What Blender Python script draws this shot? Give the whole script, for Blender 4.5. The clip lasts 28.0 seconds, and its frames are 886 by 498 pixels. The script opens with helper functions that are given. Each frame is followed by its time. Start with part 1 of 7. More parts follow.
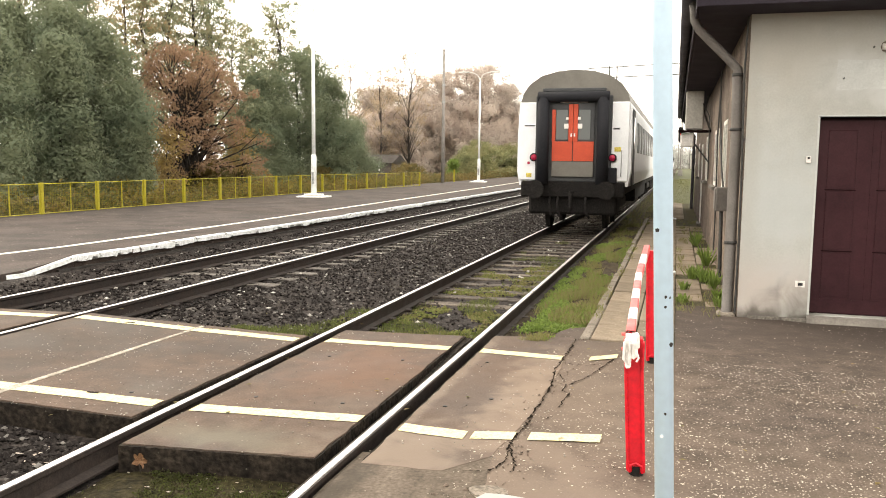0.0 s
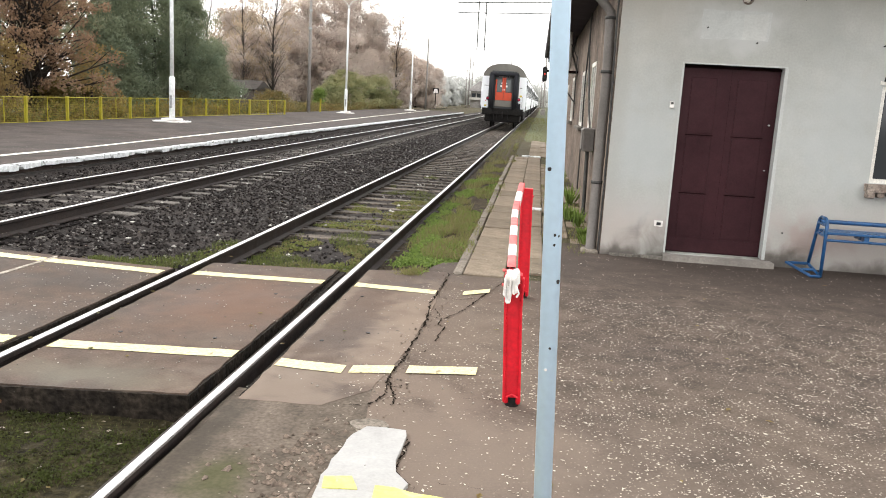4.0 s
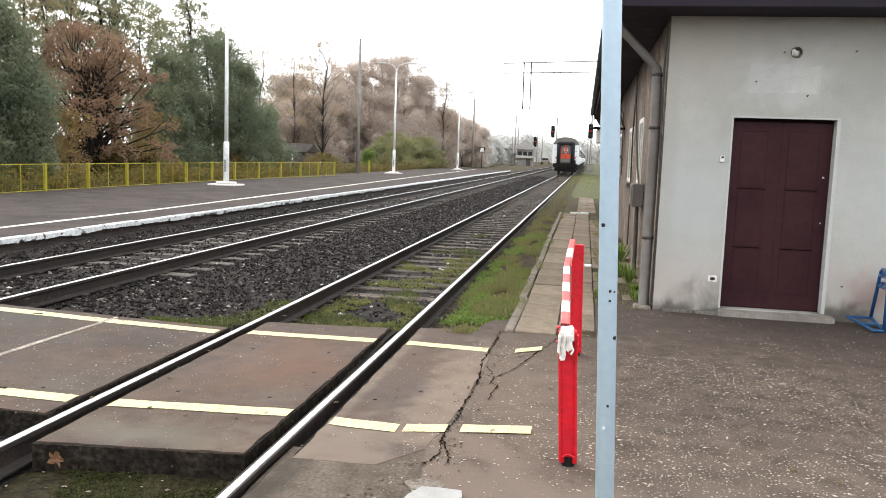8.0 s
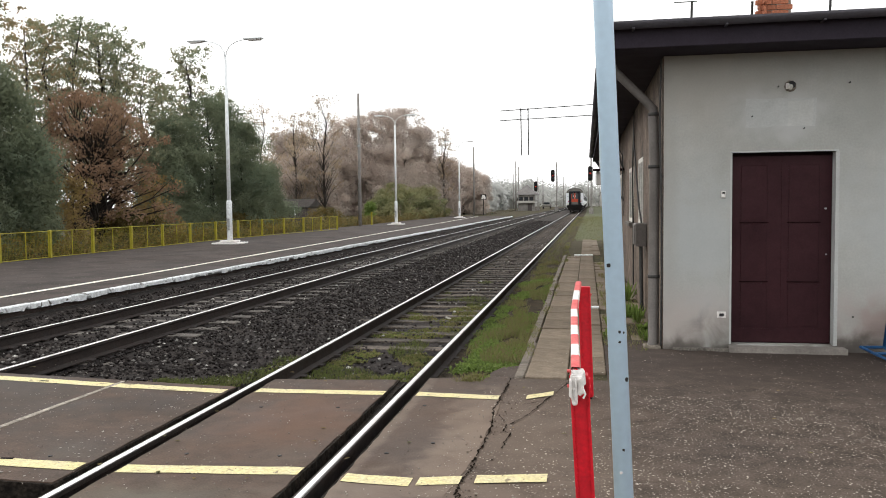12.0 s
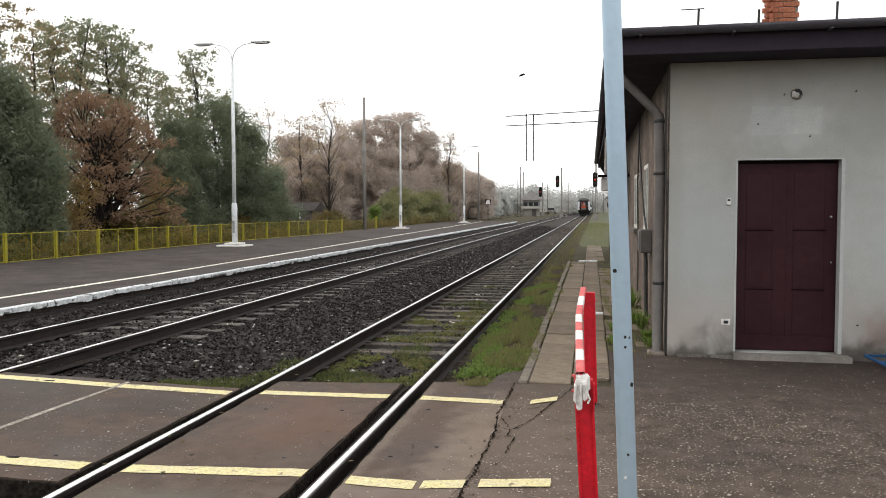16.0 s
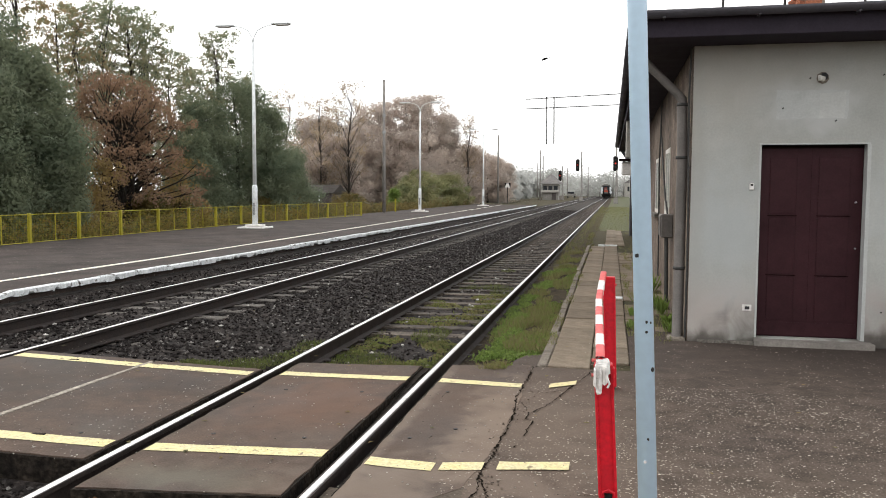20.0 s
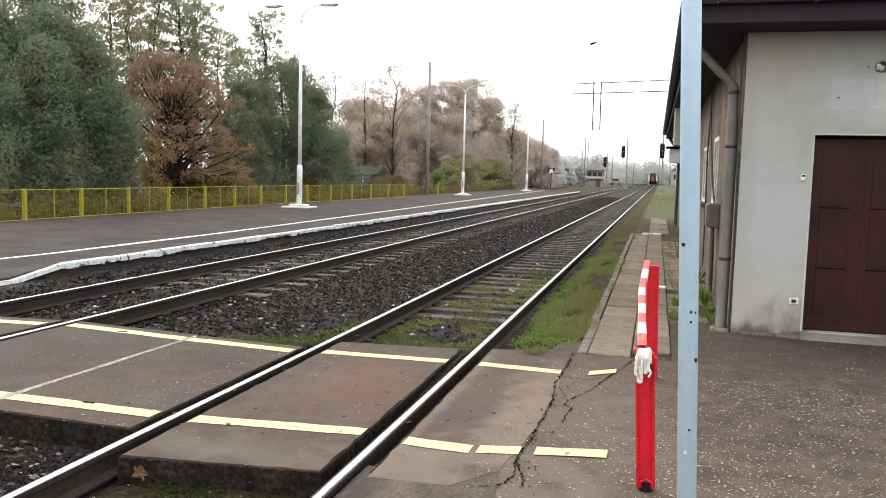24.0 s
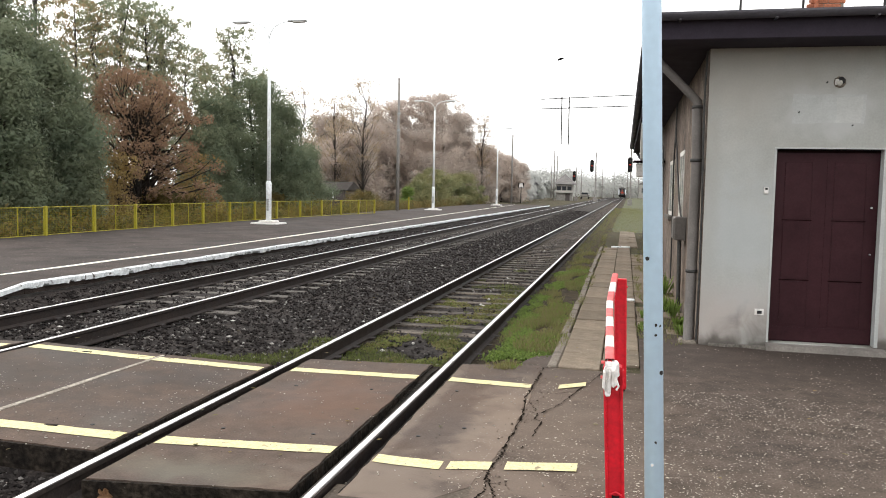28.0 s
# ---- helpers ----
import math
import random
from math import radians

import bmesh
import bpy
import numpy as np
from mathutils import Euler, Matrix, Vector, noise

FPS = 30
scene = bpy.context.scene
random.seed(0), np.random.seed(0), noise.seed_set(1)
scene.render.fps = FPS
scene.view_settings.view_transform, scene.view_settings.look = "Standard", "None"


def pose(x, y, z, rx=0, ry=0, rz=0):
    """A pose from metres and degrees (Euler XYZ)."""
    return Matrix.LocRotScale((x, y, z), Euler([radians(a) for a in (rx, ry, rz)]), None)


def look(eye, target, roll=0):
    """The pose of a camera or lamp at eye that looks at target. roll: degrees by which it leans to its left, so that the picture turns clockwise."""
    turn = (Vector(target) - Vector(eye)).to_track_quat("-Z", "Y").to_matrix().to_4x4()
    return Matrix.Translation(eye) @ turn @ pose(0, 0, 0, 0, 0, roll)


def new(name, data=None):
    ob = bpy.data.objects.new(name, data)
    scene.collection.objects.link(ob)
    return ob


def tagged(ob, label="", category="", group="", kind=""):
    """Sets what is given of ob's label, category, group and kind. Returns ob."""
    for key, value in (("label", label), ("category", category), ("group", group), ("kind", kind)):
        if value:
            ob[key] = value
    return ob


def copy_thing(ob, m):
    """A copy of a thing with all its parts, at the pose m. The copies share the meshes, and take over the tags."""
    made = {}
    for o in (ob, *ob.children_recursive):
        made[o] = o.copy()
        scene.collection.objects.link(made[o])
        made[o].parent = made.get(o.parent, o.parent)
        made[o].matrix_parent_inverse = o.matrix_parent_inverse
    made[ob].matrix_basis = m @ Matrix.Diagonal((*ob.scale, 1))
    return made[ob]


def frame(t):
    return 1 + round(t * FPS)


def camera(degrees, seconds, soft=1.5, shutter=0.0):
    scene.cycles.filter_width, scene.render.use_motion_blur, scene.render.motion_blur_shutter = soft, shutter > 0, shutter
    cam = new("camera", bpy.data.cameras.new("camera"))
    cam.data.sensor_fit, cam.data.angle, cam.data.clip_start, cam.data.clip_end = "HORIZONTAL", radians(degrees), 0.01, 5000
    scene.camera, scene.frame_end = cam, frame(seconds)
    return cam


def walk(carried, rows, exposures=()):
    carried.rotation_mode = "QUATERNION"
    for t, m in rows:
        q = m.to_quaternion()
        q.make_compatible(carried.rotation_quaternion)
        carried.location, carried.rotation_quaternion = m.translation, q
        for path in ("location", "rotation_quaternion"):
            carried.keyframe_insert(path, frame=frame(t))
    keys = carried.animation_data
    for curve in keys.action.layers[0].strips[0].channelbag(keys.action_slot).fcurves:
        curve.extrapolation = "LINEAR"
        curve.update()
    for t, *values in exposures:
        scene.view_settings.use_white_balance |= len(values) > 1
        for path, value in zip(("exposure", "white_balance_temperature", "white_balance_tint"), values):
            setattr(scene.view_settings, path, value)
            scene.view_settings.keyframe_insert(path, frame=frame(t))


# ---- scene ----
cam = camera(57.1, 28.0, soft=0.95)
PATH = [
    (0, (2.603, 0.231, 1.731), (2.0516, 2.1414, 1.5170), 0.63),
    (0.1, (2.584, 0.230, 1.733), (2.1357, 2.1657, 1.5082), 1.1),
    (0.2, (2.567, 0.230, 1.734), (2.1749, 2.1780, 1.5075), 1.3),
    (0.3, (2.548, 0.229, 1.736), (2.2130, 2.1863, 1.4957), 1.8),
    (0.4, (2.531, 0.228, 1.737), (2.2532, 2.1925, 1.4850), 2.8),
    (0.5, (2.505, 0.236, 1.735), (2.2434, 2.2063, 1.5120), 2.37),
    (0.6, (2.501, 0.231, 1.734), (2.2391, 2.1903, 1.4334), 1.6),
    (0.7, (2.497, 0.224, 1.734), (2.2448, 2.1849, 1.4299), 1.5),
    (0.8, (2.494, 0.219, 1.735), (2.2106, 2.1696, 1.3964), 0.9),
    (0.9, (2.490, 0.213, 1.734), (2.1953, 2.1622, 1.3949), 0.9),
    (1, (2.485, 0.207, 1.734), (2.1880, 2.1571, 1.4034), 1.53),
    (1.5, (2.481, 0.234, 1.729), (2.2163, 2.1909, 1.4122), 2.55),
    (2, (2.478, 0.243, 1.727), (2.2395, 2.1926, 1.3488), 2.83),
    (2.5, (2.476, 0.252, 1.730), (2.2418, 2.2071, 1.3814), 2.42),
    (3, (2.475, 0.260, 1.729), (2.2529, 2.2180, 1.3875), 2.78),
    (3.5, (2.477, 0.265, 1.726), (2.2568, 2.2215, 1.3731), 3.12),
    (5.5, (2.485, 0.250, 1.730), (2.2813, 2.2035, 1.3535), 3.5),
    (6, (2.484, 0.262, 1.731), (2.2706, 2.2215, 1.3944), 3.59),
    (6.2, (2.478, 0.241, 1.732), (2.2975, 2.2121, 1.4419), 3.9),
    (6.3, (2.475, 0.231, 1.733), (2.2654, 2.2061, 1.4896), 2.9),
    (6.4, (2.472, 0.221, 1.733), (2.2053, 2.1890, 1.4914), 2.2),
    (6.5, (2.470, 0.211, 1.733), (2.1482, 2.1671, 1.4651), 1.62),
    (6.7, (2.470, 0.227, 1.730), (2.1575, 2.1831, 1.4600), 2.2),
    (7, (2.470, 0.250, 1.725), (2.1183, 2.1960, 1.4284), 1.57),
    (7.5, (2.465, 0.238, 1.727), (2.1115, 2.1882, 1.4591), 1.26),
    (8, (2.457, 0.235, 1.727), (2.1165, 2.1922, 1.4972), 2.03),
    (8.5, (2.458, 0.231, 1.723), (2.1123, 2.1882, 1.5022), 2.74),
    (8.8, (2.460, 0.238, 1.727), (2.1166, 2.1948, 1.4933), 2.2),
    (9, (2.461, 0.243, 1.729), (2.0930, 2.1977, 1.5201), 1.22),
    (9.2, (2.461, 0.235, 1.728), (2.0847, 2.1925, 1.5741), 0.6),
    (9.3, (2.462, 0.230, 1.726), (2.0985, 2.1934, 1.6106), 0.1),
    (9.4, (2.462, 0.226, 1.725), (2.0883, 2.1874, 1.6041), -0.1),
    (9.5, (2.462, 0.222, 1.725), (2.0721, 2.1796, 1.6006), -0.21),
    (10, (2.462, 0.248, 1.725), (2.0726, 2.2053, 1.6013), -0.37),
    (10.5, (2.461, 0.244, 1.726), (2.0705, 2.2012, 1.6010), -0.19),
    (11, (2.458, 0.245, 1.723), (2.0805, 2.2052, 1.6011), 0.01),
    (11.5, (2.457, 0.253, 1.722), (2.0965, 2.2168, 1.6079), -0.21),
    (12, (2.456, 0.259, 1.722), (2.1004, 2.2240, 1.6110), -0.64),
    (12.5, (2.454, 0.248, 1.724), (2.1047, 2.2137, 1.6000), -0.89),
    (14.5, (2.449, 0.249, 1.720), (2.0802, 2.2118, 1.6101), -0.01),
    (15, (2.448, 0.253, 1.721), (2.0817, 2.2163, 1.6164), -0.51),
    (15.5, (2.451, 0.260, 1.719), (2.0867, 2.2238, 1.6246), -0.35),
    (16, (2.447, 0.235, 1.720), (2.0817, 2.1991, 1.6204), -0.08),
    (16.5, (2.447, 0.235, 1.721), (2.0668, 2.1952, 1.6143), 0.12),
    (17, (2.444, 0.233, 1.718), (2.0715, 2.1951, 1.6137), 0.2),
    (17.5, (2.441, 0.239, 1.718), (2.0646, 2.2002, 1.6160), -0.1),
    (18, (2.440, 0.233, 1.719), (2.0362, 2.1889, 1.6094), -0.28),
    (18.5, (2.434, 0.240, 1.716), (2.0150, 2.1918, 1.6000), -0.03),
    (19, (2.432, 0.242, 1.716), (1.9993, 2.1905, 1.5867), 0.19),
    (19.5, (2.434, 0.243, 1.716), (2.0025, 2.1918, 1.5850), 0.42),
    (20, (2.437, 0.229, 1.721), (2.0270, 2.1815, 1.5801), 0.26),
    (20.5, (2.435, 0.214, 1.723), (1.9972, 2.1604, 1.5757), 0.38),
    (21, (2.432, 0.208, 1.721), (1.9756, 2.1481, 1.5518), 0.91),
    (21.5, (2.427, 0.212, 1.722), (1.9605, 2.1501, 1.5556), 1.13),
    (23.5, (2.427, 0.206, 1.727), (1.9437, 2.1404, 1.5713), 1.62),
    (24, (2.428, 0.221, 1.720), (1.9206, 2.1473, 1.5374), 1.54),
    (24.5, (2.428, 0.235, 1.721), (1.9246, 2.1628, 1.5481), 1.63),
    (25, (2.433, 0.228, 1.721), (1.9392, 2.1575, 1.5423), 1.59),
    (25.5, (2.433, 0.203, 1.725), (1.9130, 2.1248, 1.5337), 1.35),
    (26, (2.435, 0.214, 1.726), (1.9345, 2.1435, 1.5610), 0.77),
    (26.5, (2.434, 0.223, 1.721), (1.9431, 2.1554, 1.5625), 1.05),
    (27, (2.438, 0.219, 1.720), (1.9419, 2.1513, 1.5763), 0.83),
    (27.5, (2.440, 0.221, 1.722), (1.9877, 2.1626, 1.5657), 1.47),
    (28, (2.447, 0.221, 1.726), (2.0068, 2.1668, 1.5815), 1.13),
]
walk(cam, [(t, look(eye, target, roll)) for t, eye, target, roll in PATH],
     [(0, 1.12, 7300, 10), (1, 1.0, 6900, 10), (3, 0.9, 6550, 10), (5.5, 0.85, 6320, 10), (6.5, 0.83, 6220, 10), (8, 0.75, 6330, 10), (9, 0.74, 6330, 10), (9.4, 0.64, 6380, 10), (9.7, 0.45, 6380, 10), (10, 0.31, 6350, 10), (11, 0.20, 6350, 10), (12, 0.13, 6380, 10), (14, 0.06, 6400, 10), (16.5, 0.03, 6400, 10), (18, 0.08, 6400, 10), (20, 0.2, 6400, 10),
      (22, 0.32, 6400, 10), (24, 0.55, 6350, 10), (26, 0.55, 6350, 10), (28, 0.47, 6400, 10)])

# ---- light ----
SUN_AZ, SUN_EL = 55.0, 38.0          # degrees left of the track's direction, and above the horizon
world = bpy.data.worlds.new("overcast_sky")
scene.world = world
world.use_nodes = True
wn = world.node_tree.nodes
sky = wn.new("ShaderNodeTexSky")
sky.sky_type = "NISHITA"
sky.sun_disc = False
sky.sun_elevation = radians(SUN_EL)
sky.sun_rotation = radians(-SUN_AZ)
sky.air_density, sky.dust_density, sky.ozone_density = 1.6, 6.0, 1.0
pale = wn.new("ShaderNodeHueSaturation")     # a thick, even cloud cover takes the blue out of the sky
pale.inputs["Saturation"].default_value = 0.2
cloud = wn.new("ShaderNodeMix")              # the cloud layer evens the sky out
cloud.data_type = "RGBA"
cloud.inputs[0].default_value = 0.8
cloud.inputs[7].default_value = (9.6, 9.5, 9.3, 1)
world.node_tree.links.new(sky.outputs[0], pale.inputs["Color"])
world.node_tree.links.new(pale.outputs[0], cloud.inputs[6])
world.node_tree.links.new(cloud.outputs[2], wn["Background"].inputs[0])
wn["Background"].inputs[1].default_value = 0.15

sun_data = bpy.data.lights.new("sun", "SUN")
sun_data.energy, sun_data.angle, sun_data.color = 0.6, radians(30), (1.0, 0.93, 0.84)
sun = new("sun", sun_data)
sun.matrix_world = look((0, 0, 0), (math.sin(radians(SUN_AZ)), -math.cos(radians(SUN_AZ)), -math.tan(radians(SUN_EL))))


# ---- materials ----
def surface(name, c1, c2, scale=4.0, rough=0.8, bump=0.3, fine=60.0, metal=0.0, specks=None, worn=None, vary=0.0, spec=0.4, bump_d=0.004, contrast=0.3, smudges=()):
    """Two-scale stained surface. specks: (colour, cell scale, share, breadth); worn: (colour, scale, threshold) for
    flaking; vary: by object;
    smudges: soft colour patches (colour, centre, radii, strength) in the object's own space, for stains and for haze on
    the far ballast."""
    m = bpy.data.materials.new(name)
    m.use_nodes = True
    nt = m.node_tree
    N, L = nt.nodes, nt.links.new
    b = N["Principled BSDF"]
    b.inputs["Roughness"].default_value, b.inputs["Metallic"].default_value = rough, metal
    b.inputs["Specular IOR Level"].default_value = spec
    co = N.new("ShaderNodeTexCoord").outputs["Object"]

    def tex(s, detail=5.0, dist=0.0):
        n = N.new("ShaderNodeTexNoise")
        n.inputs["Scale"].default_value, n.inputs["Detail"].default_value, n.inputs["Distortion"].default_value = s, detail, dist
        L(co, n.inputs["Vector"])
        return n.outputs["Fac"]

    def ramp(src, a, bb):
        r = N.new("ShaderNodeMapRange")
        r.inputs["From Min"].default_value, r.inputs["From Max"].default_value = a, bb
        L(src, r.inputs["Value"])
        return r.outputs[0]

    def mix(fac, a, bb, mode="MIX"):
        x = N.new("ShaderNodeMix")
        x.data_type, x.blend_type = "RGBA", mode
        if isinstance(fac, float):
            x.inputs[0].default_value = fac
        else:
            L(fac, x.inputs[0])
        for sock, v in ((x.inputs[6], a), (x.inputs[7], bb)):
            if isinstance(v, tuple):
                sock.default_value = (*v, 1)
            else:
                L(v, sock)
        return x.outputs[2]

    big = ramp(tex(scale, 6.0, 0.4), 0.3, 0.7)
    col = mix(big, c1, c2)
    grain = tex(fine, 4.0)
    g = ramp(grain, 0.25, 0.75)
    for src, depth in ((tex(scale * 5.0, 6.0, 0.3), contrast), (grain, contrast * 1.15)):
        r = N.new("ShaderNodeMapRange")
        r.inputs["From Min"].default_value, r.inputs["From Max"].default_value = 0.3, 0.7
        r.inputs["To Min"].default_value, r.inputs["To Max"].default_value = 1 - depth, 1 + depth
        L(src, r.inputs["Value"])
        col = mix(1.0, col, r.outputs[0], "MULTIPLY")
    if vary:
        oi = N.new("ShaderNodeObjectInfo")
        isl = N.new("ShaderNodeHueSaturation")
        r = N.new("ShaderNodeMapRange")
        r.inputs["To Min"].default_value, r.inputs["To Max"].default_value = 1 - vary, 1 + vary
        L(oi.outputs["Random"], r.inputs["Value"])
        L(r.outputs[0], isl.inputs["Value"])
        L(col, isl.inputs["Color"])
        col = isl.outputs[0]
    height = grain
    if specks:
        sc, s, share, breadth = specks
        v = N.new("ShaderNodeTexVoronoi")
        v.inputs["Scale"].default_value = s
        L(co, v.inputs["Vector"])
        near = ramp(v.outputs["Distance"], breadth, breadth * 0.6)
        pick = N.new("ShaderNodeSeparateColor")
        L(v.outputs["Color"], pick.inputs[0])
        hit = N.new("ShaderNodeMath")
        hit.operation = "LESS_THAN"
        L(pick.outputs[0], hit.inputs[0])
        hit.inputs[1].default_value = share
        both = N.new("ShaderNodeMath")
        both.operation = "MULTIPLY"
        L(near, both.inputs[0])
        L(hit.outputs[0], both.inputs[1])
        col = mix(both.outputs[0], col, sc)
    if worn:
        wc, s, th = worn
        col = mix(ramp(tex(s, 8.0, 0.8), th, th + 0.06), col, wc)
    blur = tex(scale * 3.0, 6.0, 0.5) if smudges else None
    for colour, centre, radii, strength in smudges:
        v = N.new("ShaderNodeVectorMath")
        v.operation = "SUBTRACT"
        L(co, v.inputs[0])
        v.inputs[1].default_value = centre
        w = N.new("ShaderNodeVectorMath")
        w.operation = "DIVIDE"
        L(v.outputs[0], w.inputs[0])
        w.inputs[1].default_value = radii
        far = N.new("ShaderNodeVectorMath")
        far.operation = "LENGTH"
        L(w.outputs[0], far.inputs[0])
        edge = N.new("ShaderNodeMath")
        edge.operation = "MULTIPLY_ADD"
        L(blur, edge.inputs[0])
        edge.inputs[1].default_value = 1.6
        L(far.outputs["Value"], edge.inputs[2])
        r = N.new("ShaderNodeMapRange")
        r.interpolation_type = "SMOOTHSTEP"
        r.inputs["From Min"].default_value, r.inputs["From Max"].default_value = 1.9, 0.9
        r.inputs["To Max"].default_value = strength
        L(edge.outputs[0], r.inputs["Value"])
        col = mix(r.outputs[0], col, colour)
    L(col, b.inputs["Base Color"])
    rr = N.new("ShaderNodeMapRange")
    rr.inputs["To Min"].default_value, rr.inputs["To Max"].default_value = max(0.05, rough - 0.12), min(1, rough + 0.1)
    L(big, rr.inputs["Value"])
    L(rr.outputs[0], b.inputs["Roughness"])
    if bump:
        bp = N.new("ShaderNodeBump")
        bp.inputs["Strength"].default_value, bp.inputs["Distance"].default_value = bump, bump_d
        L(height, bp.inputs["Height"])
        L(bp.outputs[0], b.inputs["Normal"])
    return m


def leafy(name, cols, rough=0.6, patches=0.7, single=0.4):
    """Leaves: the shade drifts from spray to spray and a little from leaf to leaf; some light passes through."""
    m = bpy.data.materials.new(name)
    m.use_nodes = True
    N, L = m.node_tree.nodes, m.node_tree.links.new
    b = N["Principled BSDF"]
    ge = N.new("ShaderNodeNewGeometry")
    cr = N.new("ShaderNodeValToRGB")
    while len(cr.color_ramp.elements) < len(cols):
        cr.color_ramp.elements.new(0.5)
    for i, c in enumerate(cols):
        cr.color_ramp.elements[i].position = i / (len(cols) - 1)
        cr.color_ramp.elements[i].color = (*c, 1)
    drift = N.new("ShaderNodeTexNoise")
    drift.inputs["Scale"].default_value, drift.inputs["Detail"].default_value = patches, 3.0
    L(N.new("ShaderNodeTexCoord").outputs["Object"], drift.inputs["Vector"])
    wide = N.new("ShaderNodeMapRange")
    wide.inputs["From Min"].default_value, wide.inputs["From Max"].default_value = 0.28, 0.72
    L(drift.outputs["Fac"], wide.inputs["Value"])
    share = N.new("ShaderNodeMix")
    share.inputs[0].default_value = single
    L(wide.outputs[0], share.inputs[2])
    L(ge.outputs["Random Per Island"], share.inputs[3])
    L(share.outputs[0], cr.inputs[0])
    L(cr.outputs[0], b.inputs["Base Color"])
    b.inputs["Roughness"].default_value = rough
    b.inputs["Specular IOR Level"].default_value = 0.2
    tr = N.new("ShaderNodeBsdfTranslucent")
    L(cr.outputs[0], tr.inputs[0])
    mx = N.new("ShaderNodeMixShader")
    mx.inputs[0].default_value = 0.55
    L(b.outputs[0], mx.inputs[1])
    L(tr.outputs[0], mx.inputs[2])
    L(mx.outputs[0], N["Material Output"].inputs[0])
    return m


def glowing(name, colour, strength):
    m = bpy.data.materials.new(name)
    m.use_nodes = True
    b = m.node_tree.nodes["Principled BSDF"]
    b.inputs["Base Color"].default_value = (*colour, 1)
    b.inputs["Emission Color"].default_value = (*colour, 1)
    b.inputs["Emission Strength"].default_value = strength
    return m


def glassy(name, colour):
    m = bpy.data.materials.new(name)
    m.use_nodes = True
    b = m.node_tree.nodes["Principled BSDF"]
    b.inputs["Base Color"].default_value = (*colour, 1)
    b.inputs["Roughness"].default_value = 0.08
    b.inputs["Specular IOR Level"].default_value = 0.6
    return m


GRASS_SOIL = surface("grassy_soil", (0.055, 0.052, 0.025), (0.070, 0.055, 0.035), 0.6, 0.95, 0.8, 25, bump_d=0.03, spec=0.12)
OILY = surface("oily_dark_ballast", (0.014, 0.012, 0.012), (0.024, 0.020, 0.019), 2.5, 0.9, 1.0, 26, specks=((0.10, 0.09, 0.08), 24, 0.10, 0.35), bump_d=0.03, contrast=0.6, spec=0.12)
LITTER = surface("brown_leaf_litter", (0.034, 0.026, 0.018), (0.060, 0.047, 0.029), 1.6, 0.95, 1.0, 30, specks=((0.15, 0.12, 0.075), 26, 0.10, 0.35), contrast=0.5, spec=0.1, bump_d=0.03)
# far roofs: distance haze is put into this light base colour
HAZE_ROOF = surface("haze_paled_roof", (0.22, 0.205, 0.195), (0.17, 0.16, 0.155), 1.0, 0.9, 0.2, 12)
# the soft patch pales the far bed, haze put into its colour
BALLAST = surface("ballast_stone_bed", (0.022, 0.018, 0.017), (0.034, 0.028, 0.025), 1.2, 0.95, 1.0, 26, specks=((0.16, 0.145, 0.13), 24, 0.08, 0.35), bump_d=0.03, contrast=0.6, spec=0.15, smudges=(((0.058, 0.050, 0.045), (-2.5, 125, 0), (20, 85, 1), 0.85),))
# the last soft patch is darker, towards the house wall
ASPHALT = surface("worn_asphalt", (0.074, 0.058, 0.049), (0.096, 0.075, 0.061), 0.9, 0.9, 0.8, 70, specks=((0.29, 0.245, 0.20), 48, 0.30, 0.28), contrast=0.34, spec=0.12,
                  smudges=(((0.175, 0.134, 0.105), (1.95, 6.4, 0), (1.0, 3.6, 1), 0.6), ((0.195, 0.152, 0.124), (2.2, 3.9, 0), (1.3, 1.8, 1), 0.65), ((0.15, 0.115, 0.09), (1.6, 3.2, 0), (0.8, 1.4, 1), 0.5), ((0.150, 0.118, 0.094), (3.6, 3.0, 0), (4.5, 3.0, 1), 0.45), ((0.056, 0.044, 0.038), (5.2, 9.5, 0), (6.5, 2.6, 1), 0.85)))
ASPHALT_DARK = surface("platform_asphalt", (0.042, 0.033, 0.030), (0.064, 0.050, 0.044), 0.3, 0.85, 0.5, 50, specks=((0.2, 0.17, 0.15), 12, 0.12, 0.25), contrast=0.4, spec=0.2)
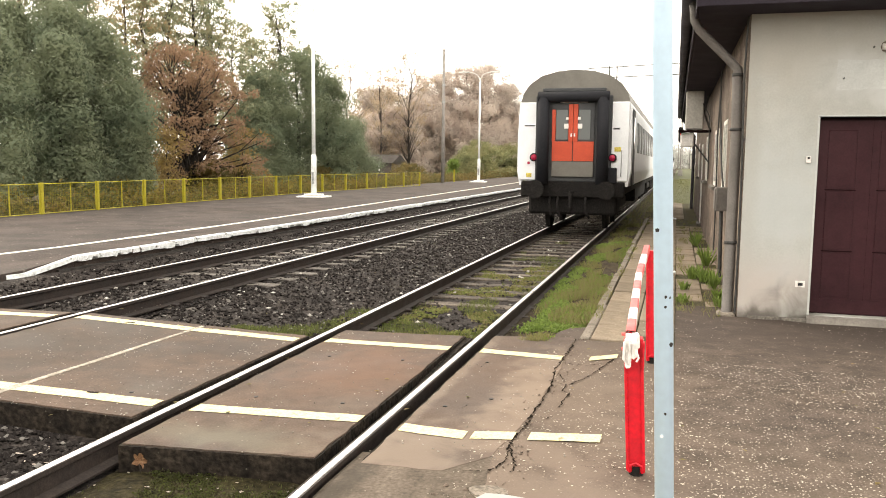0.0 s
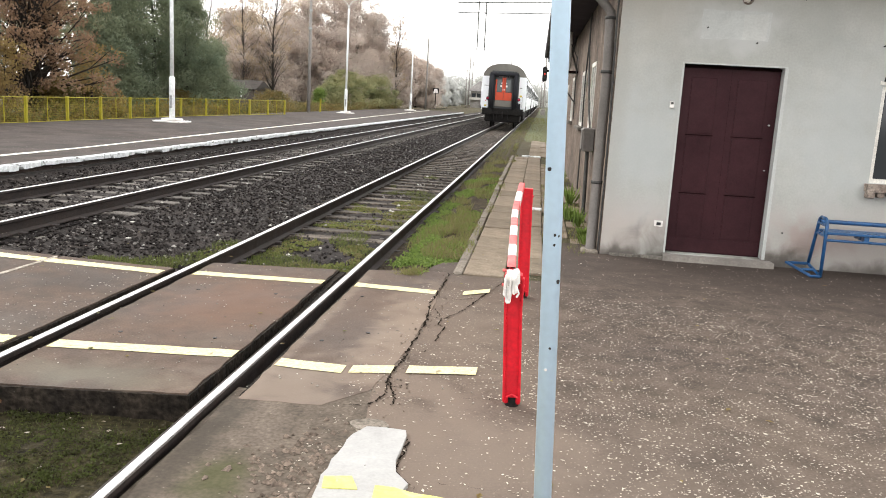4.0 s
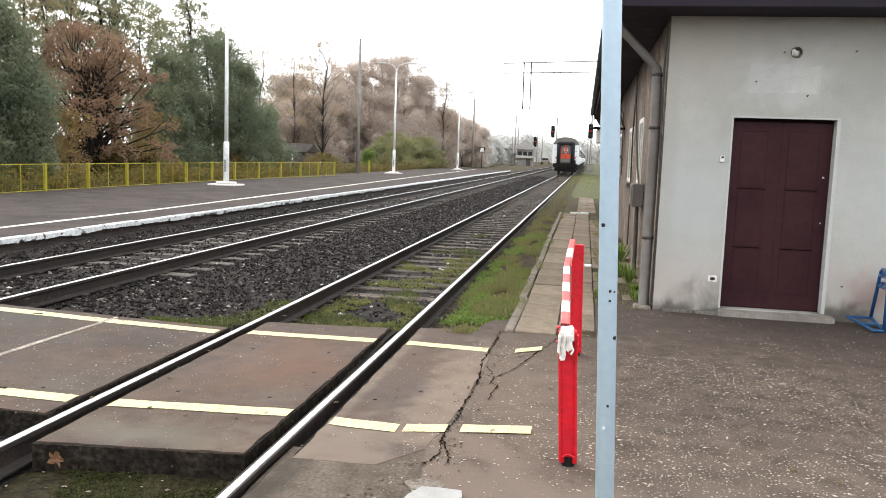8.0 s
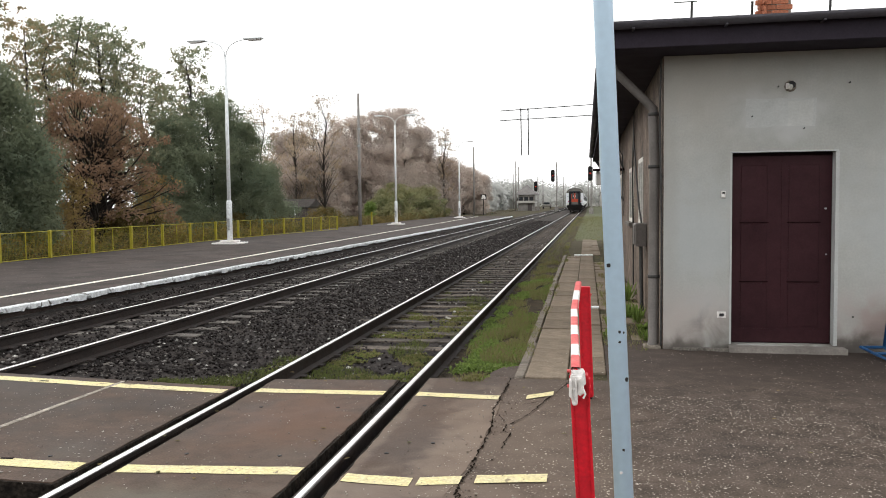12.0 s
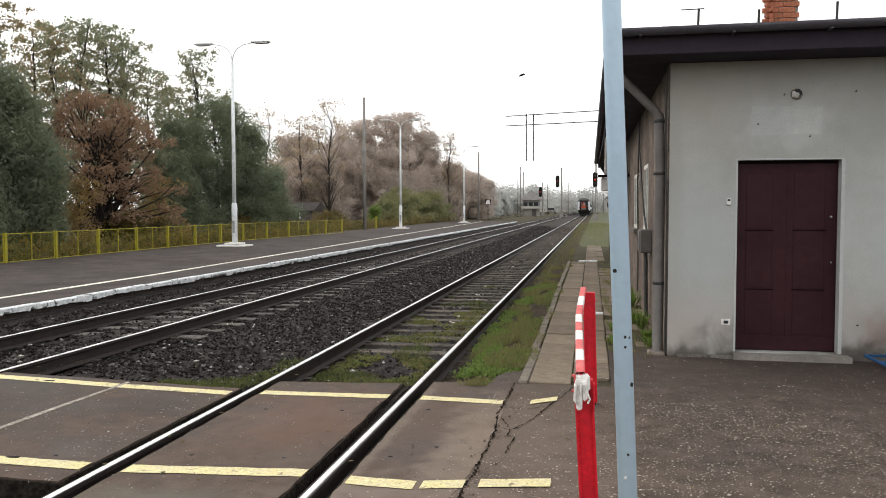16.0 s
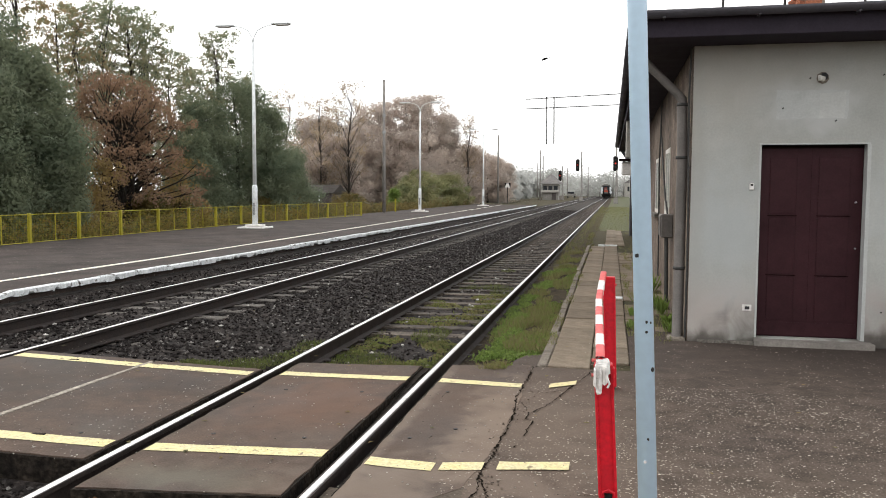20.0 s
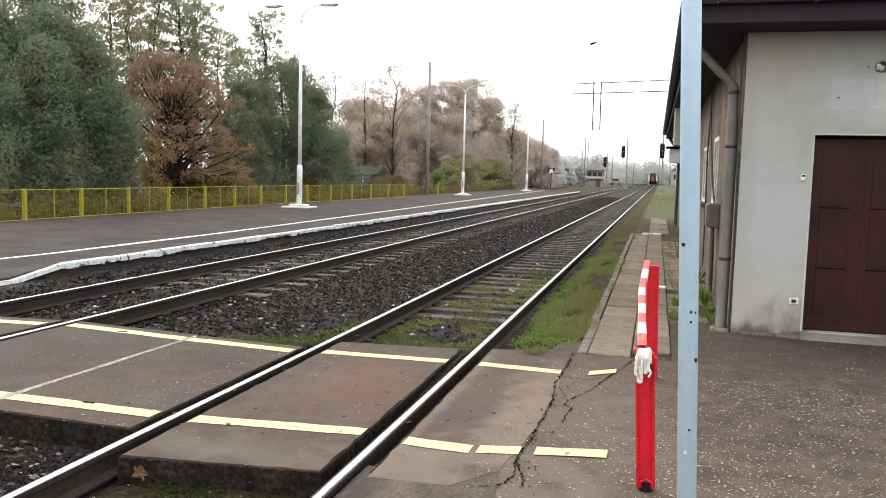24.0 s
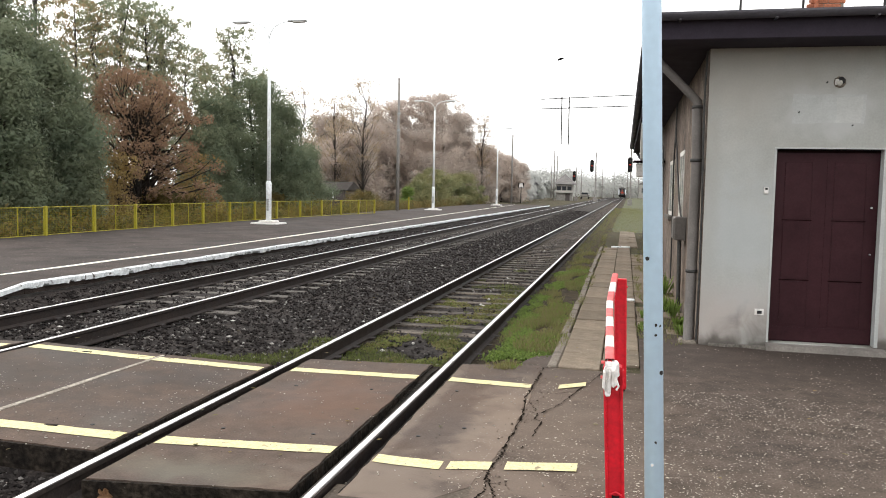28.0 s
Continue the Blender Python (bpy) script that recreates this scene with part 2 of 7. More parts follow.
DECK = surface("crossing_deck_asphalt", (0.064, 0.0475, 0.039), (0.108, 0.075, 0.057), 1.3, 0.75, 0.5, 70, specks=((0.24, 0.20, 0.17), 30, 0.04, 0.22), contrast=0.2, spec=0.16,
               smudges=(((0.14, 0.125, 0.095), (-0.1, 4.62, 0), (0.8, 0.28, 1), 0.6), ((0.138, 0.080, 0.056), (0.10, 6.5, 0), (0.8, 1.3, 1), 0.65), ((0.13, 0.105, 0.085), (0.35, 5.5, 0), (0.3, 0.3, 1), 0.3),
                        ((0.045, 0.036, 0.032), (-1.3, 6.6, 0), (0.5, 0.7, 1), 0.6), ((0.105, 0.088, 0.072), (-1.15, 5.3, 0), (0.3, 0.25, 1), 0.4), ((0.046, 0.039, 0.034), (-2.7, 6.1, 0), (1.3, 1.7, 1), 0.6),
                        ((0.118, 0.082, 0.062), (1.15, 6.6, 0), (0.5, 2.4, 1), 0.4), ((0.192, 0.146, 0.113), (1.62, 6.9, 0), (0.40, 0.95, 1), 0.85), ((0.200, 0.153, 0.118), (1.62, 6.05, 0), (0.38, 1.0, 1), 0.9),
                        ((0.192, 0.146, 0.114), (1.60, 5.35, 0), (0.44, 0.8, 1), 0.85), ((0.178, 0.138, 0.109), (1.10, 4.65, 0), (0.75, 0.80, 1), 0.9), ((0.19, 0.15, 0.12), (0.93, 6.3, 0), (0.08, 3.4, 1), 0.6)))
# near-black for dirt and for the shade inside the deck gaps
DECK_EDGE = surface("crumbling_dirt_and_shade_concrete", (0.010, 0.0085, 0.0075), (0.034, 0.027, 0.021), 6.0, 0.95, 1.0, 30, specks=((0.08, 0.072, 0.06), 34, 0.05, 0.25), contrast=0.35, spec=0.1, bump_d=0.02)
SOIL_DARK = surface("dark_mossy_soil", (0.022, 0.017, 0.011), (0.036, 0.032, 0.014), 2.2, 0.95, 1.0, 30, specks=((0.09, 0.08, 0.06), 30, 0.08, 0.3), contrast=0.5, spec=0.1, bump_d=0.02)
PATCHED = surface("trodden_concrete", (0.125, 0.100, 0.080), (0.085, 0.070, 0.055), 1.5, 0.9, 0.5, 45, contrast=0.25, spec=0.12, specks=((0.25, 0.22, 0.18), 40, 0.10, 0.25),
                  smudges=(((0.055, 0.060, 0.022), (1.15, 3.5, 0), (0.22, 0.35, 1), 0.7), ((0.045, 0.038, 0.030), (0.92, 3.9, 0), (0.16, 1.2, 1), 0.8)))
CONCRETE = surface("weathered_concrete", (0.23, 0.20, 0.165), (0.145, 0.125, 0.105), 1.6, 0.9, 0.5, 55, contrast=0.35, spec=0.12)
PAVER = surface("concrete_paving_slab", (0.215, 0.174, 0.130), (0.165, 0.132, 0.099), 1.4, 0.9, 0.4, 45, vary=0.15, contrast=0.18, spec=0.12)
WHITE_PATCH = surface("white_concrete_patch", (0.37, 0.365, 0.355), (0.33, 0.325, 0.315), 3.0, 0.8, 0.25, 60, contrast=0.05)
YELLOW_LINE = surface("worn_yellow_road_paint", (0.70, 0.61, 0.28), (0.63, 0.56, 0.35), 7.0, 0.7, 0.3, 60, worn=((0.26, 0.21, 0.13), 11.0, 0.63), contrast=0.16)
LEMON_PAINT = surface("lemon_yellow_paint", (0.60, 0.56, 0.12), (0.52, 0.50, 0.20), 6.0, 0.7, 0.2, 50, worn=((0.34, 0.32, 0.27), 9.0, 0.62), contrast=0.12)
PALE_LINE = surface("worn_pale_line_paint", (0.80, 0.78, 0.68), (0.70, 0.67, 0.57), 5.0, 0.7, 0.2, 50, worn=((0.2, 0.17, 0.13), 7.0, 0.66))
EDGE_WHITE = surface("whitewashed_edge", (0.84, 0.87, 0.88), (0.70, 0.73, 0.74), 2.5, 0.8, 0.3, 40, worn=((0.11, 0.10, 0.09), 7.0, 0.60), contrast=0.16)
RAIL_RUST = surface("rusty_rail_side", (0.020, 0.015, 0.014), (0.034, 0.024, 0.020), 5.0, 0.75, 0.4, 80)
RAIL_BRIGHT = surface("polished_rail_head", (0.86, 0.85, 0.83), (0.74, 0.73, 0.71), 3.0, 0.36, 0.05, 90, metal=0.9, contrast=0.12)
SLEEPER = surface("greasy_sleeper", (0.115, 0.094, 0.074), (0.045, 0.036, 0.029), 4.0, 0.9, 0.6, 60, vary=0.35, contrast=0.45)
SLEEPER_PALE = surface("pale_concrete_sleeper", (0.13, 0.115, 0.10), (0.07, 0.062, 0.055), 3.0, 0.85, 0.4, 60, vary=0.3)
STONE = leafy("ballast_stones", [(0.019, 0.016, 0.016), (0.050, 0.042, 0.040), (0.030, 0.026, 0.025), (0.075, 0.064, 0.060), (0.034, 0.029, 0.028), (0.062, 0.053, 0.050), (0.043, 0.037, 0.035), (0.11, 0.097, 0.092), (0.40, 0.38, 0.36)], 0.9, 0.6, 1.0)
# soft patches: browner below the eave, bluer mid-wall, darker along the foot
PLASTER = surface("grey_wall_plaster", (0.455, 0.46, 0.435), (0.375, 0.38, 0.355), 1.1, 0.9, 0.2, 45, contrast=0.05,
                  smudges=(((0.45, 0.400, 0.370), (0.25, 0, 0.25), (1.0, 1, 0.75), 0.8), ((0.43, 0.385, 0.36), (2.9, 0, 0.25), (2.2, 1, 0.7), 0.8), ((0.34, 0.23, 0.20), (2.45, 0, 0.35), (0.5, 1, 0.3), 0.5),
                           ((0.425, 0.405, 0.36), (0.4, 0, 3.1), (1.5, 1, 0.9), 0.6), ((0.40, 0.395, 0.355), (3.0, 0, 3.2), (2.2, 1, 0.6), 0.5), ((0.435, 0.465, 0.47), (0.4, 0, 1.3), (0.7, 1, 1.0), 0.6),
                           ((0.44, 0.465, 0.465), (2.6, 0, 1.6), (0.9, 1, 1.1), 0.55), ((0.36, 0.37, 0.345), (2.2, 0, 2.7), (0.35, 1, 0.5), 0.35),
                           ((0.49, 0.50, 0.49), (1.08, 0, 2.68), (0.55, 1, 0.34), 0.9), ((0.49, 0.50, 0.49), (1.5, 0, 2.66), (0.4, 1, 0.34), 0.9), ((0.33, 0.32, 0.29), (0.05, 0, 2.0), (0.14, 1, 2.4), 0.4),
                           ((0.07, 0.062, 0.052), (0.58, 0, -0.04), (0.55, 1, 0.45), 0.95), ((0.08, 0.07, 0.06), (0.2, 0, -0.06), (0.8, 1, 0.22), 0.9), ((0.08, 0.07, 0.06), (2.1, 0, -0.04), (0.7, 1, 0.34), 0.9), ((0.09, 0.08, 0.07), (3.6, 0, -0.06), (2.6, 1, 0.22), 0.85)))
PLASTER_LIGHT = surface("repainted_plaster_patch", (0.50, 0.515, 0.50), (0.46, 0.475, 0.46), 1.5, 0.9, 0.12, 45, contrast=0.05)
PLASTER_PALE = surface("fresh_plaster_square", (0.53, 0.54, 0.52), (0.49, 0.50, 0.48), 1.5, 0.9, 0.1, 45, contrast=0.05)
# side walls: brown stains plus the side's shading, both in one dark colour
PLASTER_SIDE = surface("brown_stained_shaded_plaster", (0.19, 0.14, 0.105), (0.085, 0.066, 0.055), 1.2, 0.9, 0.5, 40, contrast=0.45)
DAMP = surface("damp_stain", (0.10, 0.09, 0.078), (0.17, 0.155, 0.135), 5.0, 0.95, 0.3, 40)
EAVE = surface("dark_eave_boards", (0.030, 0.025, 0.034), (0.040, 0.033, 0.044), 2.0, 0.8, 0.1, 50, contrast=0.08, spec=0.12)
GUTTER = surface("dull_zinc_gutter", (0.085, 0.080, 0.092), (0.062, 0.058, 0.068), 2.0, 0.6, 0.1, 30, metal=0.2, contrast=0.1)
ROOF_FELT = surface("roofing_felt", (0.07, 0.065, 0.062), (0.10, 0.09, 0.085), 1.5, 0.9, 0.4, 60)
PIPE = surface("grey_downpipe_paint", (0.15, 0.135, 0.125), (0.11, 0.10, 0.092), 2.0, 0.6, 0.1, 50, contrast=0.1)
DOOR = surface("oxblood_door_paint", (0.038, 0.0095, 0.0132), (0.027, 0.0072, 0.0100), 2.0, 0.6, 0.15, 50, contrast=0.12, spec=0.2)
DOOR_DARK = surface("groove_and_shade_dark", (0.010, 0.004, 0.004), (0.008, 0.003, 0.003), 2.0, 0.9, 0.0, 50, spec=0.05)
FRAME_WHITE = surface("white_window_paint", (0.75, 0.73, 0.68), (0.62, 0.60, 0.55), 4.0, 0.6, 0.2, 50, contrast=0.12)
SILL = surface("crumbling_sill", (0.14, 0.10, 0.08), (0.32, 0.27, 0.23), 6.0, 0.9, 0.6, 40)
BLUE = surface("blue_bench_paint", (0.016, 0.085, 0.22), (0.014, 0.062, 0.16), 3.0, 0.35, 0.15, 40, contrast=0.12)
RED = surface("red_barrier_paint", (0.62, 0.006, 0.020), (0.52, 0.006, 0.018), 3.0, 0.45, 0.12, 40, contrast=0.12)
RED_FADED = surface("faded_red_stripe", (0.68, 0.15, 0.14), (0.62, 0.10, 0.10), 6.0, 0.6, 0.2, 40, contrast=0.12)
WHITE_PAINT = surface("chalky_white_paint", (0.82, 0.80, 0.78), (0.70, 0.67, 0.64), 5.0, 0.6, 0.2, 40, contrast=0.12)
POLE_PAINT = surface("pale_blue_grey_pole_paint", (0.58, 0.76, 0.92), (0.54, 0.71, 0.86), 1.2, 0.42, 0.05, 30, contrast=0.03)
BLACK = surface("black_mark", (0.015, 0.015, 0.017), (0.03, 0.028, 0.028), 8.0, 0.7, 0.2, 40)
STEEL = surface("galvanised_steel", (0.42, 0.43, 0.43), (0.34, 0.35, 0.36), 5.0, 0.5, 0.1, 60, metal=0.4)
LAMP_PAINT = surface("pale_lamp_post_paint", (0.87, 0.90, 0.91), (0.82, 0.85, 0.86), 2.0, 0.5, 0.1, 30, contrast=0.12)
YELLOW_POST = surface("yellow_fence_paint", (0.38, 0.33, 0.02), (0.31, 0.27, 0.018), 3.0, 0.6, 0.2, 40, contrast=0.12)
WIRE = surface("dark_cable", (0.03, 0.03, 0.03), (0.05, 0.048, 0.045), 4.0, 0.7, 0.1, 50)
BRICK = surface("orange_brick", (0.42, 0.15, 0.08), (0.32, 0.12, 0.07), 3.0, 0.9, 0.4, 50, vary=0.2)
BARK = surface("tree_bark", (0.045, 0.036, 0.030), (0.03, 0.025, 0.022), 3.0, 0.95, 0.6, 30, bump_d=0.02)
MAST = surface("weathered_mast", (0.30, 0.28, 0.26), (0.22, 0.205, 0.19), 2.0, 0.8, 0.3, 30)
HOUSE_PALE = surface("pale_render", (0.48, 0.46, 0.42), (0.40, 0.38, 0.35), 1.0, 0.9, 0.2, 20, contrast=0.12)
ROOF_DARK = surface("dark_roof_tiles", (0.11, 0.09, 0.085), (0.08, 0.07, 0.066), 1.0, 0.9, 0.3, 12)
COACH_WHITE = surface("coach_white_paint", (0.86, 0.88, 0.91), (0.82, 0.84, 0.88), 1.2, 0.45, 0.0, 30, contrast=0.03)
COACH_ROOF = surface("coach_roof_grey", (0.18, 0.17, 0.15), (0.14, 0.13, 0.115), 1.2, 0.6, 0.0, 30, contrast=0.05)
COACH_BLACK = surface("gangway_rubber", (0.014, 0.015, 0.019), (0.022, 0.022, 0.026), 3.0, 0.8, 0.0, 30, contrast=0.08, spec=0.2)
COACH_GREY = surface("coach_dark_grey", (0.06, 0.063, 0.067), (0.045, 0.047, 0.052), 2.0, 0.6, 0.0, 30, contrast=0.08)
UNDERFRAME = surface("sooty_underframe", (0.012, 0.011, 0.011), (0.021, 0.019, 0.018), 4.0, 0.9, 0.2, 40, spec=0.15)
ORANGE = surface("orange_red_door", (0.58, 0.075, 0.030), (0.50, 0.062, 0.026), 3.0, 0.5, 0.0, 30, contrast=0.04)
GLASS = glassy("dark_window_glass", (0.03, 0.035, 0.04))
# side windows kept dull and dark, so the sky's reflection stays out
COACH_GLASS = surface("dull_coach_glass", (0.035, 0.038, 0.042), (0.025, 0.028, 0.032), 2.0, 0.4, 0.0, 30, contrast=0.05, spec=0.15)
GLASS_GREY = glassy("grey_door_glass", (0.08, 0.09, 0.09))
TAIL = glowing("lit_tail_lamp", (0.40, 0.012, 0.05), 0.06)
SIGNAL_RED = glowing("lit_red_signal", (0.9, 0.05, 0.03), 0.28)
LABEL = surface("yellow_sticker", (0.62, 0.50, 0.10), (0.55, 0.44, 0.09), 5.0, 0.6, 0.0, 30)
LEAF_GREEN = leafy("dull_green_leaves", [(0.17, 0.21, 0.145), (0.235, 0.275, 0.18), (0.30, 0.31, 0.20), (0.34, 0.29, 0.18), (0.20, 0.235, 0.16)])
LEAF_DARK = leafy("dark_green_needles", [(0.150, 0.190, 0.130), (0.185, 0.222, 0.148), (0.225, 0.252, 0.16), (0.165, 0.20, 0.142)], 0.6, 0.5, 0.12)
LEAF_BUSH = leafy("hedge_green_leaves", [(0.20, 0.25, 0.14), (0.27, 0.29, 0.15), (0.36, 0.33, 0.17), (0.23, 0.27, 0.15)])
LEAF_BROWN = leafy("russet_autumn_leaves", [(0.30, 0.195, 0.13), (0.37, 0.24, 0.155), (0.27, 0.18, 0.125), (0.43, 0.31, 0.16)], 0.6, 0.5, 0.5)
# far trees get their haze from this pale tone; dry ground litter shares it
LEAF_TAN = leafy("dry_and_haze_paled_leaves", [(0.52, 0.455, 0.41), (0.58, 0.49, 0.425), (0.53, 0.47, 0.425), (0.62, 0.505, 0.41)], 0.6, 0.25, 0.25)
LEAF_THIN = leafy("thin_brown_leaves", [(0.36, 0.28, 0.21), (0.46, 0.36, 0.26), (0.40, 0.34, 0.22)], 0.6, 0.6, 0.5)
LEAF_TURNING = leafy("turning_green_brown_leaves", [(0.18, 0.21, 0.13), (0.38, 0.26, 0.15), (0.23, 0.25, 0.15), (0.42, 0.31, 0.18), (0.32, 0.21, 0.13)], 0.6, 0.5, 0.4)
LEAF_OCHRE = leafy("ochre_leaves", [(0.17, 0.115, 0.045), (0.22, 0.16, 0.06), (0.12, 0.115, 0.05), (0.095, 0.105, 0.05)])
LEAF_GOLD = leafy("golden_brown_leaves", [(0.30, 0.20, 0.085), (0.38, 0.28, 0.11), (0.24, 0.17, 0.09), (0.33, 0.22, 0.12)])
LEAF_LIME = leafy("fresh_green_leaves", [(0.085, 0.125, 0.033), (0.22, 0.31, 0.075), (0.13, 0.18, 0.05), (0.30, 0.38, 0.11)], 0.6, 3.0, 0.6)
GRASS = leafy("grass_blades", [(0.115, 0.140, 0.045), (0.20, 0.23, 0.070), (0.23, 0.19, 0.10), (0.145, 0.18, 0.052)], 0.6, 2.0, 0.5)
MOSS = leafy("damp_moss", [(0.040, 0.048, 0.016), (0.075, 0.092, 0.025), (0.060, 0.054, 0.030), (0.115, 0.135, 0.038)], 0.7, 4.0, 0.5)
DRY_GRASS = leafy("olive_dry_grass", [(0.16, 0.155, 0.066), (0.15, 0.18, 0.053), (0.095, 0.11, 0.040), (0.22, 0.20, 0.10)], 0.6, 2.5, 0.5)


# ---- mesh helpers ----
def link_mesh(name, bm, material, smooth=False):
    me = bpy.data.meshes.new(name)
    bm.normal_update()
    bm.to_mesh(me)
    bm.free()
    me.materials.append(material)
    if smooth:
        for p in me.polygons:
            p.use_smooth = True
    return me


def part(name, bm, material, parent=None, label="", smooth=False):
    ob = new(name, link_mesh(name, bm, material, smooth))
    ob.parent = parent
    if label:
        ob["label"] = label
    return ob


def thing(name, label, category, m=None, group="", kind=""):
    ob = new(name)
    ob.empty_display_size = 0.2
    if m:
        ob.matrix_basis = m
    return tagged(ob, label, category, group, kind)


def block(x0, x1, y0, y1, z0, z1, bevel=0.0, bm=None):
    own = bmesh.new()
    vs = [own.verts.new((x, y, z)) for z in (z0, z1) for x, y in ((x0, y0), (x1, y0), (x1, y1), (x0, y1))]
    for f in ((3, 2, 1, 0), (4, 5, 6, 7), (0, 1, 5, 4), (1, 2, 6, 5), (2, 3, 7, 6), (3, 0, 4, 7)):
        own.faces.new([vs[i] for i in f])
    if bevel:
        bmesh.ops.bevel(own, geom=own.edges[:], offset=bevel, segments=1, profile=0.5, affect="EDGES")
    return merge(bm, own)


def merge(bm, own):
    if bm is None:
        return own
    tmp = bpy.data.meshes.new("tmp")
    own.to_mesh(tmp)
    own.free()
    bm.from_mesh(tmp)
    bpy.data.meshes.remove(tmp)
    return bm


def tube(points, radius, n=10, bm=None, caps=True):
    """A round bar along points; radius is one number or one for each point."""
    bm = bm or bmesh.new()
    pts = [Vector(p) for p in points]
    rs = radius if isinstance(radius, (list, tuple)) else [radius] * len(pts)
    rings, side = [], None
    for i, p in enumerate(pts):
        d = (pts[min(i + 1, len(pts) - 1)] - pts[max(i - 1, 0)]).normalized()
        if side is None:
            side = d.orthogonal().normalized()
        side = (side - d * side.dot(d)).normalized()
        up = d.cross(side)
        rings.append([bm.verts.new(p + rs[i] * (math.cos(a) * side + math.sin(a) * up)) for a in (2 * math.pi * k / n for k in range(n))])
    for a, b in zip(rings, rings[1:]):
        for k in range(n):
            bm.faces.new((a[k], a[(k + 1) % n], b[(k + 1) % n], b[k]))
    if caps:
        bm.faces.new(rings[0][::-1])
        bm.faces.new(rings[-1])
    return bm


def sweep(outline, path, bm=None, caps=True):
    """An outline of (across, up) pairs swept along a path of (x, y, z) that runs mainly in y."""
    bm = bm or bmesh.new()
    rings = [[bm.verts.new((x + a, y, z + u)) for a, u in outline] for x, y, z in path]
    n = len(outline)
    for a, b in zip(rings, rings[1:]):
        for k in range(n):
            bm.faces.new((a[k], b[k], b[(k + 1) % n], a[(k + 1) % n]))
    if caps:
        bm.faces.new(rings[0])
        bm.faces.new(rings[-1][::-1])
    bmesh.ops.recalc_face_normals(bm, faces=bm.faces[:])
    return bm


def slab(corners, z0, z1, bm=None):
    """A flat plate over a polygon of (x, y); z1 is a number or a function of x, y."""
    own = bmesh.new()
    top = z1 if callable(z1) else (lambda x, y: z1)
    lo = [own.verts.new((x, y, z0)) for x, y in corners]
    hi = [own.verts.new((x, y, top(x, y))) for x, y in corners]
    n = len(corners)
    own.faces.new(lo[::-1])
    own.faces.new(hi)
    for k in range(n):
        own.faces.new((lo[k], lo[(k + 1) % n], hi[(k + 1) % n], hi[k]))
    bmesh.ops.recalc_face_normals(own, faces=own.faces[:])
    return merge(bm, own)


def ragged(corners, step, amount, rnd):
    """A polygon with its sides broken into short uneven pieces."""
    out = []
    for (x0, y0), (x1, y1) in zip(corners, corners[1:] + corners[:1]):
        n = max(1, int(math.hypot(x1 - x0, y1 - y0) / step))
        for k in range(n):
            j = amount if k else amount * 0.5
            out.append((x0 + (x1 - x0) * k / n + rnd.uniform(-j, j), y0 + (y1 - y0) * k / n + rnd.uniform(-j, j)))
    return out


def sheet(x0, x1, y0, y1, nx, ny, z, bm=None):
    """An uneven ground sheet; z is a function of x, y."""
    bm = bm or bmesh.new()
    g = [[bm.verts.new((x0 + (x1 - x0) * i / nx, y0 + (y1 - y0) * j / ny, z(x0 + (x1 - x0) * i / nx, y0 + (y1 - y0) * j / ny))) for i in range(nx + 1)] for j in range(ny + 1)]
    for j in range(ny):
        for i in range(nx):
            bm.faces.new((g[j][i], g[j][i + 1], g[j + 1][i + 1], g[j + 1][i]))
    return bm


def scatter(name, material, shapes, places, label="", category="", parent=None, kind="stuff"):
    """One object of many small pieces: shapes are (verts, faces); places rows of x, y, z, size, turn, lean, shape."""
    verts, faces, base = [], [], 0
    for x, y, z, s, a, lean, k in places:
        v, f = shapes[k]
        c, sn = math.cos(a), math.sin(a)
        for px, py, pz in v:
            px, py = px + lean * pz, py
            verts.append((x + s * (c * px - sn * py), y + s * (sn * px + c * py), z + s * pz))
        faces += [tuple(i + base for i in q) for q in f]
        base += len(v)
    me = bpy.data.meshes.new(name)
    me.from_pydata(verts, [], faces)
    me.materials.append(material)
    ob = new(name, me)
    ob.parent = parent
    return tagged(ob, label, category, "", kind)


def stone_shapes(rnd, count=6):
    out = []
    for _ in range(count):
        v = [(rnd.uniform(0.7, 1.2) * a, rnd.uniform(0.6, 1.1) * b, rnd.uniform(0.4, 0.85) * c) for a, b, c in ((1, 0.2, 0), (-0.2, 1, 0.1), (-1, -0.1, 0), (0.1, -1, -0.1), (0.1, 0, 1), (0, 0.1, -1))]
        out.append((v, [(0, 1, 4), (1, 2, 4), (2, 3, 4), (3, 0, 4), (1, 0, 5), (2, 1, 5), (3, 2, 5), (0, 3, 5)]))
    return out


# ---- plan ----
RAIL = 0.7535                      # half the distance of the rail centres
FAR_X, FAR_Z = -4.085, 0.12        # the second track's centre and rail height
PLATFORM_X, PLATFORM_Z = -5.75, 0.30
WALL_X, WALL_Y = 3.295, 10.01      # the corner of the station building


def bed_height(x, y):
    """Ballast surface between and beside the two tracks."""
    f = min(1, max(0, (-0.8 - x) / 2.5))
    d = min(abs(abs(x) - RAIL), abs(abs(x - FAR_X) - RAIL))
    heap = 0.16 * min(1, max(0, (-5.15 - x) / 0.5))      # stones heaped against the platform
    return -0.18 + f * (FAR_Z + 0.015) + heap - 0.045 * math.exp(-(d / 0.2) ** 2) + 0.022 * noise.noise((x * 3, y * 3, 0))


def deck_height(x, y=0):
    f = min(1, max(0, (-0.8 - x) / 2.5))
    return f * FAR_Z


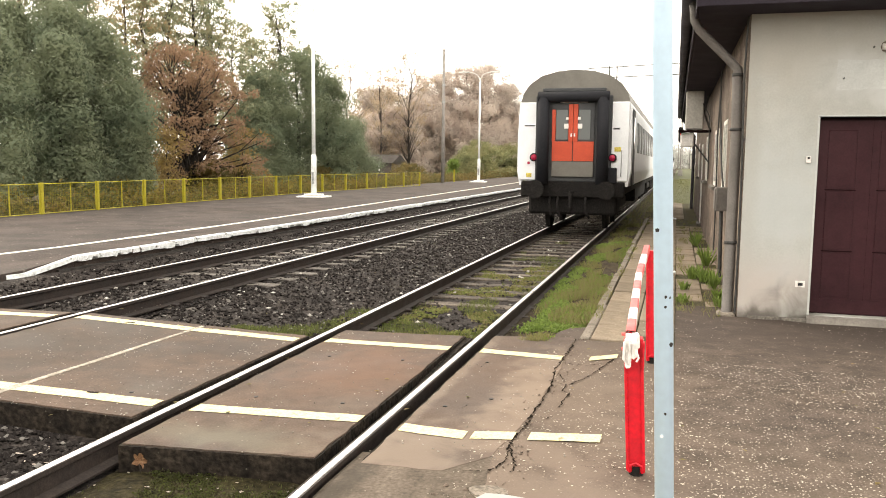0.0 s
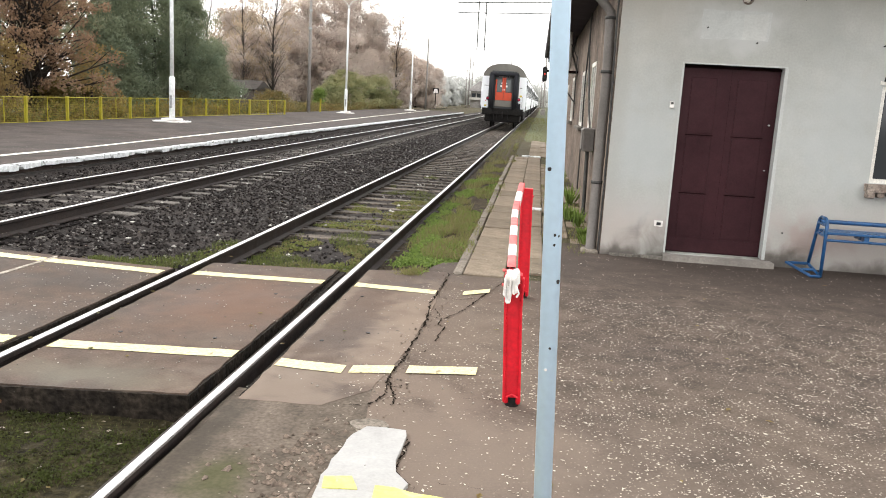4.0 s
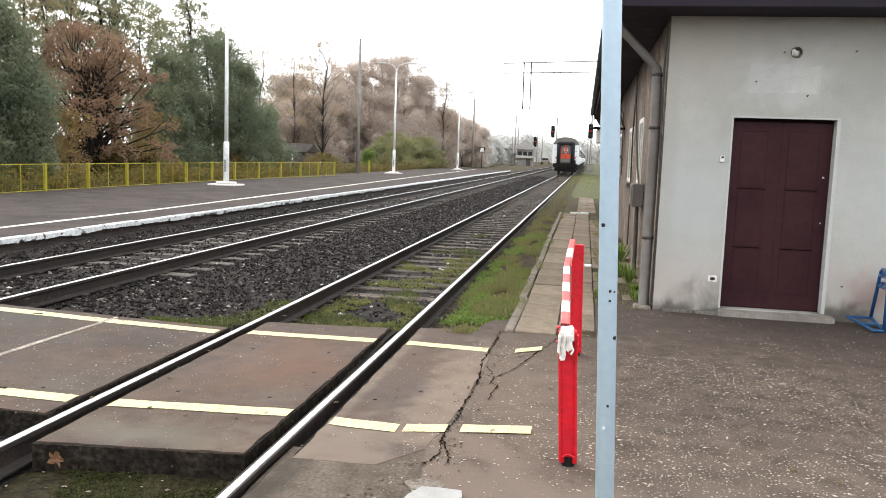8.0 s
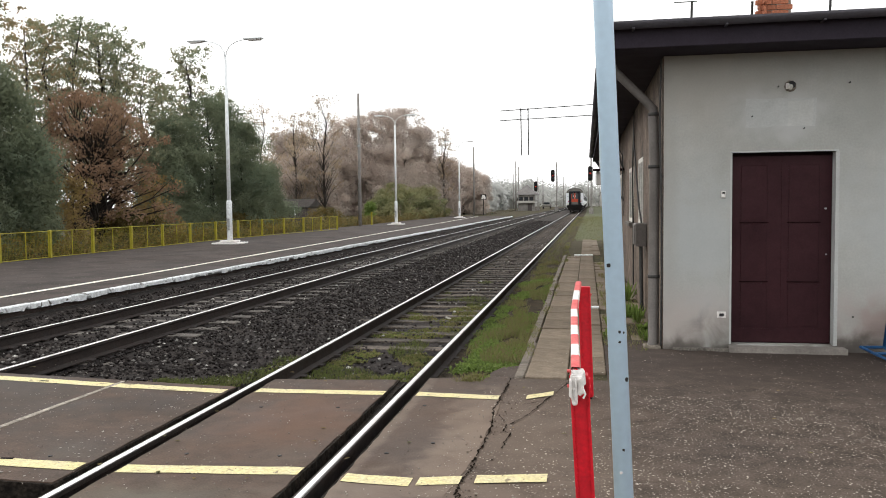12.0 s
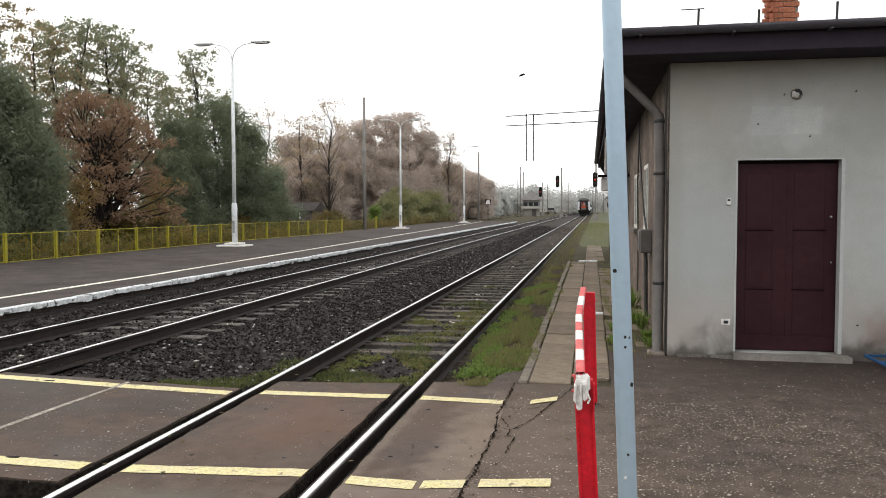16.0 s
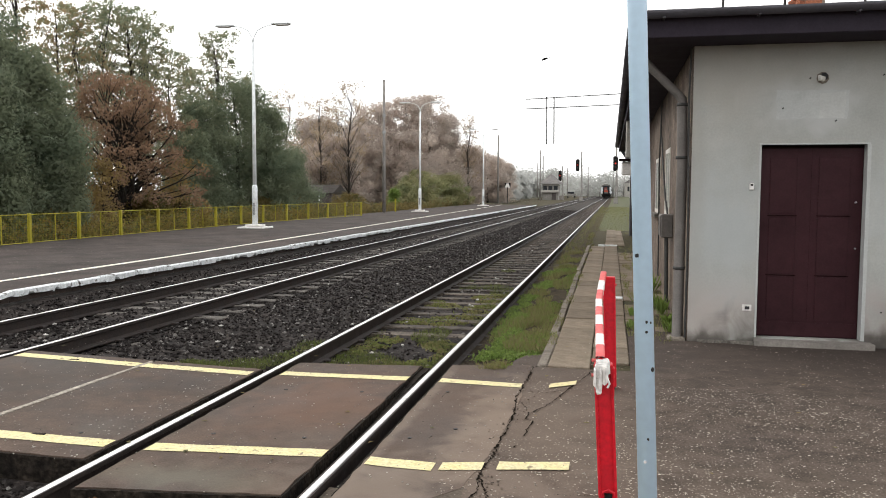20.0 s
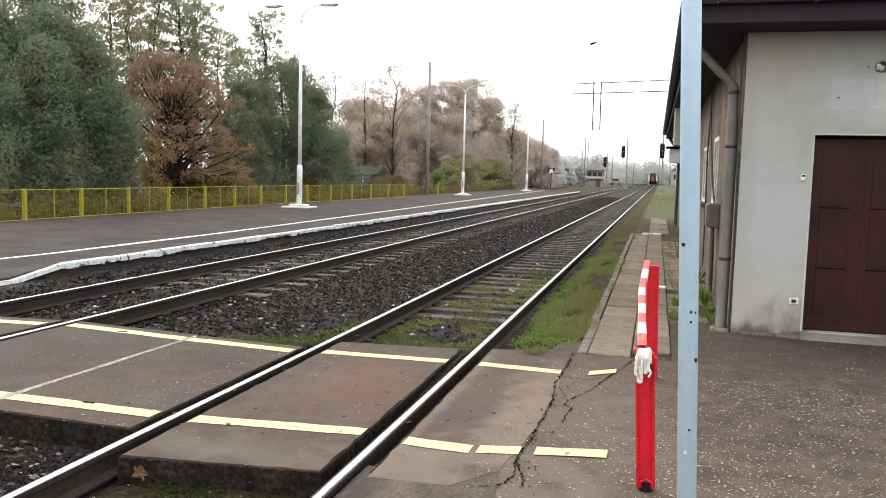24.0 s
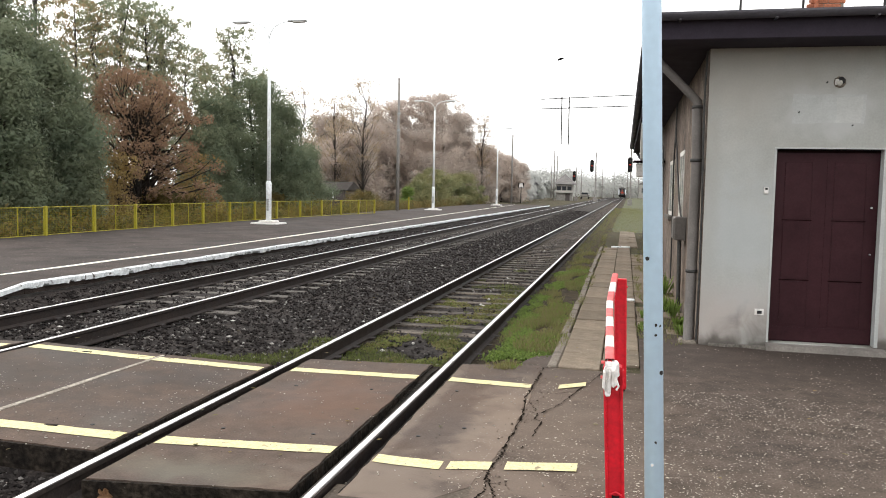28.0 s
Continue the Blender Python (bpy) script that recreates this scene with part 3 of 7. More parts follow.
# ---- ground and paving ----
ground = part("ground", sheet(-1500, 1500, -600, 2600, 60, 60, lambda x, y: -0.45), GRASS_SOIL)
tagged(ground, "flat grassy earth reaching to the horizon", "ground", "", "structure")
verge = part("ground", sheet(-70, -12.75, -30, 330, 30, 90, lambda x, y: 0.12 + 0.15 * noise.noise((x * 0.2, y * 0.2, 3))), GRASS_SOIL)
tagged(verge, "rough overgrown bank behind the platform fence", "ground", "", "structure")
bank = part("ground", sheet(-12.80, -5.6, 87.0, 330, 8, 90, lambda x, y: -0.04 - 0.012 * (x + 5.6) + 0.03 * noise.noise((x, y * 0.3, 8))), GRASS_SOIL)
tagged(bank, "flat grassy ground past the platform's end", "ground", "", "structure")
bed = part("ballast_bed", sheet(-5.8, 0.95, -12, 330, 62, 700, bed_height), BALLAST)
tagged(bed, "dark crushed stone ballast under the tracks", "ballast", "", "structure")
for cx in (-RAIL, RAIL, FAR_X - RAIL, FAR_X + RAIL):
    bm = sheet(0, 1, -12, 120, 4, 420, lambda u, y: 0)
    for v in bm.verts:
        side = -1 if v.co.x < 0.5 else 1
        reach = 0.0 if abs(v.co.x - 0.5) < 0.01 else (0.25 + 0.13 * noise.noise((side * 4.0 + cx, v.co.y * 1.7, 6))) * abs(v.co.x - 0.5) * 2
        v.co.x = cx + side * reach
        v.co.z = bed_height(v.co.x, v.co.y) + 0.012
    tagged(part("ballast_bed", bm, OILY), "oil-blackened ballast along the rail", "ballast", "", "structure")
strip = part("ground", sheet(0.80, 1.80, 7.9, 330, 8, 300, lambda x, y: -0.17 + 0.11 * min(1, (x - 0.8) / 0.6) + 0.02 * noise.noise((x * 4, y * 2, 5))), LITTER)
tagged(strip, "grassy soil strip beside the rail", "ground", "", "structure")
dirt = part("ground", sheet(0.80, 1.75, -12, 4.75, 12, 60, lambda x, y: -0.045 + 0.025 * noise.noise((x * 2.5, y * 2.5, 7))), PATCHED)
tagged(dirt, "trodden grey earth and old concrete beside the rail", "ground", "", "structure")
lawn = part("ground", sheet(1.70, 40, 27.9, 330, 12, 40, lambda x, y: -0.06 + 0.05 * noise.noise((x * 0.6, y * 0.6, 2))), surface("short_grass", (0.060, 0.072, 0.026), (0.080, 0.078, 0.036), 0.8, 0.95, 0.8, 20, bump_d=0.03))
tagged(lawn, "short green grass beyond the paved path", "grass", "", "structure")
pave = sheet(1.38, 16, -12, 8.2, 60, 80, lambda x, y: 0.002 * noise.noise((x * 0.9, y * 0.9, 1)) - 0.004)
pave = sheet(2.62, 16, 8.2, 10.6, 50, 10, lambda x, y: 0.002 * noise.noise((x * 0.9, y * 0.9, 1)) - 0.004, pave)
pavement = part("pavement", pave, ASPHALT)
tagged(pavement, "worn brownish asphalt strewn with pale grit", "pavement", "", "structure")
sub = part("pavement", block(1.70, 3.30, 8.15, 38, -0.35, -0.03), GRASS_SOIL)
tagged(sub, "bare soil under the paved path", "soil", "", "structure")


# ---- tracks ----
HEAD = [(-0.036, -0.002), (0.036, -0.002), (0.036, -0.030), (0.012, -0.045), (0.010, -0.135), (0.068, -0.155), (0.068, -0.168), (-0.068, -0.168), (-0.068, -0.155), (-0.010, -0.135), (-0.012, -0.045), (-0.036, -0.030)]
SHINE = [(-0.023, -0.002), (-0.018, 0.002), (0.020, 0.002), (0.024, -0.002)]


def sleeper_block(length=2.5, width=0.24):
    return block(-length / 2, length / 2, -width / 2, width / 2, -0.14, 0.0, 0.012)


def railway_track(cx, z, material, label, skip):
    t = thing("railway_track", label, "railway track", pose(cx, 0, z))
    ys = [-12, 0, 60, 150, 330]
    for s in (-1, 1):
        r = part("rail", sweep(HEAD, [(s * RAIL, y, 0) for y in ys]), RAIL_RUST, t)
        part("rail_head", sweep(SHINE, [(s * RAIL, y, 0) for y in ys]), RAIL_BRIGHT, r, "polished running surface")
    mesh = link_mesh("sleeper", sleeper_block(), material)
    rnd = random.Random(int(cx * 10) + 77)
    far_rows, y = [], -8.0
    while y < 160:
        if not skip[0] < y < skip[1]:
            if y < 62:
                ob = new("sleeper", mesh)
                ob.parent = t
                ob.matrix_basis = pose(rnd.uniform(-0.03, 0.03), y + rnd.uniform(-0.02, 0.02), -0.164 - (0.026 if y < 10.5 else 0), 0, 0, rnd.uniform(-0.6, 0.6))
                if y < 30:
                    for s in (-1, 1):
                        fast = new("rail_clip", CLIP)
                        fast.parent = t
                        fast.matrix_basis = pose(s * RAIL, y, -0.168)
            else:
                far_rows.append(y)
        y += 0.62
    bm = bmesh.new()
    for y in far_rows:
        block(-1.25, 1.25, y - 0.12, y + 0.12, -0.31, -0.172, 0, bm)
    ob = part("sleepers", bm, material, t)
    ob["kind"] = "stuff"
    return t


clip_bm = block(-0.13, 0.13, -0.05, 0.05, -0.01, 0.018, 0.006)
CLIP = link_mesh("rail_clip", clip_bm, RAIL_RUST)
railway_track(0, 0, SLEEPER, "straight railway track with shiny worn rails on dark sleepers", (-20, 8.1))
railway_track(FAR_X, FAR_Z, SLEEPER_PALE, "second railway track on pale sleepers beside the platform", (4.3, 8.2))


# ---- level crossing ----
def stripe(deck, x0, y0, x1, y1, w):
    """A painted line from one point to another, with ragged edges, lying on the deck."""
    rnd = random.Random(int(x0 * 100 + y0 * 10))
    n = max(2, int(abs(x1 - x0) / 0.12))
    bm = bmesh.new()
    prev = None
    for k in range(n + 1):
        x, y = x0 + (x1 - x0) * k / n, y0 + (y1 - y0) * k / n
        z = deck_height(x) + 0.0045
        a = bm.verts.new((x, y - w / 2 + rnd.uniform(-0.006, 0.006), z))
        b = bm.verts.new((x, y + w / 2 + rnd.uniform(-0.006, 0.006), z))
        if prev:
            bm.faces.new((prev[0], a, b, prev[1]))
        prev = (a, b)
    return part("painted_line", bm, YELLOW_LINE, deck)


def crossing():
    rnd = random.Random(5)
    c = thing("level_crossing", "foot crossing of worn brown deck panels with yellow painted lines", "crossing")
    part("deck_panel", slab(ragged([(-0.60, 4.31), (0.61, 4.46), (0.60, 7.97), (-0.62, 7.84)], 0.11, 0.008, rnd), -0.19, 0.0), DECK, c, "thick panel between the rails")
    part("deck_panel", slab(ragged([(-1.985, 4.66), (-0.87, 4.76), (-0.87, 7.46), (-1.925, 7.36)], 0.11, 0.008, rnd), -0.19, lambda x, y: deck_height(x)), DECK, c)
    part("deck_panel", slab(ragged([(-3.24, 4.56), (-2.015, 4.65), (-1.955, 7.36), (-3.24, 7.26)], 0.11, 0.008, rnd), -0.19, lambda x, y: deck_height(x)), DECK, c)
    part("seam_filler", slab(ragged([(-2.03, 4.70), (-1.98, 4.70), (-1.92, 7.30), (-1.96, 7.30)], 0.3, 0.006, rnd), -0.1, lambda x, y: deck_height(x) + 0.005), surface("pale_mortar", (0.36, 0.32, 0.27), (0.27, 0.24, 0.2), 4, 0.9, 0.2, 40), c, "pale joint filler")
    part("deck_panel", slab(ragged([(-4.72, 4.45), (-3.45, 4.54), (-3.45, 7.22), (-4.72, 7.12)], 0.11, 0.008, rnd), -0.19, FAR_Z), DECK, c)
    part("deck_panel", slab(ragged([(-7.5, 4.3), (-4.93, 4.44), (-4.93, 7.10), (-5.7, 7.5), (-6.0, 8.6), (-7.5, 8.6)], 0.11, 0.008, rnd), -0.19, FAR_Z), DECK, c)
    part("deck_panel", slab(ragged([(0.905, 4.46), (1.38, 4.48), (1.60, 4.80), (1.68, 5.6), (1.70, 6.9), (1.66, 8.26), (0.895, 8.08)], 0.11, 0.008, rnd), -0.16, 0.0), DECK, c, "panel outside the rail")
    # crumbling rims under the panels' edges, the gaps' shade put into their dark colour
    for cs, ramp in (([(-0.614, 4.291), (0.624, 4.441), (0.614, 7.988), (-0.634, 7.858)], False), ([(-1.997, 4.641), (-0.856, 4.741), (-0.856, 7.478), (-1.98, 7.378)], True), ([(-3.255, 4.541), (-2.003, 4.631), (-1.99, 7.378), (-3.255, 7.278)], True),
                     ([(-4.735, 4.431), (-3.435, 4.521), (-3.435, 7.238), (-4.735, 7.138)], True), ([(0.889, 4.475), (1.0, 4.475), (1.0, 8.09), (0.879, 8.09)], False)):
        part("panel_rim", slab(ragged(cs, 0.05, 0.004, rnd), -0.2, (lambda x, y: deck_height(x) - 0.008) if ramp else -0.008), DECK_EDGE, c, "crumbling rim, gap shade in its dark colour")
    part("flangeway_dirt", slab(ragged([(0.60, 4.75), (0.675, 4.75), (0.675, 8.02), (0.60, 7.98)], 0.07, 0.006, rnd), -0.2, lambda x, y: -0.125 + 0.10 * max(0, min(1, (y - 5.2) / 2.3)) + 0.012 * noise.noise((x * 20, y * 9, 3))), DECK_EDGE, c, "black dirt packed beside the rail")
    for x, y in ((-0.318, 6.76), (0.344, 6.83), (-0.314, 5.44), (0.349, 5.49), (1.063, 6.99), (1.34, 5.93), (1.067, 5.65), (-1.6, 7.28), (-1.2, 5.2)):
        part("bolt_hole", tube([(x, y, deck_height(x) - 0.01), (x, y, deck_height(x) + 0.0045)], 0.016, 7), BLACK, c)
    for row in ((-0.59, 5.075, 0.61, 5.20), (-1.97, 4.945, -0.88, 5.065), (-3.22, 4.81, -2.03, 4.94), (0.92, 5.12, 1.36, 5.095), (1.40, 5.11, 1.66, 5.18), (1.75, 5.205, 2.19, 5.295),
                (-0.60, 7.34, 0.61, 7.39), (-1.94, 7.145, -0.88, 7.25), (-3.22, 7.06, -1.97, 7.14), (-4.70, 6.88, -3.47, 6.98), (0.91, 7.40, 1.66, 7.35), (1.90, 7.40, 2.13, 7.58), (-6.5, 6.7, -4.95, 6.86)):
        stripe(c, *row, 0.15)
    for x, y in ((-1.43, 5.07), (-2.62, 7.08)):
        part("paint_chip", slab(ragged([(x - 0.05, y - 0.018), (x + 0.05, y - 0.012), (x + 0.04, y + 0.018), (x - 0.045, y + 0.014)], 0.03, 0.008, rnd), 0.0, deck_height(x) + 0.008), DECK_EDGE, c, "dark flaked spot")
    return c


crossing()


def crack(points, width, seed):
    rnd = random.Random(seed)
    bm, prev = bmesh.new(), None
    pts = []
    for (x0, y0), (x1, y1) in zip(points, points[1:]):
        for k in range(9):
            pts.append((x0 + (x1 - x0) * k / 9 + rnd.uniform(-0.012, 0.012), y0 + (y1 - y0) * k / 9 + rnd.uniform(-0.012, 0.012)))
    for x, y in pts:
        w = width * rnd.uniform(0.08, 0.66)
        a, b = bm.verts.new((x - w, y, 0.0042)), bm.verts.new((x + w, y, 0.0042))
        if prev:
            bm.faces.new((prev[0], prev[1], b, a))
        prev = (a, b)
    # each crack is a thin dark strip lying just above the asphalt
    ob = part("pavement_crack", bm, surface("dark_crack_strip", (0.012, 0.010, 0.008), (0.022, 0.018, 0.015), 8, 1.0, 0.0, 60, spec=0.0), pavement)
    return ob


crack([(1.686, 8.18), (1.685, 7.66), (1.674, 7.29), (1.659, 6.99), (1.703, 6.48), (1.70, 6.02), (1.69, 5.62), (1.696, 5.37), (1.673, 5.18), (1.666, 5.0), (1.692, 4.77), (1.675, 4.63), (1.613, 4.54), (1.45, 4.51)], 0.017, 1)
crack([(2.258, 8.10), (2.141, 7.58), (2.042, 7.19), (1.97, 6.85), (1.895, 6.64), (1.82, 6.48), (1.82, 6.31), (1.861, 6.26), (1.84, 5.83)], 0.014, 2)
crack([(1.707, 7.17), (1.869, 7.14), (2.038, 7.25)], 0.012, 3)
crack([(1.68, 6.55), (1.82, 6.48)], 0.014, 8)
crack([(1.69, 6.25), (1.83, 6.30)], 0.010, 9)
crack([(1.71, 6.8), (1.76, 6.66), (1.80, 6.52)], 0.009, 10)
crack([(1.75, 5.62), (1.80, 5.60), (1.84, 5.66)], 0.007, 11)
crack([(1.666, 5.0), (1.725, 4.82), (1.767, 4.68), (1.755, 4.55)], 0.014, 12)
crack([(1.72, 4.86), (1.76, 4.90), (1.80, 4.93)], 0.008, 14)
crack([(1.416, 8.15), (1.692, 8.13), (1.863, 8.24), (2.238, 8.39)], 0.010, 13)
crack([(1.93, 4.15), (1.935, 4.0), (1.92, 3.86), (1.945, 3.74), (2.06, 3.6)], 0.010, 4)
crack([(2.12, 4.78), (2.25, 4.80), (2.40, 4.83)], 0.006, 5)
crack([(2.13, 3.69), (2.40, 3.68), (3.0, 3.6)], 0.005, 6)
crack([(3.0, 6.2), (3.9, 6.0), (5.2, 6.1)], 0.004, 7)
rp = random.Random(9)
part("broken_slab", slab(ragged([(1.44, 8.16), (1.70, 8.17), (1.735, 8.85), (1.56, 8.75), (1.46, 8.45)], 0.1, 0.01, rp), -0.12, -0.006), ASPHALT, pavement, "broken end of the asphalt in the grass")
patch = part("concrete_patch", slab(ragged([(1.65, 4.11), (1.70, 4.215), (1.90, 4.224), (1.92, 4.15), (1.925, 4.0), (1.91, 3.86), (1.937, 3.74), (2.01, 3.63), (1.98, 3.45), (1.9, 3.36), (1.63, 3.36), (1.62, 3.55), (1.622, 3.87)], 0.08, 0.012, rp), -0.05, 0.016), WHITE_PATCH)
tagged(patch, "rough white concrete patch set in the asphalt", "concrete patch")
for k, (cs) in enumerate(([(1.635, 3.615), (1.75, 3.64), (1.80, 3.53), (1.65, 3.50)], [(1.87, 3.58), (2.05, 3.55), (2.5, 3.50), (2.5, 3.42), (1.88, 3.46)])):
    part("painted_line", slab(ragged(cs, 0.08, 0.012, rp), -0.01, 0.021), LEMON_PAINT, patch)
patch2 = part("concrete_patch", slab(ragged([(1.70 + 0.105 * math.cos(a), 4.265 + 0.075 * math.sin(a)) for a in (0.6 * k for k in range(10))], 0.08, 0.012, rp), -0.05, 0.010), CONCRETE)
tagged(patch2, "small grey mortar patch in the asphalt", "concrete patch")
patch3 = part("concrete_patch", slab(ragged([(0.86, 4.50), (1.40, 4.52), (1.60, 4.84), (1.66, 4.4), (1.62, 3.9), (1.58, 3.2), (1.5, 1.6), (0.86, 1.6)], 0.15, 0.012, rp), -0.09, -0.002), PATCHED)
tagged(patch3, "old trodden concrete beside the rail", "concrete", "", "structure")


# ---- far platform ----
def platform():
    p = part("platform", bmesh.new(), ASPHALT_DARK)
    bm = bmesh.new()
    # level deck, and the ramp down to the crossing
    outline = [(-5.835, 88.6), (-12.9, 88.6), (-12.9, 10.07), (-5.835, 10.07)]
    slab(outline, -0.35, lambda x, y: PLATFORM_Z + 0.02 * (-5.75 - x) / 7, bm)
    slab([(-5.838, 10.066), (-12.9, 10.066), (-12.9, 8.0), (-6.4, 8.65), (-6.05, 8.86), (-5.90, 9.16), (-5.855, 9.6)], -0.35, lambda x, y: FAR_Z + 0.01 + (PLATFORM_Z - FAR_Z) * max(0, min(1, (y - 8.6) / 1.46)), bm)
    slab([(-7.5, 8.598), (-30, 8.598), (-30, 2), (-7.5, 4.6)], -0.35, FAR_Z - 0.005, bm)
    bm.normal_update()
    bm.to_mesh(p.data)
    bm.free()
    tagged(p, "dark asphalt station platform with a whitewashed edge", "platform", "", "structure")
    edge = thing("platform_edge", "crumbling whitewashed concrete edge blocks of the platform", "platform edge", None, "", "structure")
    rnd = random.Random(12)
    y = 10.07
    while y < 88:
        ln = 1.0 if y < 60 else 2.0
        n, bm, rings = (24 if y < 40 else 10), bmesh.new(), []
        low, shift, top = PLATFORM_Z - 0.080 + rnd.uniform(-0.012, 0.012), rnd.uniform(-0.012, 0.012), PLATFORM_Z + 0.012 + rnd.uniform(-0.008, 0.008)
        bite = 0.0
        for k in range(n + 1):
            yy = y + 0.012 + (ln - 0.024) * k / n
            if rnd.random() < 0.32:      # where the lower edge has broken away or hangs down
                bite = rnd.choice((0.0, 0.008, 0.02, 0.045, -0.012))
            drip = low + bite + rnd.uniform(-0.005, 0.005)
            front = PLATFORM_X + shift + rnd.uniform(-0.006, 0.006) - (0.03 if k in (0, n) else 0)
            rings.append([bm.verts.new(q) for q in ((-5.832, yy, low), (front, yy, drip), (front + 0.004, yy, top - 0.016), (front - 0.010, yy, top), (-5.832, yy, top))])
        for q, r in zip(rings, rings[1:]):
            for k in range(5):
                bm.faces.new((q[k], r[k], r[(k + 1) % 5], q[(k + 1) % 5]))
        bm.faces.new(rings[0])
        bm.faces.new(rings[-1][::-1])
        bmesh.ops.recalc_face_normals(bm, faces=bm.faces[:])
        part("edge_block", bm, EDGE_WHITE, edge)
        y += ln
    part("edge_block", sweep([(0, -0.05), (0, 0.012), (-0.09, 0.012), (-0.09, -0.05)], [(PLATFORM_X, 10.065, PLATFORM_Z), (PLATFORM_X - 0.02, 9.6, 0.23), (PLATFORM_X - 0.08, 9.16, 0.15), (PLATFORM_X - 0.35, 8.85, 0.135), (PLATFORM_X - 1.2, 8.66, 0.135)]), EDGE_WHITE, edge, "sloping whitewashed ramp edge")
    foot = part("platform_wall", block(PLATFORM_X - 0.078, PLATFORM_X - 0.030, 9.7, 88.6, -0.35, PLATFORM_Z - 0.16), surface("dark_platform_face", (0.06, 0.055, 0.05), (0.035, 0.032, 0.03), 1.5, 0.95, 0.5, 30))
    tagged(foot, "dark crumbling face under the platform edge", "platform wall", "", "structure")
    bm, prev, rnd = bmesh.new(), None, random.Random(4)
    pts = [(-9.5, 8.75), (-8.4, 8.95), (-7.4, 9.5), (-6.9, 10.07)] + [(-6.82 - 0.036 * max(0, k - 16), k) for k in range(11, 88)]
    for x, y in pts:
        z = (PLATFORM_Z + 0.0075 + 0.02 * (-5.75 - x) / 7) if y > 10 else FAR_Z + 0.018 + (PLATFORM_Z - FAR_Z) * max(0, (y - 8.6) / 1.46)
        d = 0.075 + rnd.uniform(-0.012, 0.012)
        a, b = bm.verts.new((x - d, y, z)), bm.verts.new((x + d, y - (0.1 if y < 10 else 0), z))
        if prev:
            bm.faces.new((prev[0], prev[1], b, a))
        prev = (a, b)
    part("safety_line", bm, PALE_LINE, p)


platform()


# ---- station building ----
def wall_bm(x0, x1, z0, z1, y0, y1, openings):
    """A wall along x with rectangular openings (x0, x1, z0, z1)."""
    bm = bmesh.new()
    xs = sorted({x0, x1, *[v for o in openings for v in o[:2]]})
    for a, b in zip(xs, xs[1:]):
        holes = sorted((o[2], o[3]) for o in openings if o[0] <= a and o[1] >= b)
        z = z0
        for lo, hi in holes:
            if lo > z:
                block(a, b, y0, y1, z, lo, 0, bm)
            z = hi
        if z < z1:
            block(a, b, y0, y1, z, z1, 0, bm)
    bmesh.ops.remove_doubles(bm, verts=bm.verts[:], dist=0.0005)
    return bm


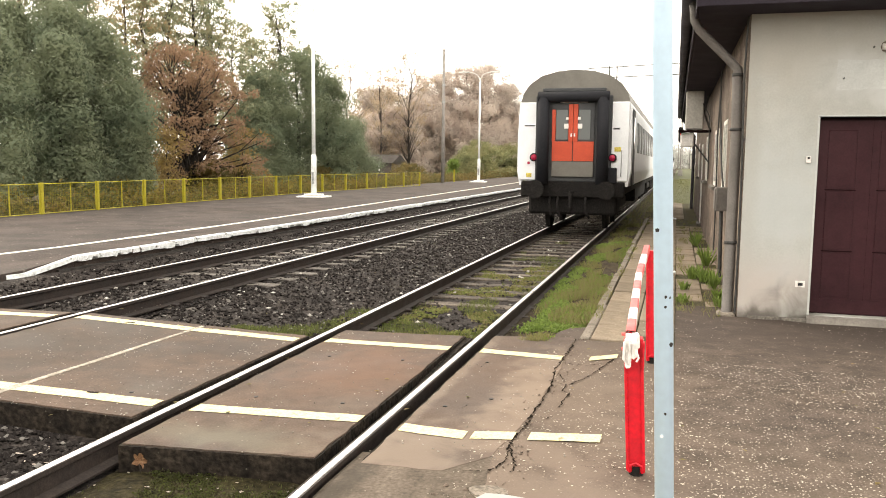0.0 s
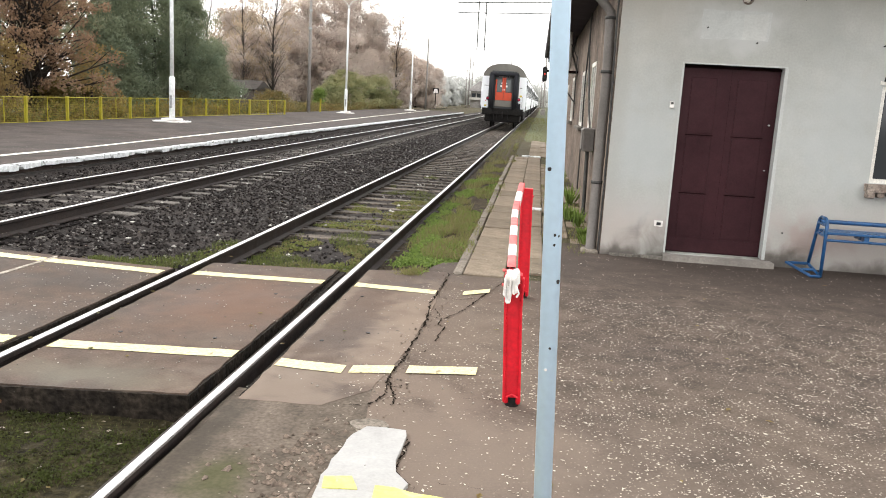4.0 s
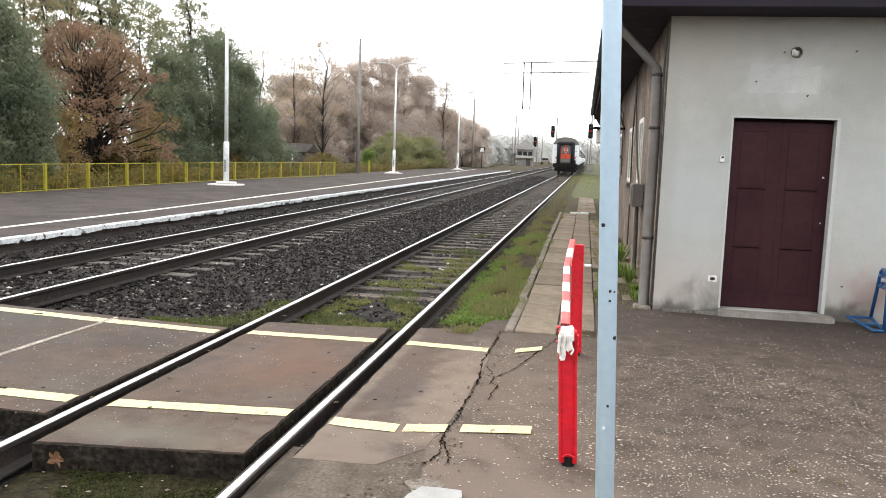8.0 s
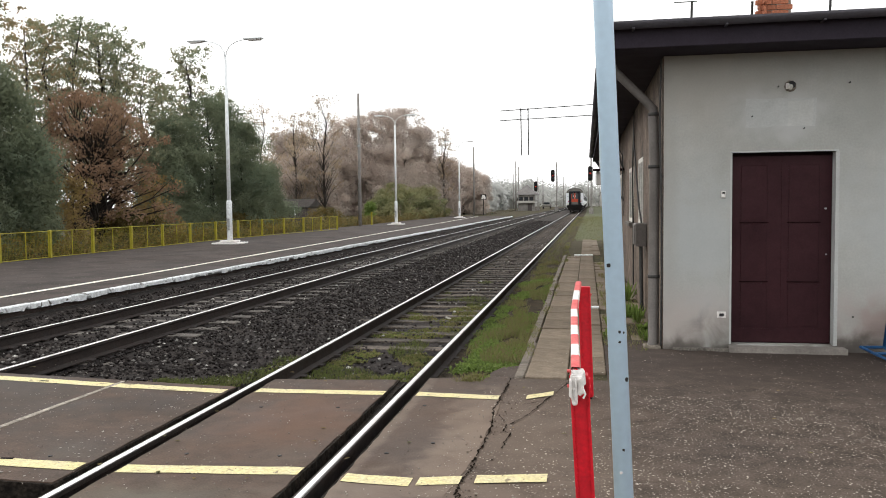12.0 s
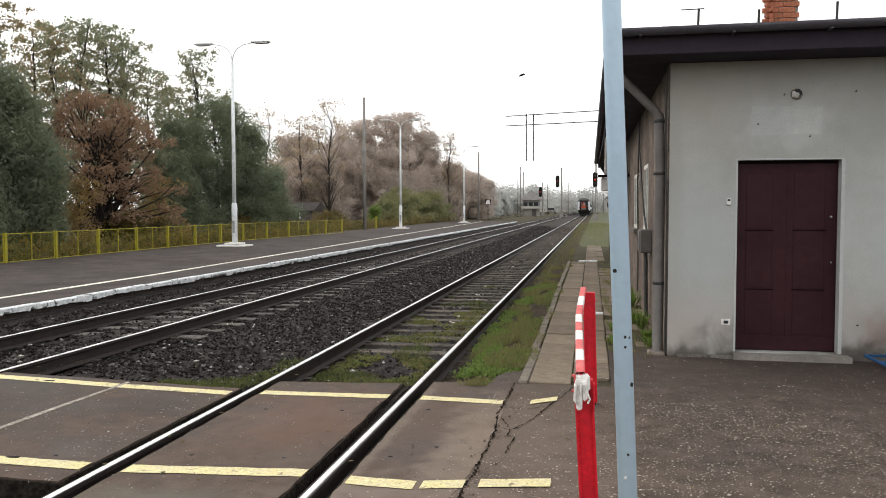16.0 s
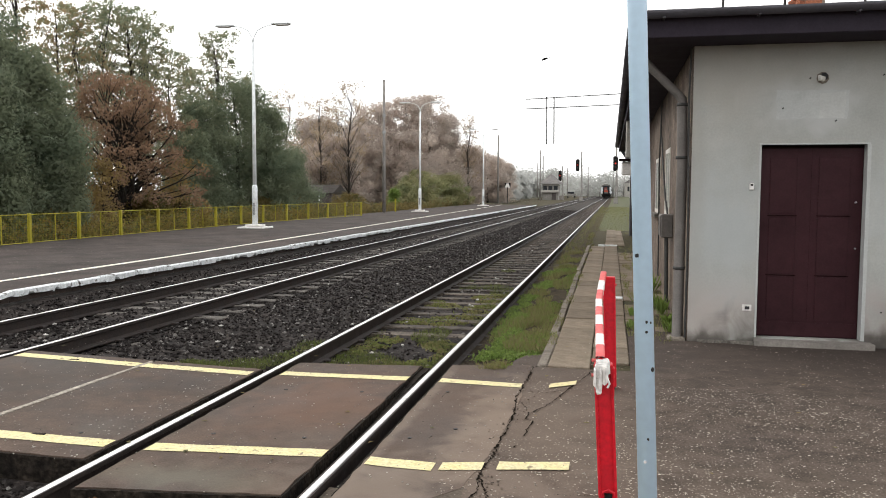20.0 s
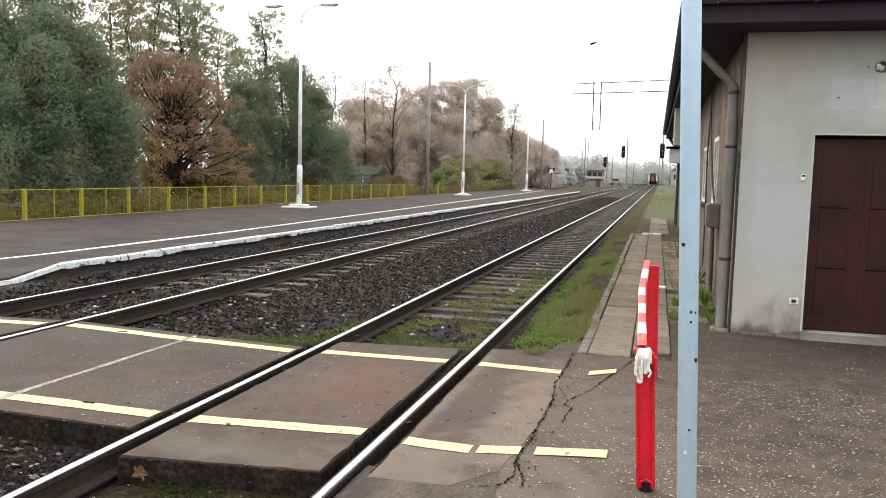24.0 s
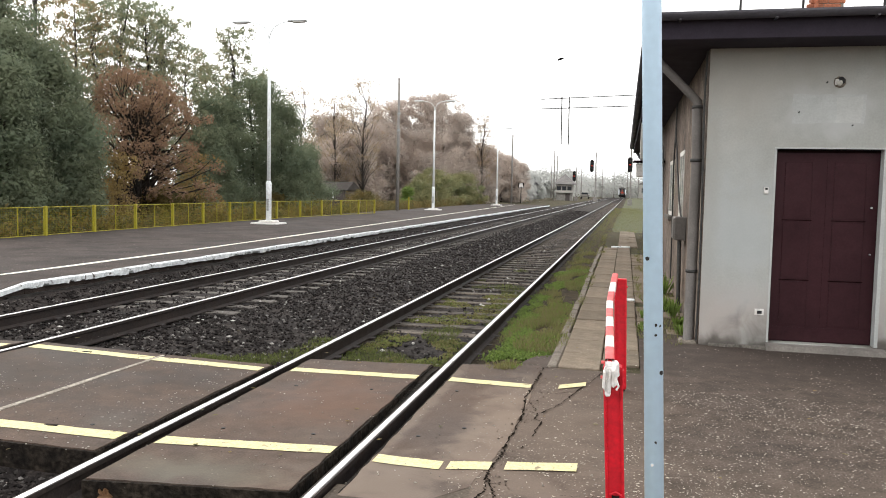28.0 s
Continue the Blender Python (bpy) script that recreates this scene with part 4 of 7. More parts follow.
def station_building():
    h = thing("station_building", "single-storey plastered station building with dark eaves", "building", pose(WALL_X, WALL_Y, 0, 0, 0, 0.3))
    rnd = random.Random(21)
    door_o, win_o = (0.755, 1.865, 0.07, 2.262), (2.93, 4.23, 1.04, 2.12)
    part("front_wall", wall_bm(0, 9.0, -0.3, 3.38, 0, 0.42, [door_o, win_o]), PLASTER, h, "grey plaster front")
    # the long side towards the track
    side_o = [(3.40, 4.40, 1.36, 2.42), (5.90, 7.35, 1.33, 2.38), (11.0, 12.1, 1.33, 2.40), (14.6, 15.6, 0.05, 2.3), (18.0, 19.1, 1.33, 2.40)]
    bm = wall_bm(0.425, 24.0, -0.3, 3.38, 0, 0.42, side_o)
    bmesh.ops.rotate(bm, verts=bm.verts[:], cent=(0, 0, 0), matrix=Matrix.Rotation(radians(90), 3, "Z"))
    bmesh.ops.translate(bm, verts=bm.verts[:], vec=(0.42, 0, 0))
    part("side_wall", bm, PLASTER_SIDE, h, "brown stained plaster side, its shading in the colour")
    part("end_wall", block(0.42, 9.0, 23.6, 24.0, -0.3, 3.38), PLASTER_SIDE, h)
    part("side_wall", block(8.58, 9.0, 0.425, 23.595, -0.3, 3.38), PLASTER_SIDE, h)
    for y0, y1, z0, z1 in side_o:
        w = thing("side_window", "", "")
        w.parent = h
        bm = block(-0.012, 0.06, y0 - 0.002, y0 + 0.07, z0, z1)
        block(-0.012, 0.06, y1 - 0.07, y1 + 0.002, z0, z1, 0, bm)
        block(-0.0125, 0.06, y0 + 0.07, y1 - 0.07, z1 - 0.07, z1, 0, bm)
        block(-0.0125, 0.06, y0 + 0.07, y1 - 0.07, z0, z0 + 0.07, 0, bm)
        block(-0.010, 0.06, (y0 + y1) / 2 - 0.04, (y0 + y1) / 2 + 0.04, z0 + 0.07, z1 - 0.07, 0, bm)
        part("window_frame", bm, FRAME_WHITE, w, "flaking white frame")
        part("window_pane", block(0.004, 0.014, y0 + 0.06, (y0 + y1) / 2 - 0.03, z0 + 0.06, z1 - 0.06), GLASS, w)
        part("window_pane", block(0.004, 0.014, (y0 + y1) / 2 + 0.03, y1 - 0.06, z0 + 0.06, z1 - 0.06), GLASS, w)
        part("window_sill", block(-0.10, -0.002, y0 - 0.08, y1 + 0.10, z0 - 0.07, z0 - 0.002, 0.01), DAMP, w, "dark sill board")
    part("corner_render", block(-0.006, -0.0005, 0.010, 0.424, -0.3, 3.378), PLASTER_SIDE, h, "brown stained plaster round the corner, shading in the colour")
    part("corner_cable", tube([(-0.030, 0.02, 3.36), (-0.045, 0.02, 2.76), (-0.022, 0.02, 1.5), (-0.018, 0.02, 0.78), (-0.026, 0.02, 0.04)], 0.012, 7), WIRE, h, "black cable down the corner")
    # roof, eaves and gutters
    part("soffit", block(-0.56, 9.5, -0.62, 24.5, 3.381, 3.42), EAVE, h, "dark boarded soffit")
    part("fascia", block(-0.58, 9.5, -0.655, -0.625, 3.37, 3.58, 0.006), EAVE, h)
    part("fascia", block(-0.595, -0.565, -0.655, 24.5, 3.37, 3.58, 0.006), EAVE, h)
    bm = bmesh.new()
    ridge, lo = 4.55, 3.60
    v = [bm.verts.new(p) for p in ((-0.64, -0.70, lo), (9.6, -0.70, lo), (9.6, 24.6, lo), (-0.64, 24.6, lo), (4.5, 5.0, ridge), (4.5, 19.5, ridge))]
    for f in ((0, 1, 4), (1, 2, 5, 4), (2, 3, 5), (3, 0, 4, 5), (3, 2, 1, 0)):
        bm.faces.new([v[i] for i in f])
    part("roof", bm, ROOF_FELT, h, "low hipped felt roof")

    def gutter(p0, p1, out):
        bm = bmesh.new()
        rings = []
        for p in (p0, p1):
            ring = []
            for rr in (0.075, 0.066):
                ks = range(9) if rr > 0.07 else range(8, -1, -1)
                for k in ks:
                    a = math.pi * k / 8
                    ring.append(bm.verts.new(Vector(p) + Vector(out) * (rr * math.cos(a)) - Vector((0, 0, rr * math.sin(a)))))
            rings.append(ring)
        n = len(rings[0])
        for k in range(n):
            bm.faces.new((rings[0][k], rings[0][(k + 1) % n], rings[1][(k + 1) % n], rings[1][k]))
        bm.faces.new(rings[0])
        bm.faces.new(rings[1][::-1])
        bmesh.ops.recalc_face_normals(bm, faces=bm.faces[:])
        return bm

    part("gutter", gutter((-0.74, -0.735, 3.63), (9.5, -0.735, 3.66), (0, -1, 0)), GUTTER, h, smooth=True)
    part("gutter", gutter((-0.675, -0.70, 3.62), (-0.675, 24.5, 3.60), (-1, 0, 0)), GUTTER, h, smooth=True)
    for k in range(11):
        part("gutter_bracket", block(-0.4 + 0.95 * k, -0.375 + 0.95 * k, -0.82, -0.655, 3.545, 3.56), GUTTER, h)
    # downpipe at the corner
    dp = part("downpipe", tube([(-0.62, 0.16, 3.60), (-0.60, 0.16, 3.36), (-0.55, 0.16, 3.26), (-0.16, 0.14, 2.86), (-0.108, 0.14, 2.80), (-0.108, 0.14, 2.72), (-0.092, 0.14, 2.13), (-0.095, 0.14, 1.48), (-0.102, 0.14, 0.06), (-0.125, 0.05, -0.02)], [0.050, 0.050, 0.050, 0.050, 0.054, 0.058, 0.060, 0.062, 0.064, 0.064], 14), PIPE, h, "grey weathered downpipe", True)
    for z in (2.72, 2.11, 0.82):
        part("pipe_collar", tube([(-0.099, 0.14, z), (-0.099, 0.14, z + 0.035)], 0.070, 14), WIRE, dp, smooth=True)
    part("pipe_bracket", block(-0.12, 0.0, 0.13, 0.15, 2.0, 2.03), GUTTER, dp)
    part("pipe_shoe", block(-0.22, -0.02, -0.02, 0.22, -0.05, 0.035, 0.02), CONCRETE, h)
    # door
    d = part("door", block(0.76, 1.862, 0.13, 0.19, 0.072, 2.258), DOOR_DARK, h, "oxblood-painted panelled wooden door, shut")
    part("door_leaf", block(0.765, 1.858, 0.118, 0.135, 0.076, 2.254, 0.002), DOOR, d)
    for x in (1.3175,):
        part("board_joint", block(x - 0.0006, x + 0.0006, 0.1165, 0.119, 0.09, 2.24), DOOR_DARK, d)
    # the recess's shade at the top, drawn as a dark strip
    part("door_head", block(0.766, 1.857, 0.105, 0.117, 2.226, 2.252), DOOR_DARK, d, "dark strip for the shade under the door head")
    for z0, z1 in ((0.265, 0.765), (0.80, 1.445), (1.485, 2.12)):
        for x0, x1 in ((0.875, 1.165), (1.395, 1.725)):
            part("door_panel", block(x0, x1, 0.1145, 0.119, z0, z1, 0.004), DOOR, d)
    part("kick_board", block(0.775, 1.848, 0.112, 0.119, 0.085, 0.24, 0.003), DOOR, d)
    # grooves drawn as thin dark strips on the leaf
    for z in (0.782, 1.464):
        for x0, x1 in ((0.86, 1.18), (1.38, 1.74)):
            part("panel_groove", block(x0, x1, 0.112, 0.119, z - 0.0045, z + 0.0045), DOOR_DARK, d)
    part("lock", tube([(1.79, 0.09, 1.62), (1.79, 0.12, 1.62)], 0.011, 10), STEEL, d, "small bright lock")
    part("door_handle", tube([(1.80, 0.09, 1.10), (1.80, 0.12, 1.10)], 0.008, 8), STEEL, d)
    bm = block(0.735, 0.757, -0.006, 0.20, 0.07, 2.275)
    block(0.735, 1.89, -0.006, 0.20, 2.262, 2.280, 0, bm)
    part("door_reveal", bm, PLASTER_LIGHT, h, "pale painted door surround")
    part("door_reveal", block(1.862, 1.90, -0.006, 0.20, 0.07, 2.262), PLASTER_LIGHT, h)
    part("door_step", slab(ragged([(0.72, -0.15), (1.97, -0.17), (1.96, 0.12), (0.74, 0.12)], 0.2, 0.008, rnd), -0.2, 0.058), surface("pale_step_concrete", (0.29, 0.262, 0.235), (0.21, 0.19, 0.172), 2, 0.9, 0.3, 50, contrast=0.12), h, "worn concrete doorstep")
    # window beside the bench
    w = part("window", wall_bm(2.93, 4.23, 1.04, 2.12, 0.025, 0.09, [(2.975, 3.55, 1.09, 2.07), (3.61, 4.185, 1.09, 2.07)]), FRAME_WHITE, h, "white wooden window frame")
    for x0, x1 in ((2.97, 3.555), (3.605, 4.19)):
        part("window_pane", block(x0, x1, 0.055, 0.07, 1.085, 2.075), GLASS, w)
    part("window_lintel", slab(ragged([(2.90, -0.012), (4.26, -0.012), (4.26, 0.02), (2.90, 0.02)], 0.1, 0.004, rnd), 2.135, 2.175), FRAME_WHITE, h, "thin chipped ledge over the window")
    part("window_hook", tube([(2.94, -0.012, 2.175), (2.94, -0.03, 2.215), (2.95, -0.015, 2.23)], 0.009, 6), BLACK, h)
    bm = slab(ragged([(2.89, -0.10), (4.3, -0.10), (4.3, 0.022), (2.89, 0.022)], 0.05, 0.014, rnd), 0.945, 1.036)
    sl = part("window_sill", bm, SILL, h, "crumbling brick window sill")
    for k in range(12):
        part("broken_brick", block(2.90 + 0.115 * k, 2.90 + 0.115 * k + rnd.uniform(0.06, 0.10), -0.085 + rnd.uniform(-0.01, 0.02), 0.0, 0.945 - rnd.uniform(0.04, 0.085), 0.948, 0.008), SILL, sl)
    # repairs, stains and small fittings on the front
    part("plaster_crumb", slab(ragged([(0.10, -0.06), (0.42, -0.05), (0.60, -0.10), (0.72, -0.12), (0.72, 0.0), (0.10, 0.0)], 0.06, 0.02, rnd), -0.05, 0.025), DAMP, h, "crumbled plaster and dirt at the wall's foot")
    b = part("doorbell", block(0.635, 0.685, -0.030, 0.0, 1.755, 1.83, 0.006), WHITE_PAINT, h, "small white doorbell")
    part("button", block(0.647, 0.673, -0.036, -0.028, 1.80, 1.822), BLACK, b)
    b = part("wall_socket", slab(ragged([(0.60, -0.012), (0.70, -0.012), (0.70, 0.0), (0.60, 0.0)], 0.03, 0.004, rnd), 0.375, 0.445), WHITE_PAINT, h, "broken wall socket plate")
    part("hole", block(0.625, 0.675, -0.018, -0.012, 0.39, 0.425, 0.004), BLACK, b)
    part("plaster_patch", slab(ragged([(0.895, 2.545), (1.64, 2.545), (1.65, 2.86), (0.90, 2.87)], 0.09, 0.010, rnd), -0.0015, 0.0015), PLASTER_LIGHT, h, "paler repainted rectangle").matrix_basis = pose(0, 0, 0, 90)
    part("plaster_patch", slab(ragged([(1.345, 2.55), (1.61, 2.55), (1.62, 2.83), (1.35, 2.83)], 0.07, 0.008, rnd), -0.001, 0.003), PLASTER_PALE, h, "pale fresh plaster square").matrix_basis = pose(0, 0, 0, 90)
    # round insulator mount above the door
    ros = thing("wall_insulator", "", "")
    ros.parent = h
    ros.matrix_basis = pose(1.372, 0, 2.995)
    part("mount_ring", tube([(0, 0.0, 0), (0, -0.02, 0)], [0.066, 0.058], 9), CONCRETE, ros, "chipped mortar ring")
    part("mount_hollow", tube([(0.01, -0.015, 0.012), (0.01, -0.024, 0.012)], 0.044, 7), BLACK, ros)
    part("porcelain_shard", block(-0.055, -0.015, -0.032, -0.012, -0.035, 0.03, 0.006), WHITE_PAINT, ros, "broken white shard")
    part("insulator", tube([(0.005, -0.02, -0.005), (-0.02, -0.07, -0.02), (-0.025, -0.085, -0.02)], [0.022, 0.030, 0.018], 10), FRAME_WHITE, ros, "porcelain insulator", True)
    for x, z in ((0.965, 2.665), (1.99, 3.01), (2.06, 0.40), (2.93, 2.86), (2.88, 2.55), (1.52, 2.52), (1.24, 2.99)):
        part("wall_hook", tube([(x, 0, z), (x, -0.03, z + 0.004)], 0.008, 6), BLACK, h)
    # meter box and cables on the side wall
    mb = part("meter_box", block(-0.17, 0.0, 2.55, 2.95, 1.06, 1.40, 0.012), PIPE, h, "grey electrical meter box")
    part("box_lid", block(-0.185, -0.165, 2.57, 2.93, 1.08, 1.38, 0.006), PIPE, mb)
    for dy in (0.08, 0.2, 0.3):
        part("cable", tube([(-0.08, 2.55 + dy, 1.06), (-0.07, 2.55 + dy, 0.6), (-0.06, 2.60 + dy, 0.1)], 0.022, 8), WIRE, mb)
    part("cable", tube([(-0.03, 5.6, 3.34), (-0.04, 5.2, 2.75), (-0.05, 4.4, 2.2), (-0.06, 3.5, 1.65), (-0.06, 2.9, 1.40)], 0.014, 6), WIRE, h, "loose black cable")
    part("cable", tube([(-0.03, 5.4, 3.35), (-0.05, 5.5, 2.2), (-0.03, 5.6, 1.2), (-0.03, 5.5, 0.2)], 0.014, 6), WIRE, h)
    sb = part("sign_box", block(-0.57, -0.18, 9.8, 10.2, 2.52, 3.44, 0.02), HOUSE_PALE, h, "weathered pale sign box hung under the eave")
    part("box_shelf", block(-0.72, 0.0, 9.72, 10.3, 2.46, 2.50), DOOR_DARK, sb, "dark shelf under the box")
    # plain white panel added below the shelf, not a light
    part("box_lamp", block(-0.66, -0.36, 9.85, 10.1, 2.12, 2.44, 0.03), WHITE_PAINT, sb, "white panel under the shelf")
    part("box_bracket", tube([(-0.62, 9.95, 2.46), (-0.35, 9.95, 2.2), (0.0, 9.95, 1.75)], 0.018, 6), WIRE, sb)
    part("box_bracket", tube([(-0.08, 9.9, 3.3), (-0.16, 9.9, 2.9), (-0.02, 9.9, 2.5)], 0.022, 6), WIRE, sb)
    part("box_cable", tube([(-0.2, 9.78, 3.1), (-0.05, 9.7, 2.8), (-0.03, 9.7, 1.4)], 0.012, 6), WIRE, sb)
    part("downpipe", tube([(-0.62, 23.4, 3.58), (-0.3, 23.4, 3.1), (-0.09, 23.4, 2.8), (-0.09, 23.4, 0.0)], 0.06, 8), GUTTER, h, "far downpipe")
    # chimney of separate bricks, and roof posts
    ch = part("chimney", block(1.78, 2.16, 3.42, 3.80, 4.0, 5.6), surface("mortar", (0.30, 0.26, 0.22), (0.24, 0.2, 0.17), 4, 0.95, 0.3, 40), h, "orange brick chimney")
    for row in range(18):
        z = 4.10 + row * 0.082
        for fx in range(2):
            ob = new("brick", BRICK_MESH)
            ob.parent = ch
            ob.matrix_basis = pose(1.775 + 0.05 + fx * 0.24 - (0.06 if row % 2 else 0), 3.415, z)
            ob2 = new("brick", BRICK_MESH)
            ob2.parent = ch
            ob2.matrix_basis = pose(1.775, 3.47 + fx * 0.24 - (0.06 if row % 2 else 0), z, 0, 0, 90)
    for x, y, top in ((0.70, 3.4, 4.78), (1.60, 3.5, 4.75), (2.72, 3.5, 4.82)):
        part("roof_post", tube([(x, y, 4.0), (x + 0.02, y, top)], 0.018, 6), WIRE, h, "short iron roof post")
    part("roof_wire", tube([(0.45, 3.4, 4.77), (0.80, 3.4, 4.775)], 0.008, 5), WIRE, h)
    part("roof_wire", tube([(-0.6, -0.7, 3.635), (4, -0.70, 3.645), (9, -0.7, 3.66)], 0.012, 5), WIRE, h)
    return h


BRICK_MESH = link_mesh("brick", block(-0.115, 0.115, -0.012, 0.03, 0, 0.070, 0.004), BRICK)
station_building()


# ---- barrier and pole by the crossing ----
def barrier():
    b = thing("barrier", "red steel barrier with a bent red and white striped bar", "barrier")
    rnd = random.Random(3)

    def post(x, y, h, lean):
        bm = block(x - 0.050, x + 0.050, y - 0.012, y + 0.06, 0.015, h, 0.004)
        block(x - 0.052, x - 0.036, y - 0.026, y - 0.012, 0.03, h, 0.003, bm)
        block(x + 0.036, x + 0.052, y - 0.026, y - 0.012, 0.03, h, 0.003, bm)
        for v in bm.verts:
            v.co.x += lean * v.co.z
        p = part("post", bm, RED, b, "red channel-steel post")
        part("foot", tube([(x, y + 0.02, -0.02), (x, y + 0.02, 0.05)], 0.040, 10), UNDERFRAME, p, "rusty foot")
        part("foot_hoop", tube([(x - 0.035, y - 0.02, 0.02), (x - 0.03, y - 0.03, 0.06), (x, y - 0.032, 0.075), (x + 0.03, y - 0.03, 0.06), (x + 0.035, y - 0.02, 0.02)], 0.008, 6), RED, p)
        for s in (-1, 1):
            part("bolt", tube([(x + lean * h + s * 0.045, y + 0.02, h - 0.07), (x + lean * h + s * 0.064, y + 0.02, h - 0.07)], 0.009, 8), RED_FADED, p)
        return p

    post(2.434, 4.76, 0.775, -0.052)
    post(2.434, 7.44, 0.985, -0.030)
    line = [Vector((2.378, 4.72, 0.800)), Vector((2.356, 5.6, 0.832)), Vector((2.334, 6.55, 0.882)), Vector((2.342, 7.0, 0.935)), Vector((2.356, 7.46, 1.006))]

    def along(s):
        for a, c in zip(line, line[1:]):
            d = (c - a).length
            if s <= d:
                return a.lerp(c, s / d)
            s -= d
        return line[-1]

    total = sum((c - a).length for a, c in zip(line, line[1:]))
    n = 9
    bar = part("bar", tube([p - Vector((0, 0, 0.008)) for p in line], 0.022, 10), RED, b, "bent tube")
    for k in range(n):
        pts = [along(total * (k + f) / n) for f in (0.0, 0.5, 1.0)]
        bm = bmesh.new()
        prev = None
        for p in pts:
            ring = [bm.verts.new(p + Vector((dx, 0, dz))) for dx, dz in ((-0.025, -0.03), (0.025, -0.03), (0.025, 0.018), (0.018, 0.024), (-0.018, 0.024), (-0.025, 0.018))]
            if prev:
                for q in range(6):
                    bm.faces.new((prev[q], prev[(q + 1) % 6], ring[(q + 1) % 6], ring[q]))
            prev = ring
        bmesh.ops.recalc_face_normals(bm, faces=bm.faces[:])
        part("stripe", bm, RED_FADED if k % 2 == 0 else WHITE_PAINT, bar)
    # white folded cap at the near end, of crumpled flaps
    cap = None
    for x0, x1, z0, z1, y in ((-0.038, 0.036, 0.69, 0.79, 4.665), (-0.028, 0.042, 0.72, 0.812, 4.69), (-0.026, 0.006, 0.625, 0.72, 4.655), (-0.038, -0.022, 0.66, 0.77, 4.645), (-0.014, 0.002, 0.65, 0.775, 4.640), (0.010, 0.034, 0.68, 0.78, 4.648)):
        bm = block(2.385 + x0, 2.385 + x1, y, y + 0.07, z0, z1, 0.010)
        for v in bm.verts:
            v.co += Vector((rnd.uniform(-0.006, 0.006), rnd.uniform(-0.006, 0.006), rnd.uniform(-0.006, 0.006)))
        ob = part("end_cap" if cap is None else "cap_fold", bm, WHITE_PAINT, cap or b, "" if cap else "crumpled white end cap")
        cap = cap or ob
    part("tie", tube([(2.412, 4.655, 0.735), (2.430, 4.65, 0.69), (2.418, 4.645, 0.668)], 0.006, 6), WHITE_PAINT, cap)
    part("side_latch", block(2.444, 2.456, 4.72, 4.78, 0.60, 0.76, 0.004), RED, b)
    part("bolt", tube([(2.330, 4.75, 0.795), (2.352, 4.75, 0.795)], 0.009, 8), RED_FADED, b)


def steel_pole():
    p = thing("steel_pole", "pale blue-grey painted round steel pole with chipped spots", "pole", pose(2.611, 3.533, 0, 0, -2.4, 0))
    part("shaft", tube([(0.0, 0, -0.3), (0.0, 0, 5.6)], [0.0380, 0.0368], 24), POLE_PAINT, p, "", True)
    rnd = random.Random(8)
    for a, z, r in ((-0.45, 1.476, 0.009), (0.18, 1.214, 0.0055), (0.52, 1.209, 0.004), (0.15, 1.173, 0.0055), (0.62, 1.023, 0.010), (0.1, 0.745, 0.005)):
        ang = -math.pi / 2 + a * 1.4
        d = Vector((math.cos(ang), math.sin(ang), 0))
        bm = tube([d * 0.0363 + Vector((0, 0, z)), d * 0.0390 + Vector((0, 0, z))], r, 7)
        for v in bm.verts:
            v.co.z += rnd.uniform(-0.003, 0.003)
        part("rust_spot", bm, BLACK, p)
    part("paint_chip", tube([(-0.008, -0.0363, 0.653), (-0.008, -0.0392, 0.653)], 0.006, 7), WHITE_PAINT, p)


barrier()
steel_pole()


# ---- bench ----
def bench():
    b = thing("bench", "blue-painted tubular steel bench with plank seat", "bench", pose(5.668, 9.49, 0))
    r = 0.019
    for x in (0.0, 2.4):
        e = part("end_frame", tube([(x - 0.005, 0.0, 0.018), (x, 0.02, 0.58), (x, 0.045, 0.635), (x, 0.09, 0.655), (x, 0.22, 0.655), (x, 0.265, 0.635), (x, 0.29, 0.58), (x - 0.045, 0.32, 0.10)], r, 10), BLUE, b, "bent tube end", True)
        part("foot_rail", tube([(x - 0.005, 0.0, 0.02), (x - 0.11, -0.02, 0.02), (x - 0.29, 0.30, 0.10), (x - 0.045, 0.32, 0.10)], r * 0.9, 8), BLUE, e)
        part("foot_rail", tube([(x - 0.20, 0.14, 0.06), (x - 0.02, 0.16, 0.06)], r * 0.9, 8), BLUE, e)
        part("foot_rail", tube([(x - 0.005, 0.0, 0.02), (x - 0.045, 0.32, 0.10)], r * 0.9, 8), BLUE, e)
        part("cross_bar", tube([(x, 0.02, 0.47), (x, 0.30, 0.47)], r, 8), BLUE, e)
        part("cross_bar", tube([(x, 0.02, 0.585), (x, 0.29, 0.585)], r, 8), BLUE, e)
    for k in range(3):
        part("seat_plank", block(0.0, 2.4, -0.01 + 0.105 * k, 0.090 + 0.105 * k, 0.490, 0.518, 0.006), BLUE, b)
    part("seat_rail", tube([(0, 0.0, 0.428), (2.4, 0.0, 0.428)], 0.015, 8), BLUE, b)
    for x in (0.4, 0.8, 1.2, 1.6, 2.0):
        part("seat_rib", block(x, x + 0.05, 0.0, 0.30, 0.435, 0.489), BLUE, b)
    part("back_rail", tube([(0, 0.29, 0.598), (2.4, 0.29, 0.598)], 0.024, 8), BLUE, b)


bench()


# ---- fence behind the platform ----
FENCE_Y = [8.6 + 2.05 * k for k in range(8)] + [25.13, 27.2, 29.3] + [31.53 + 2.23 * k for k in range(7)]


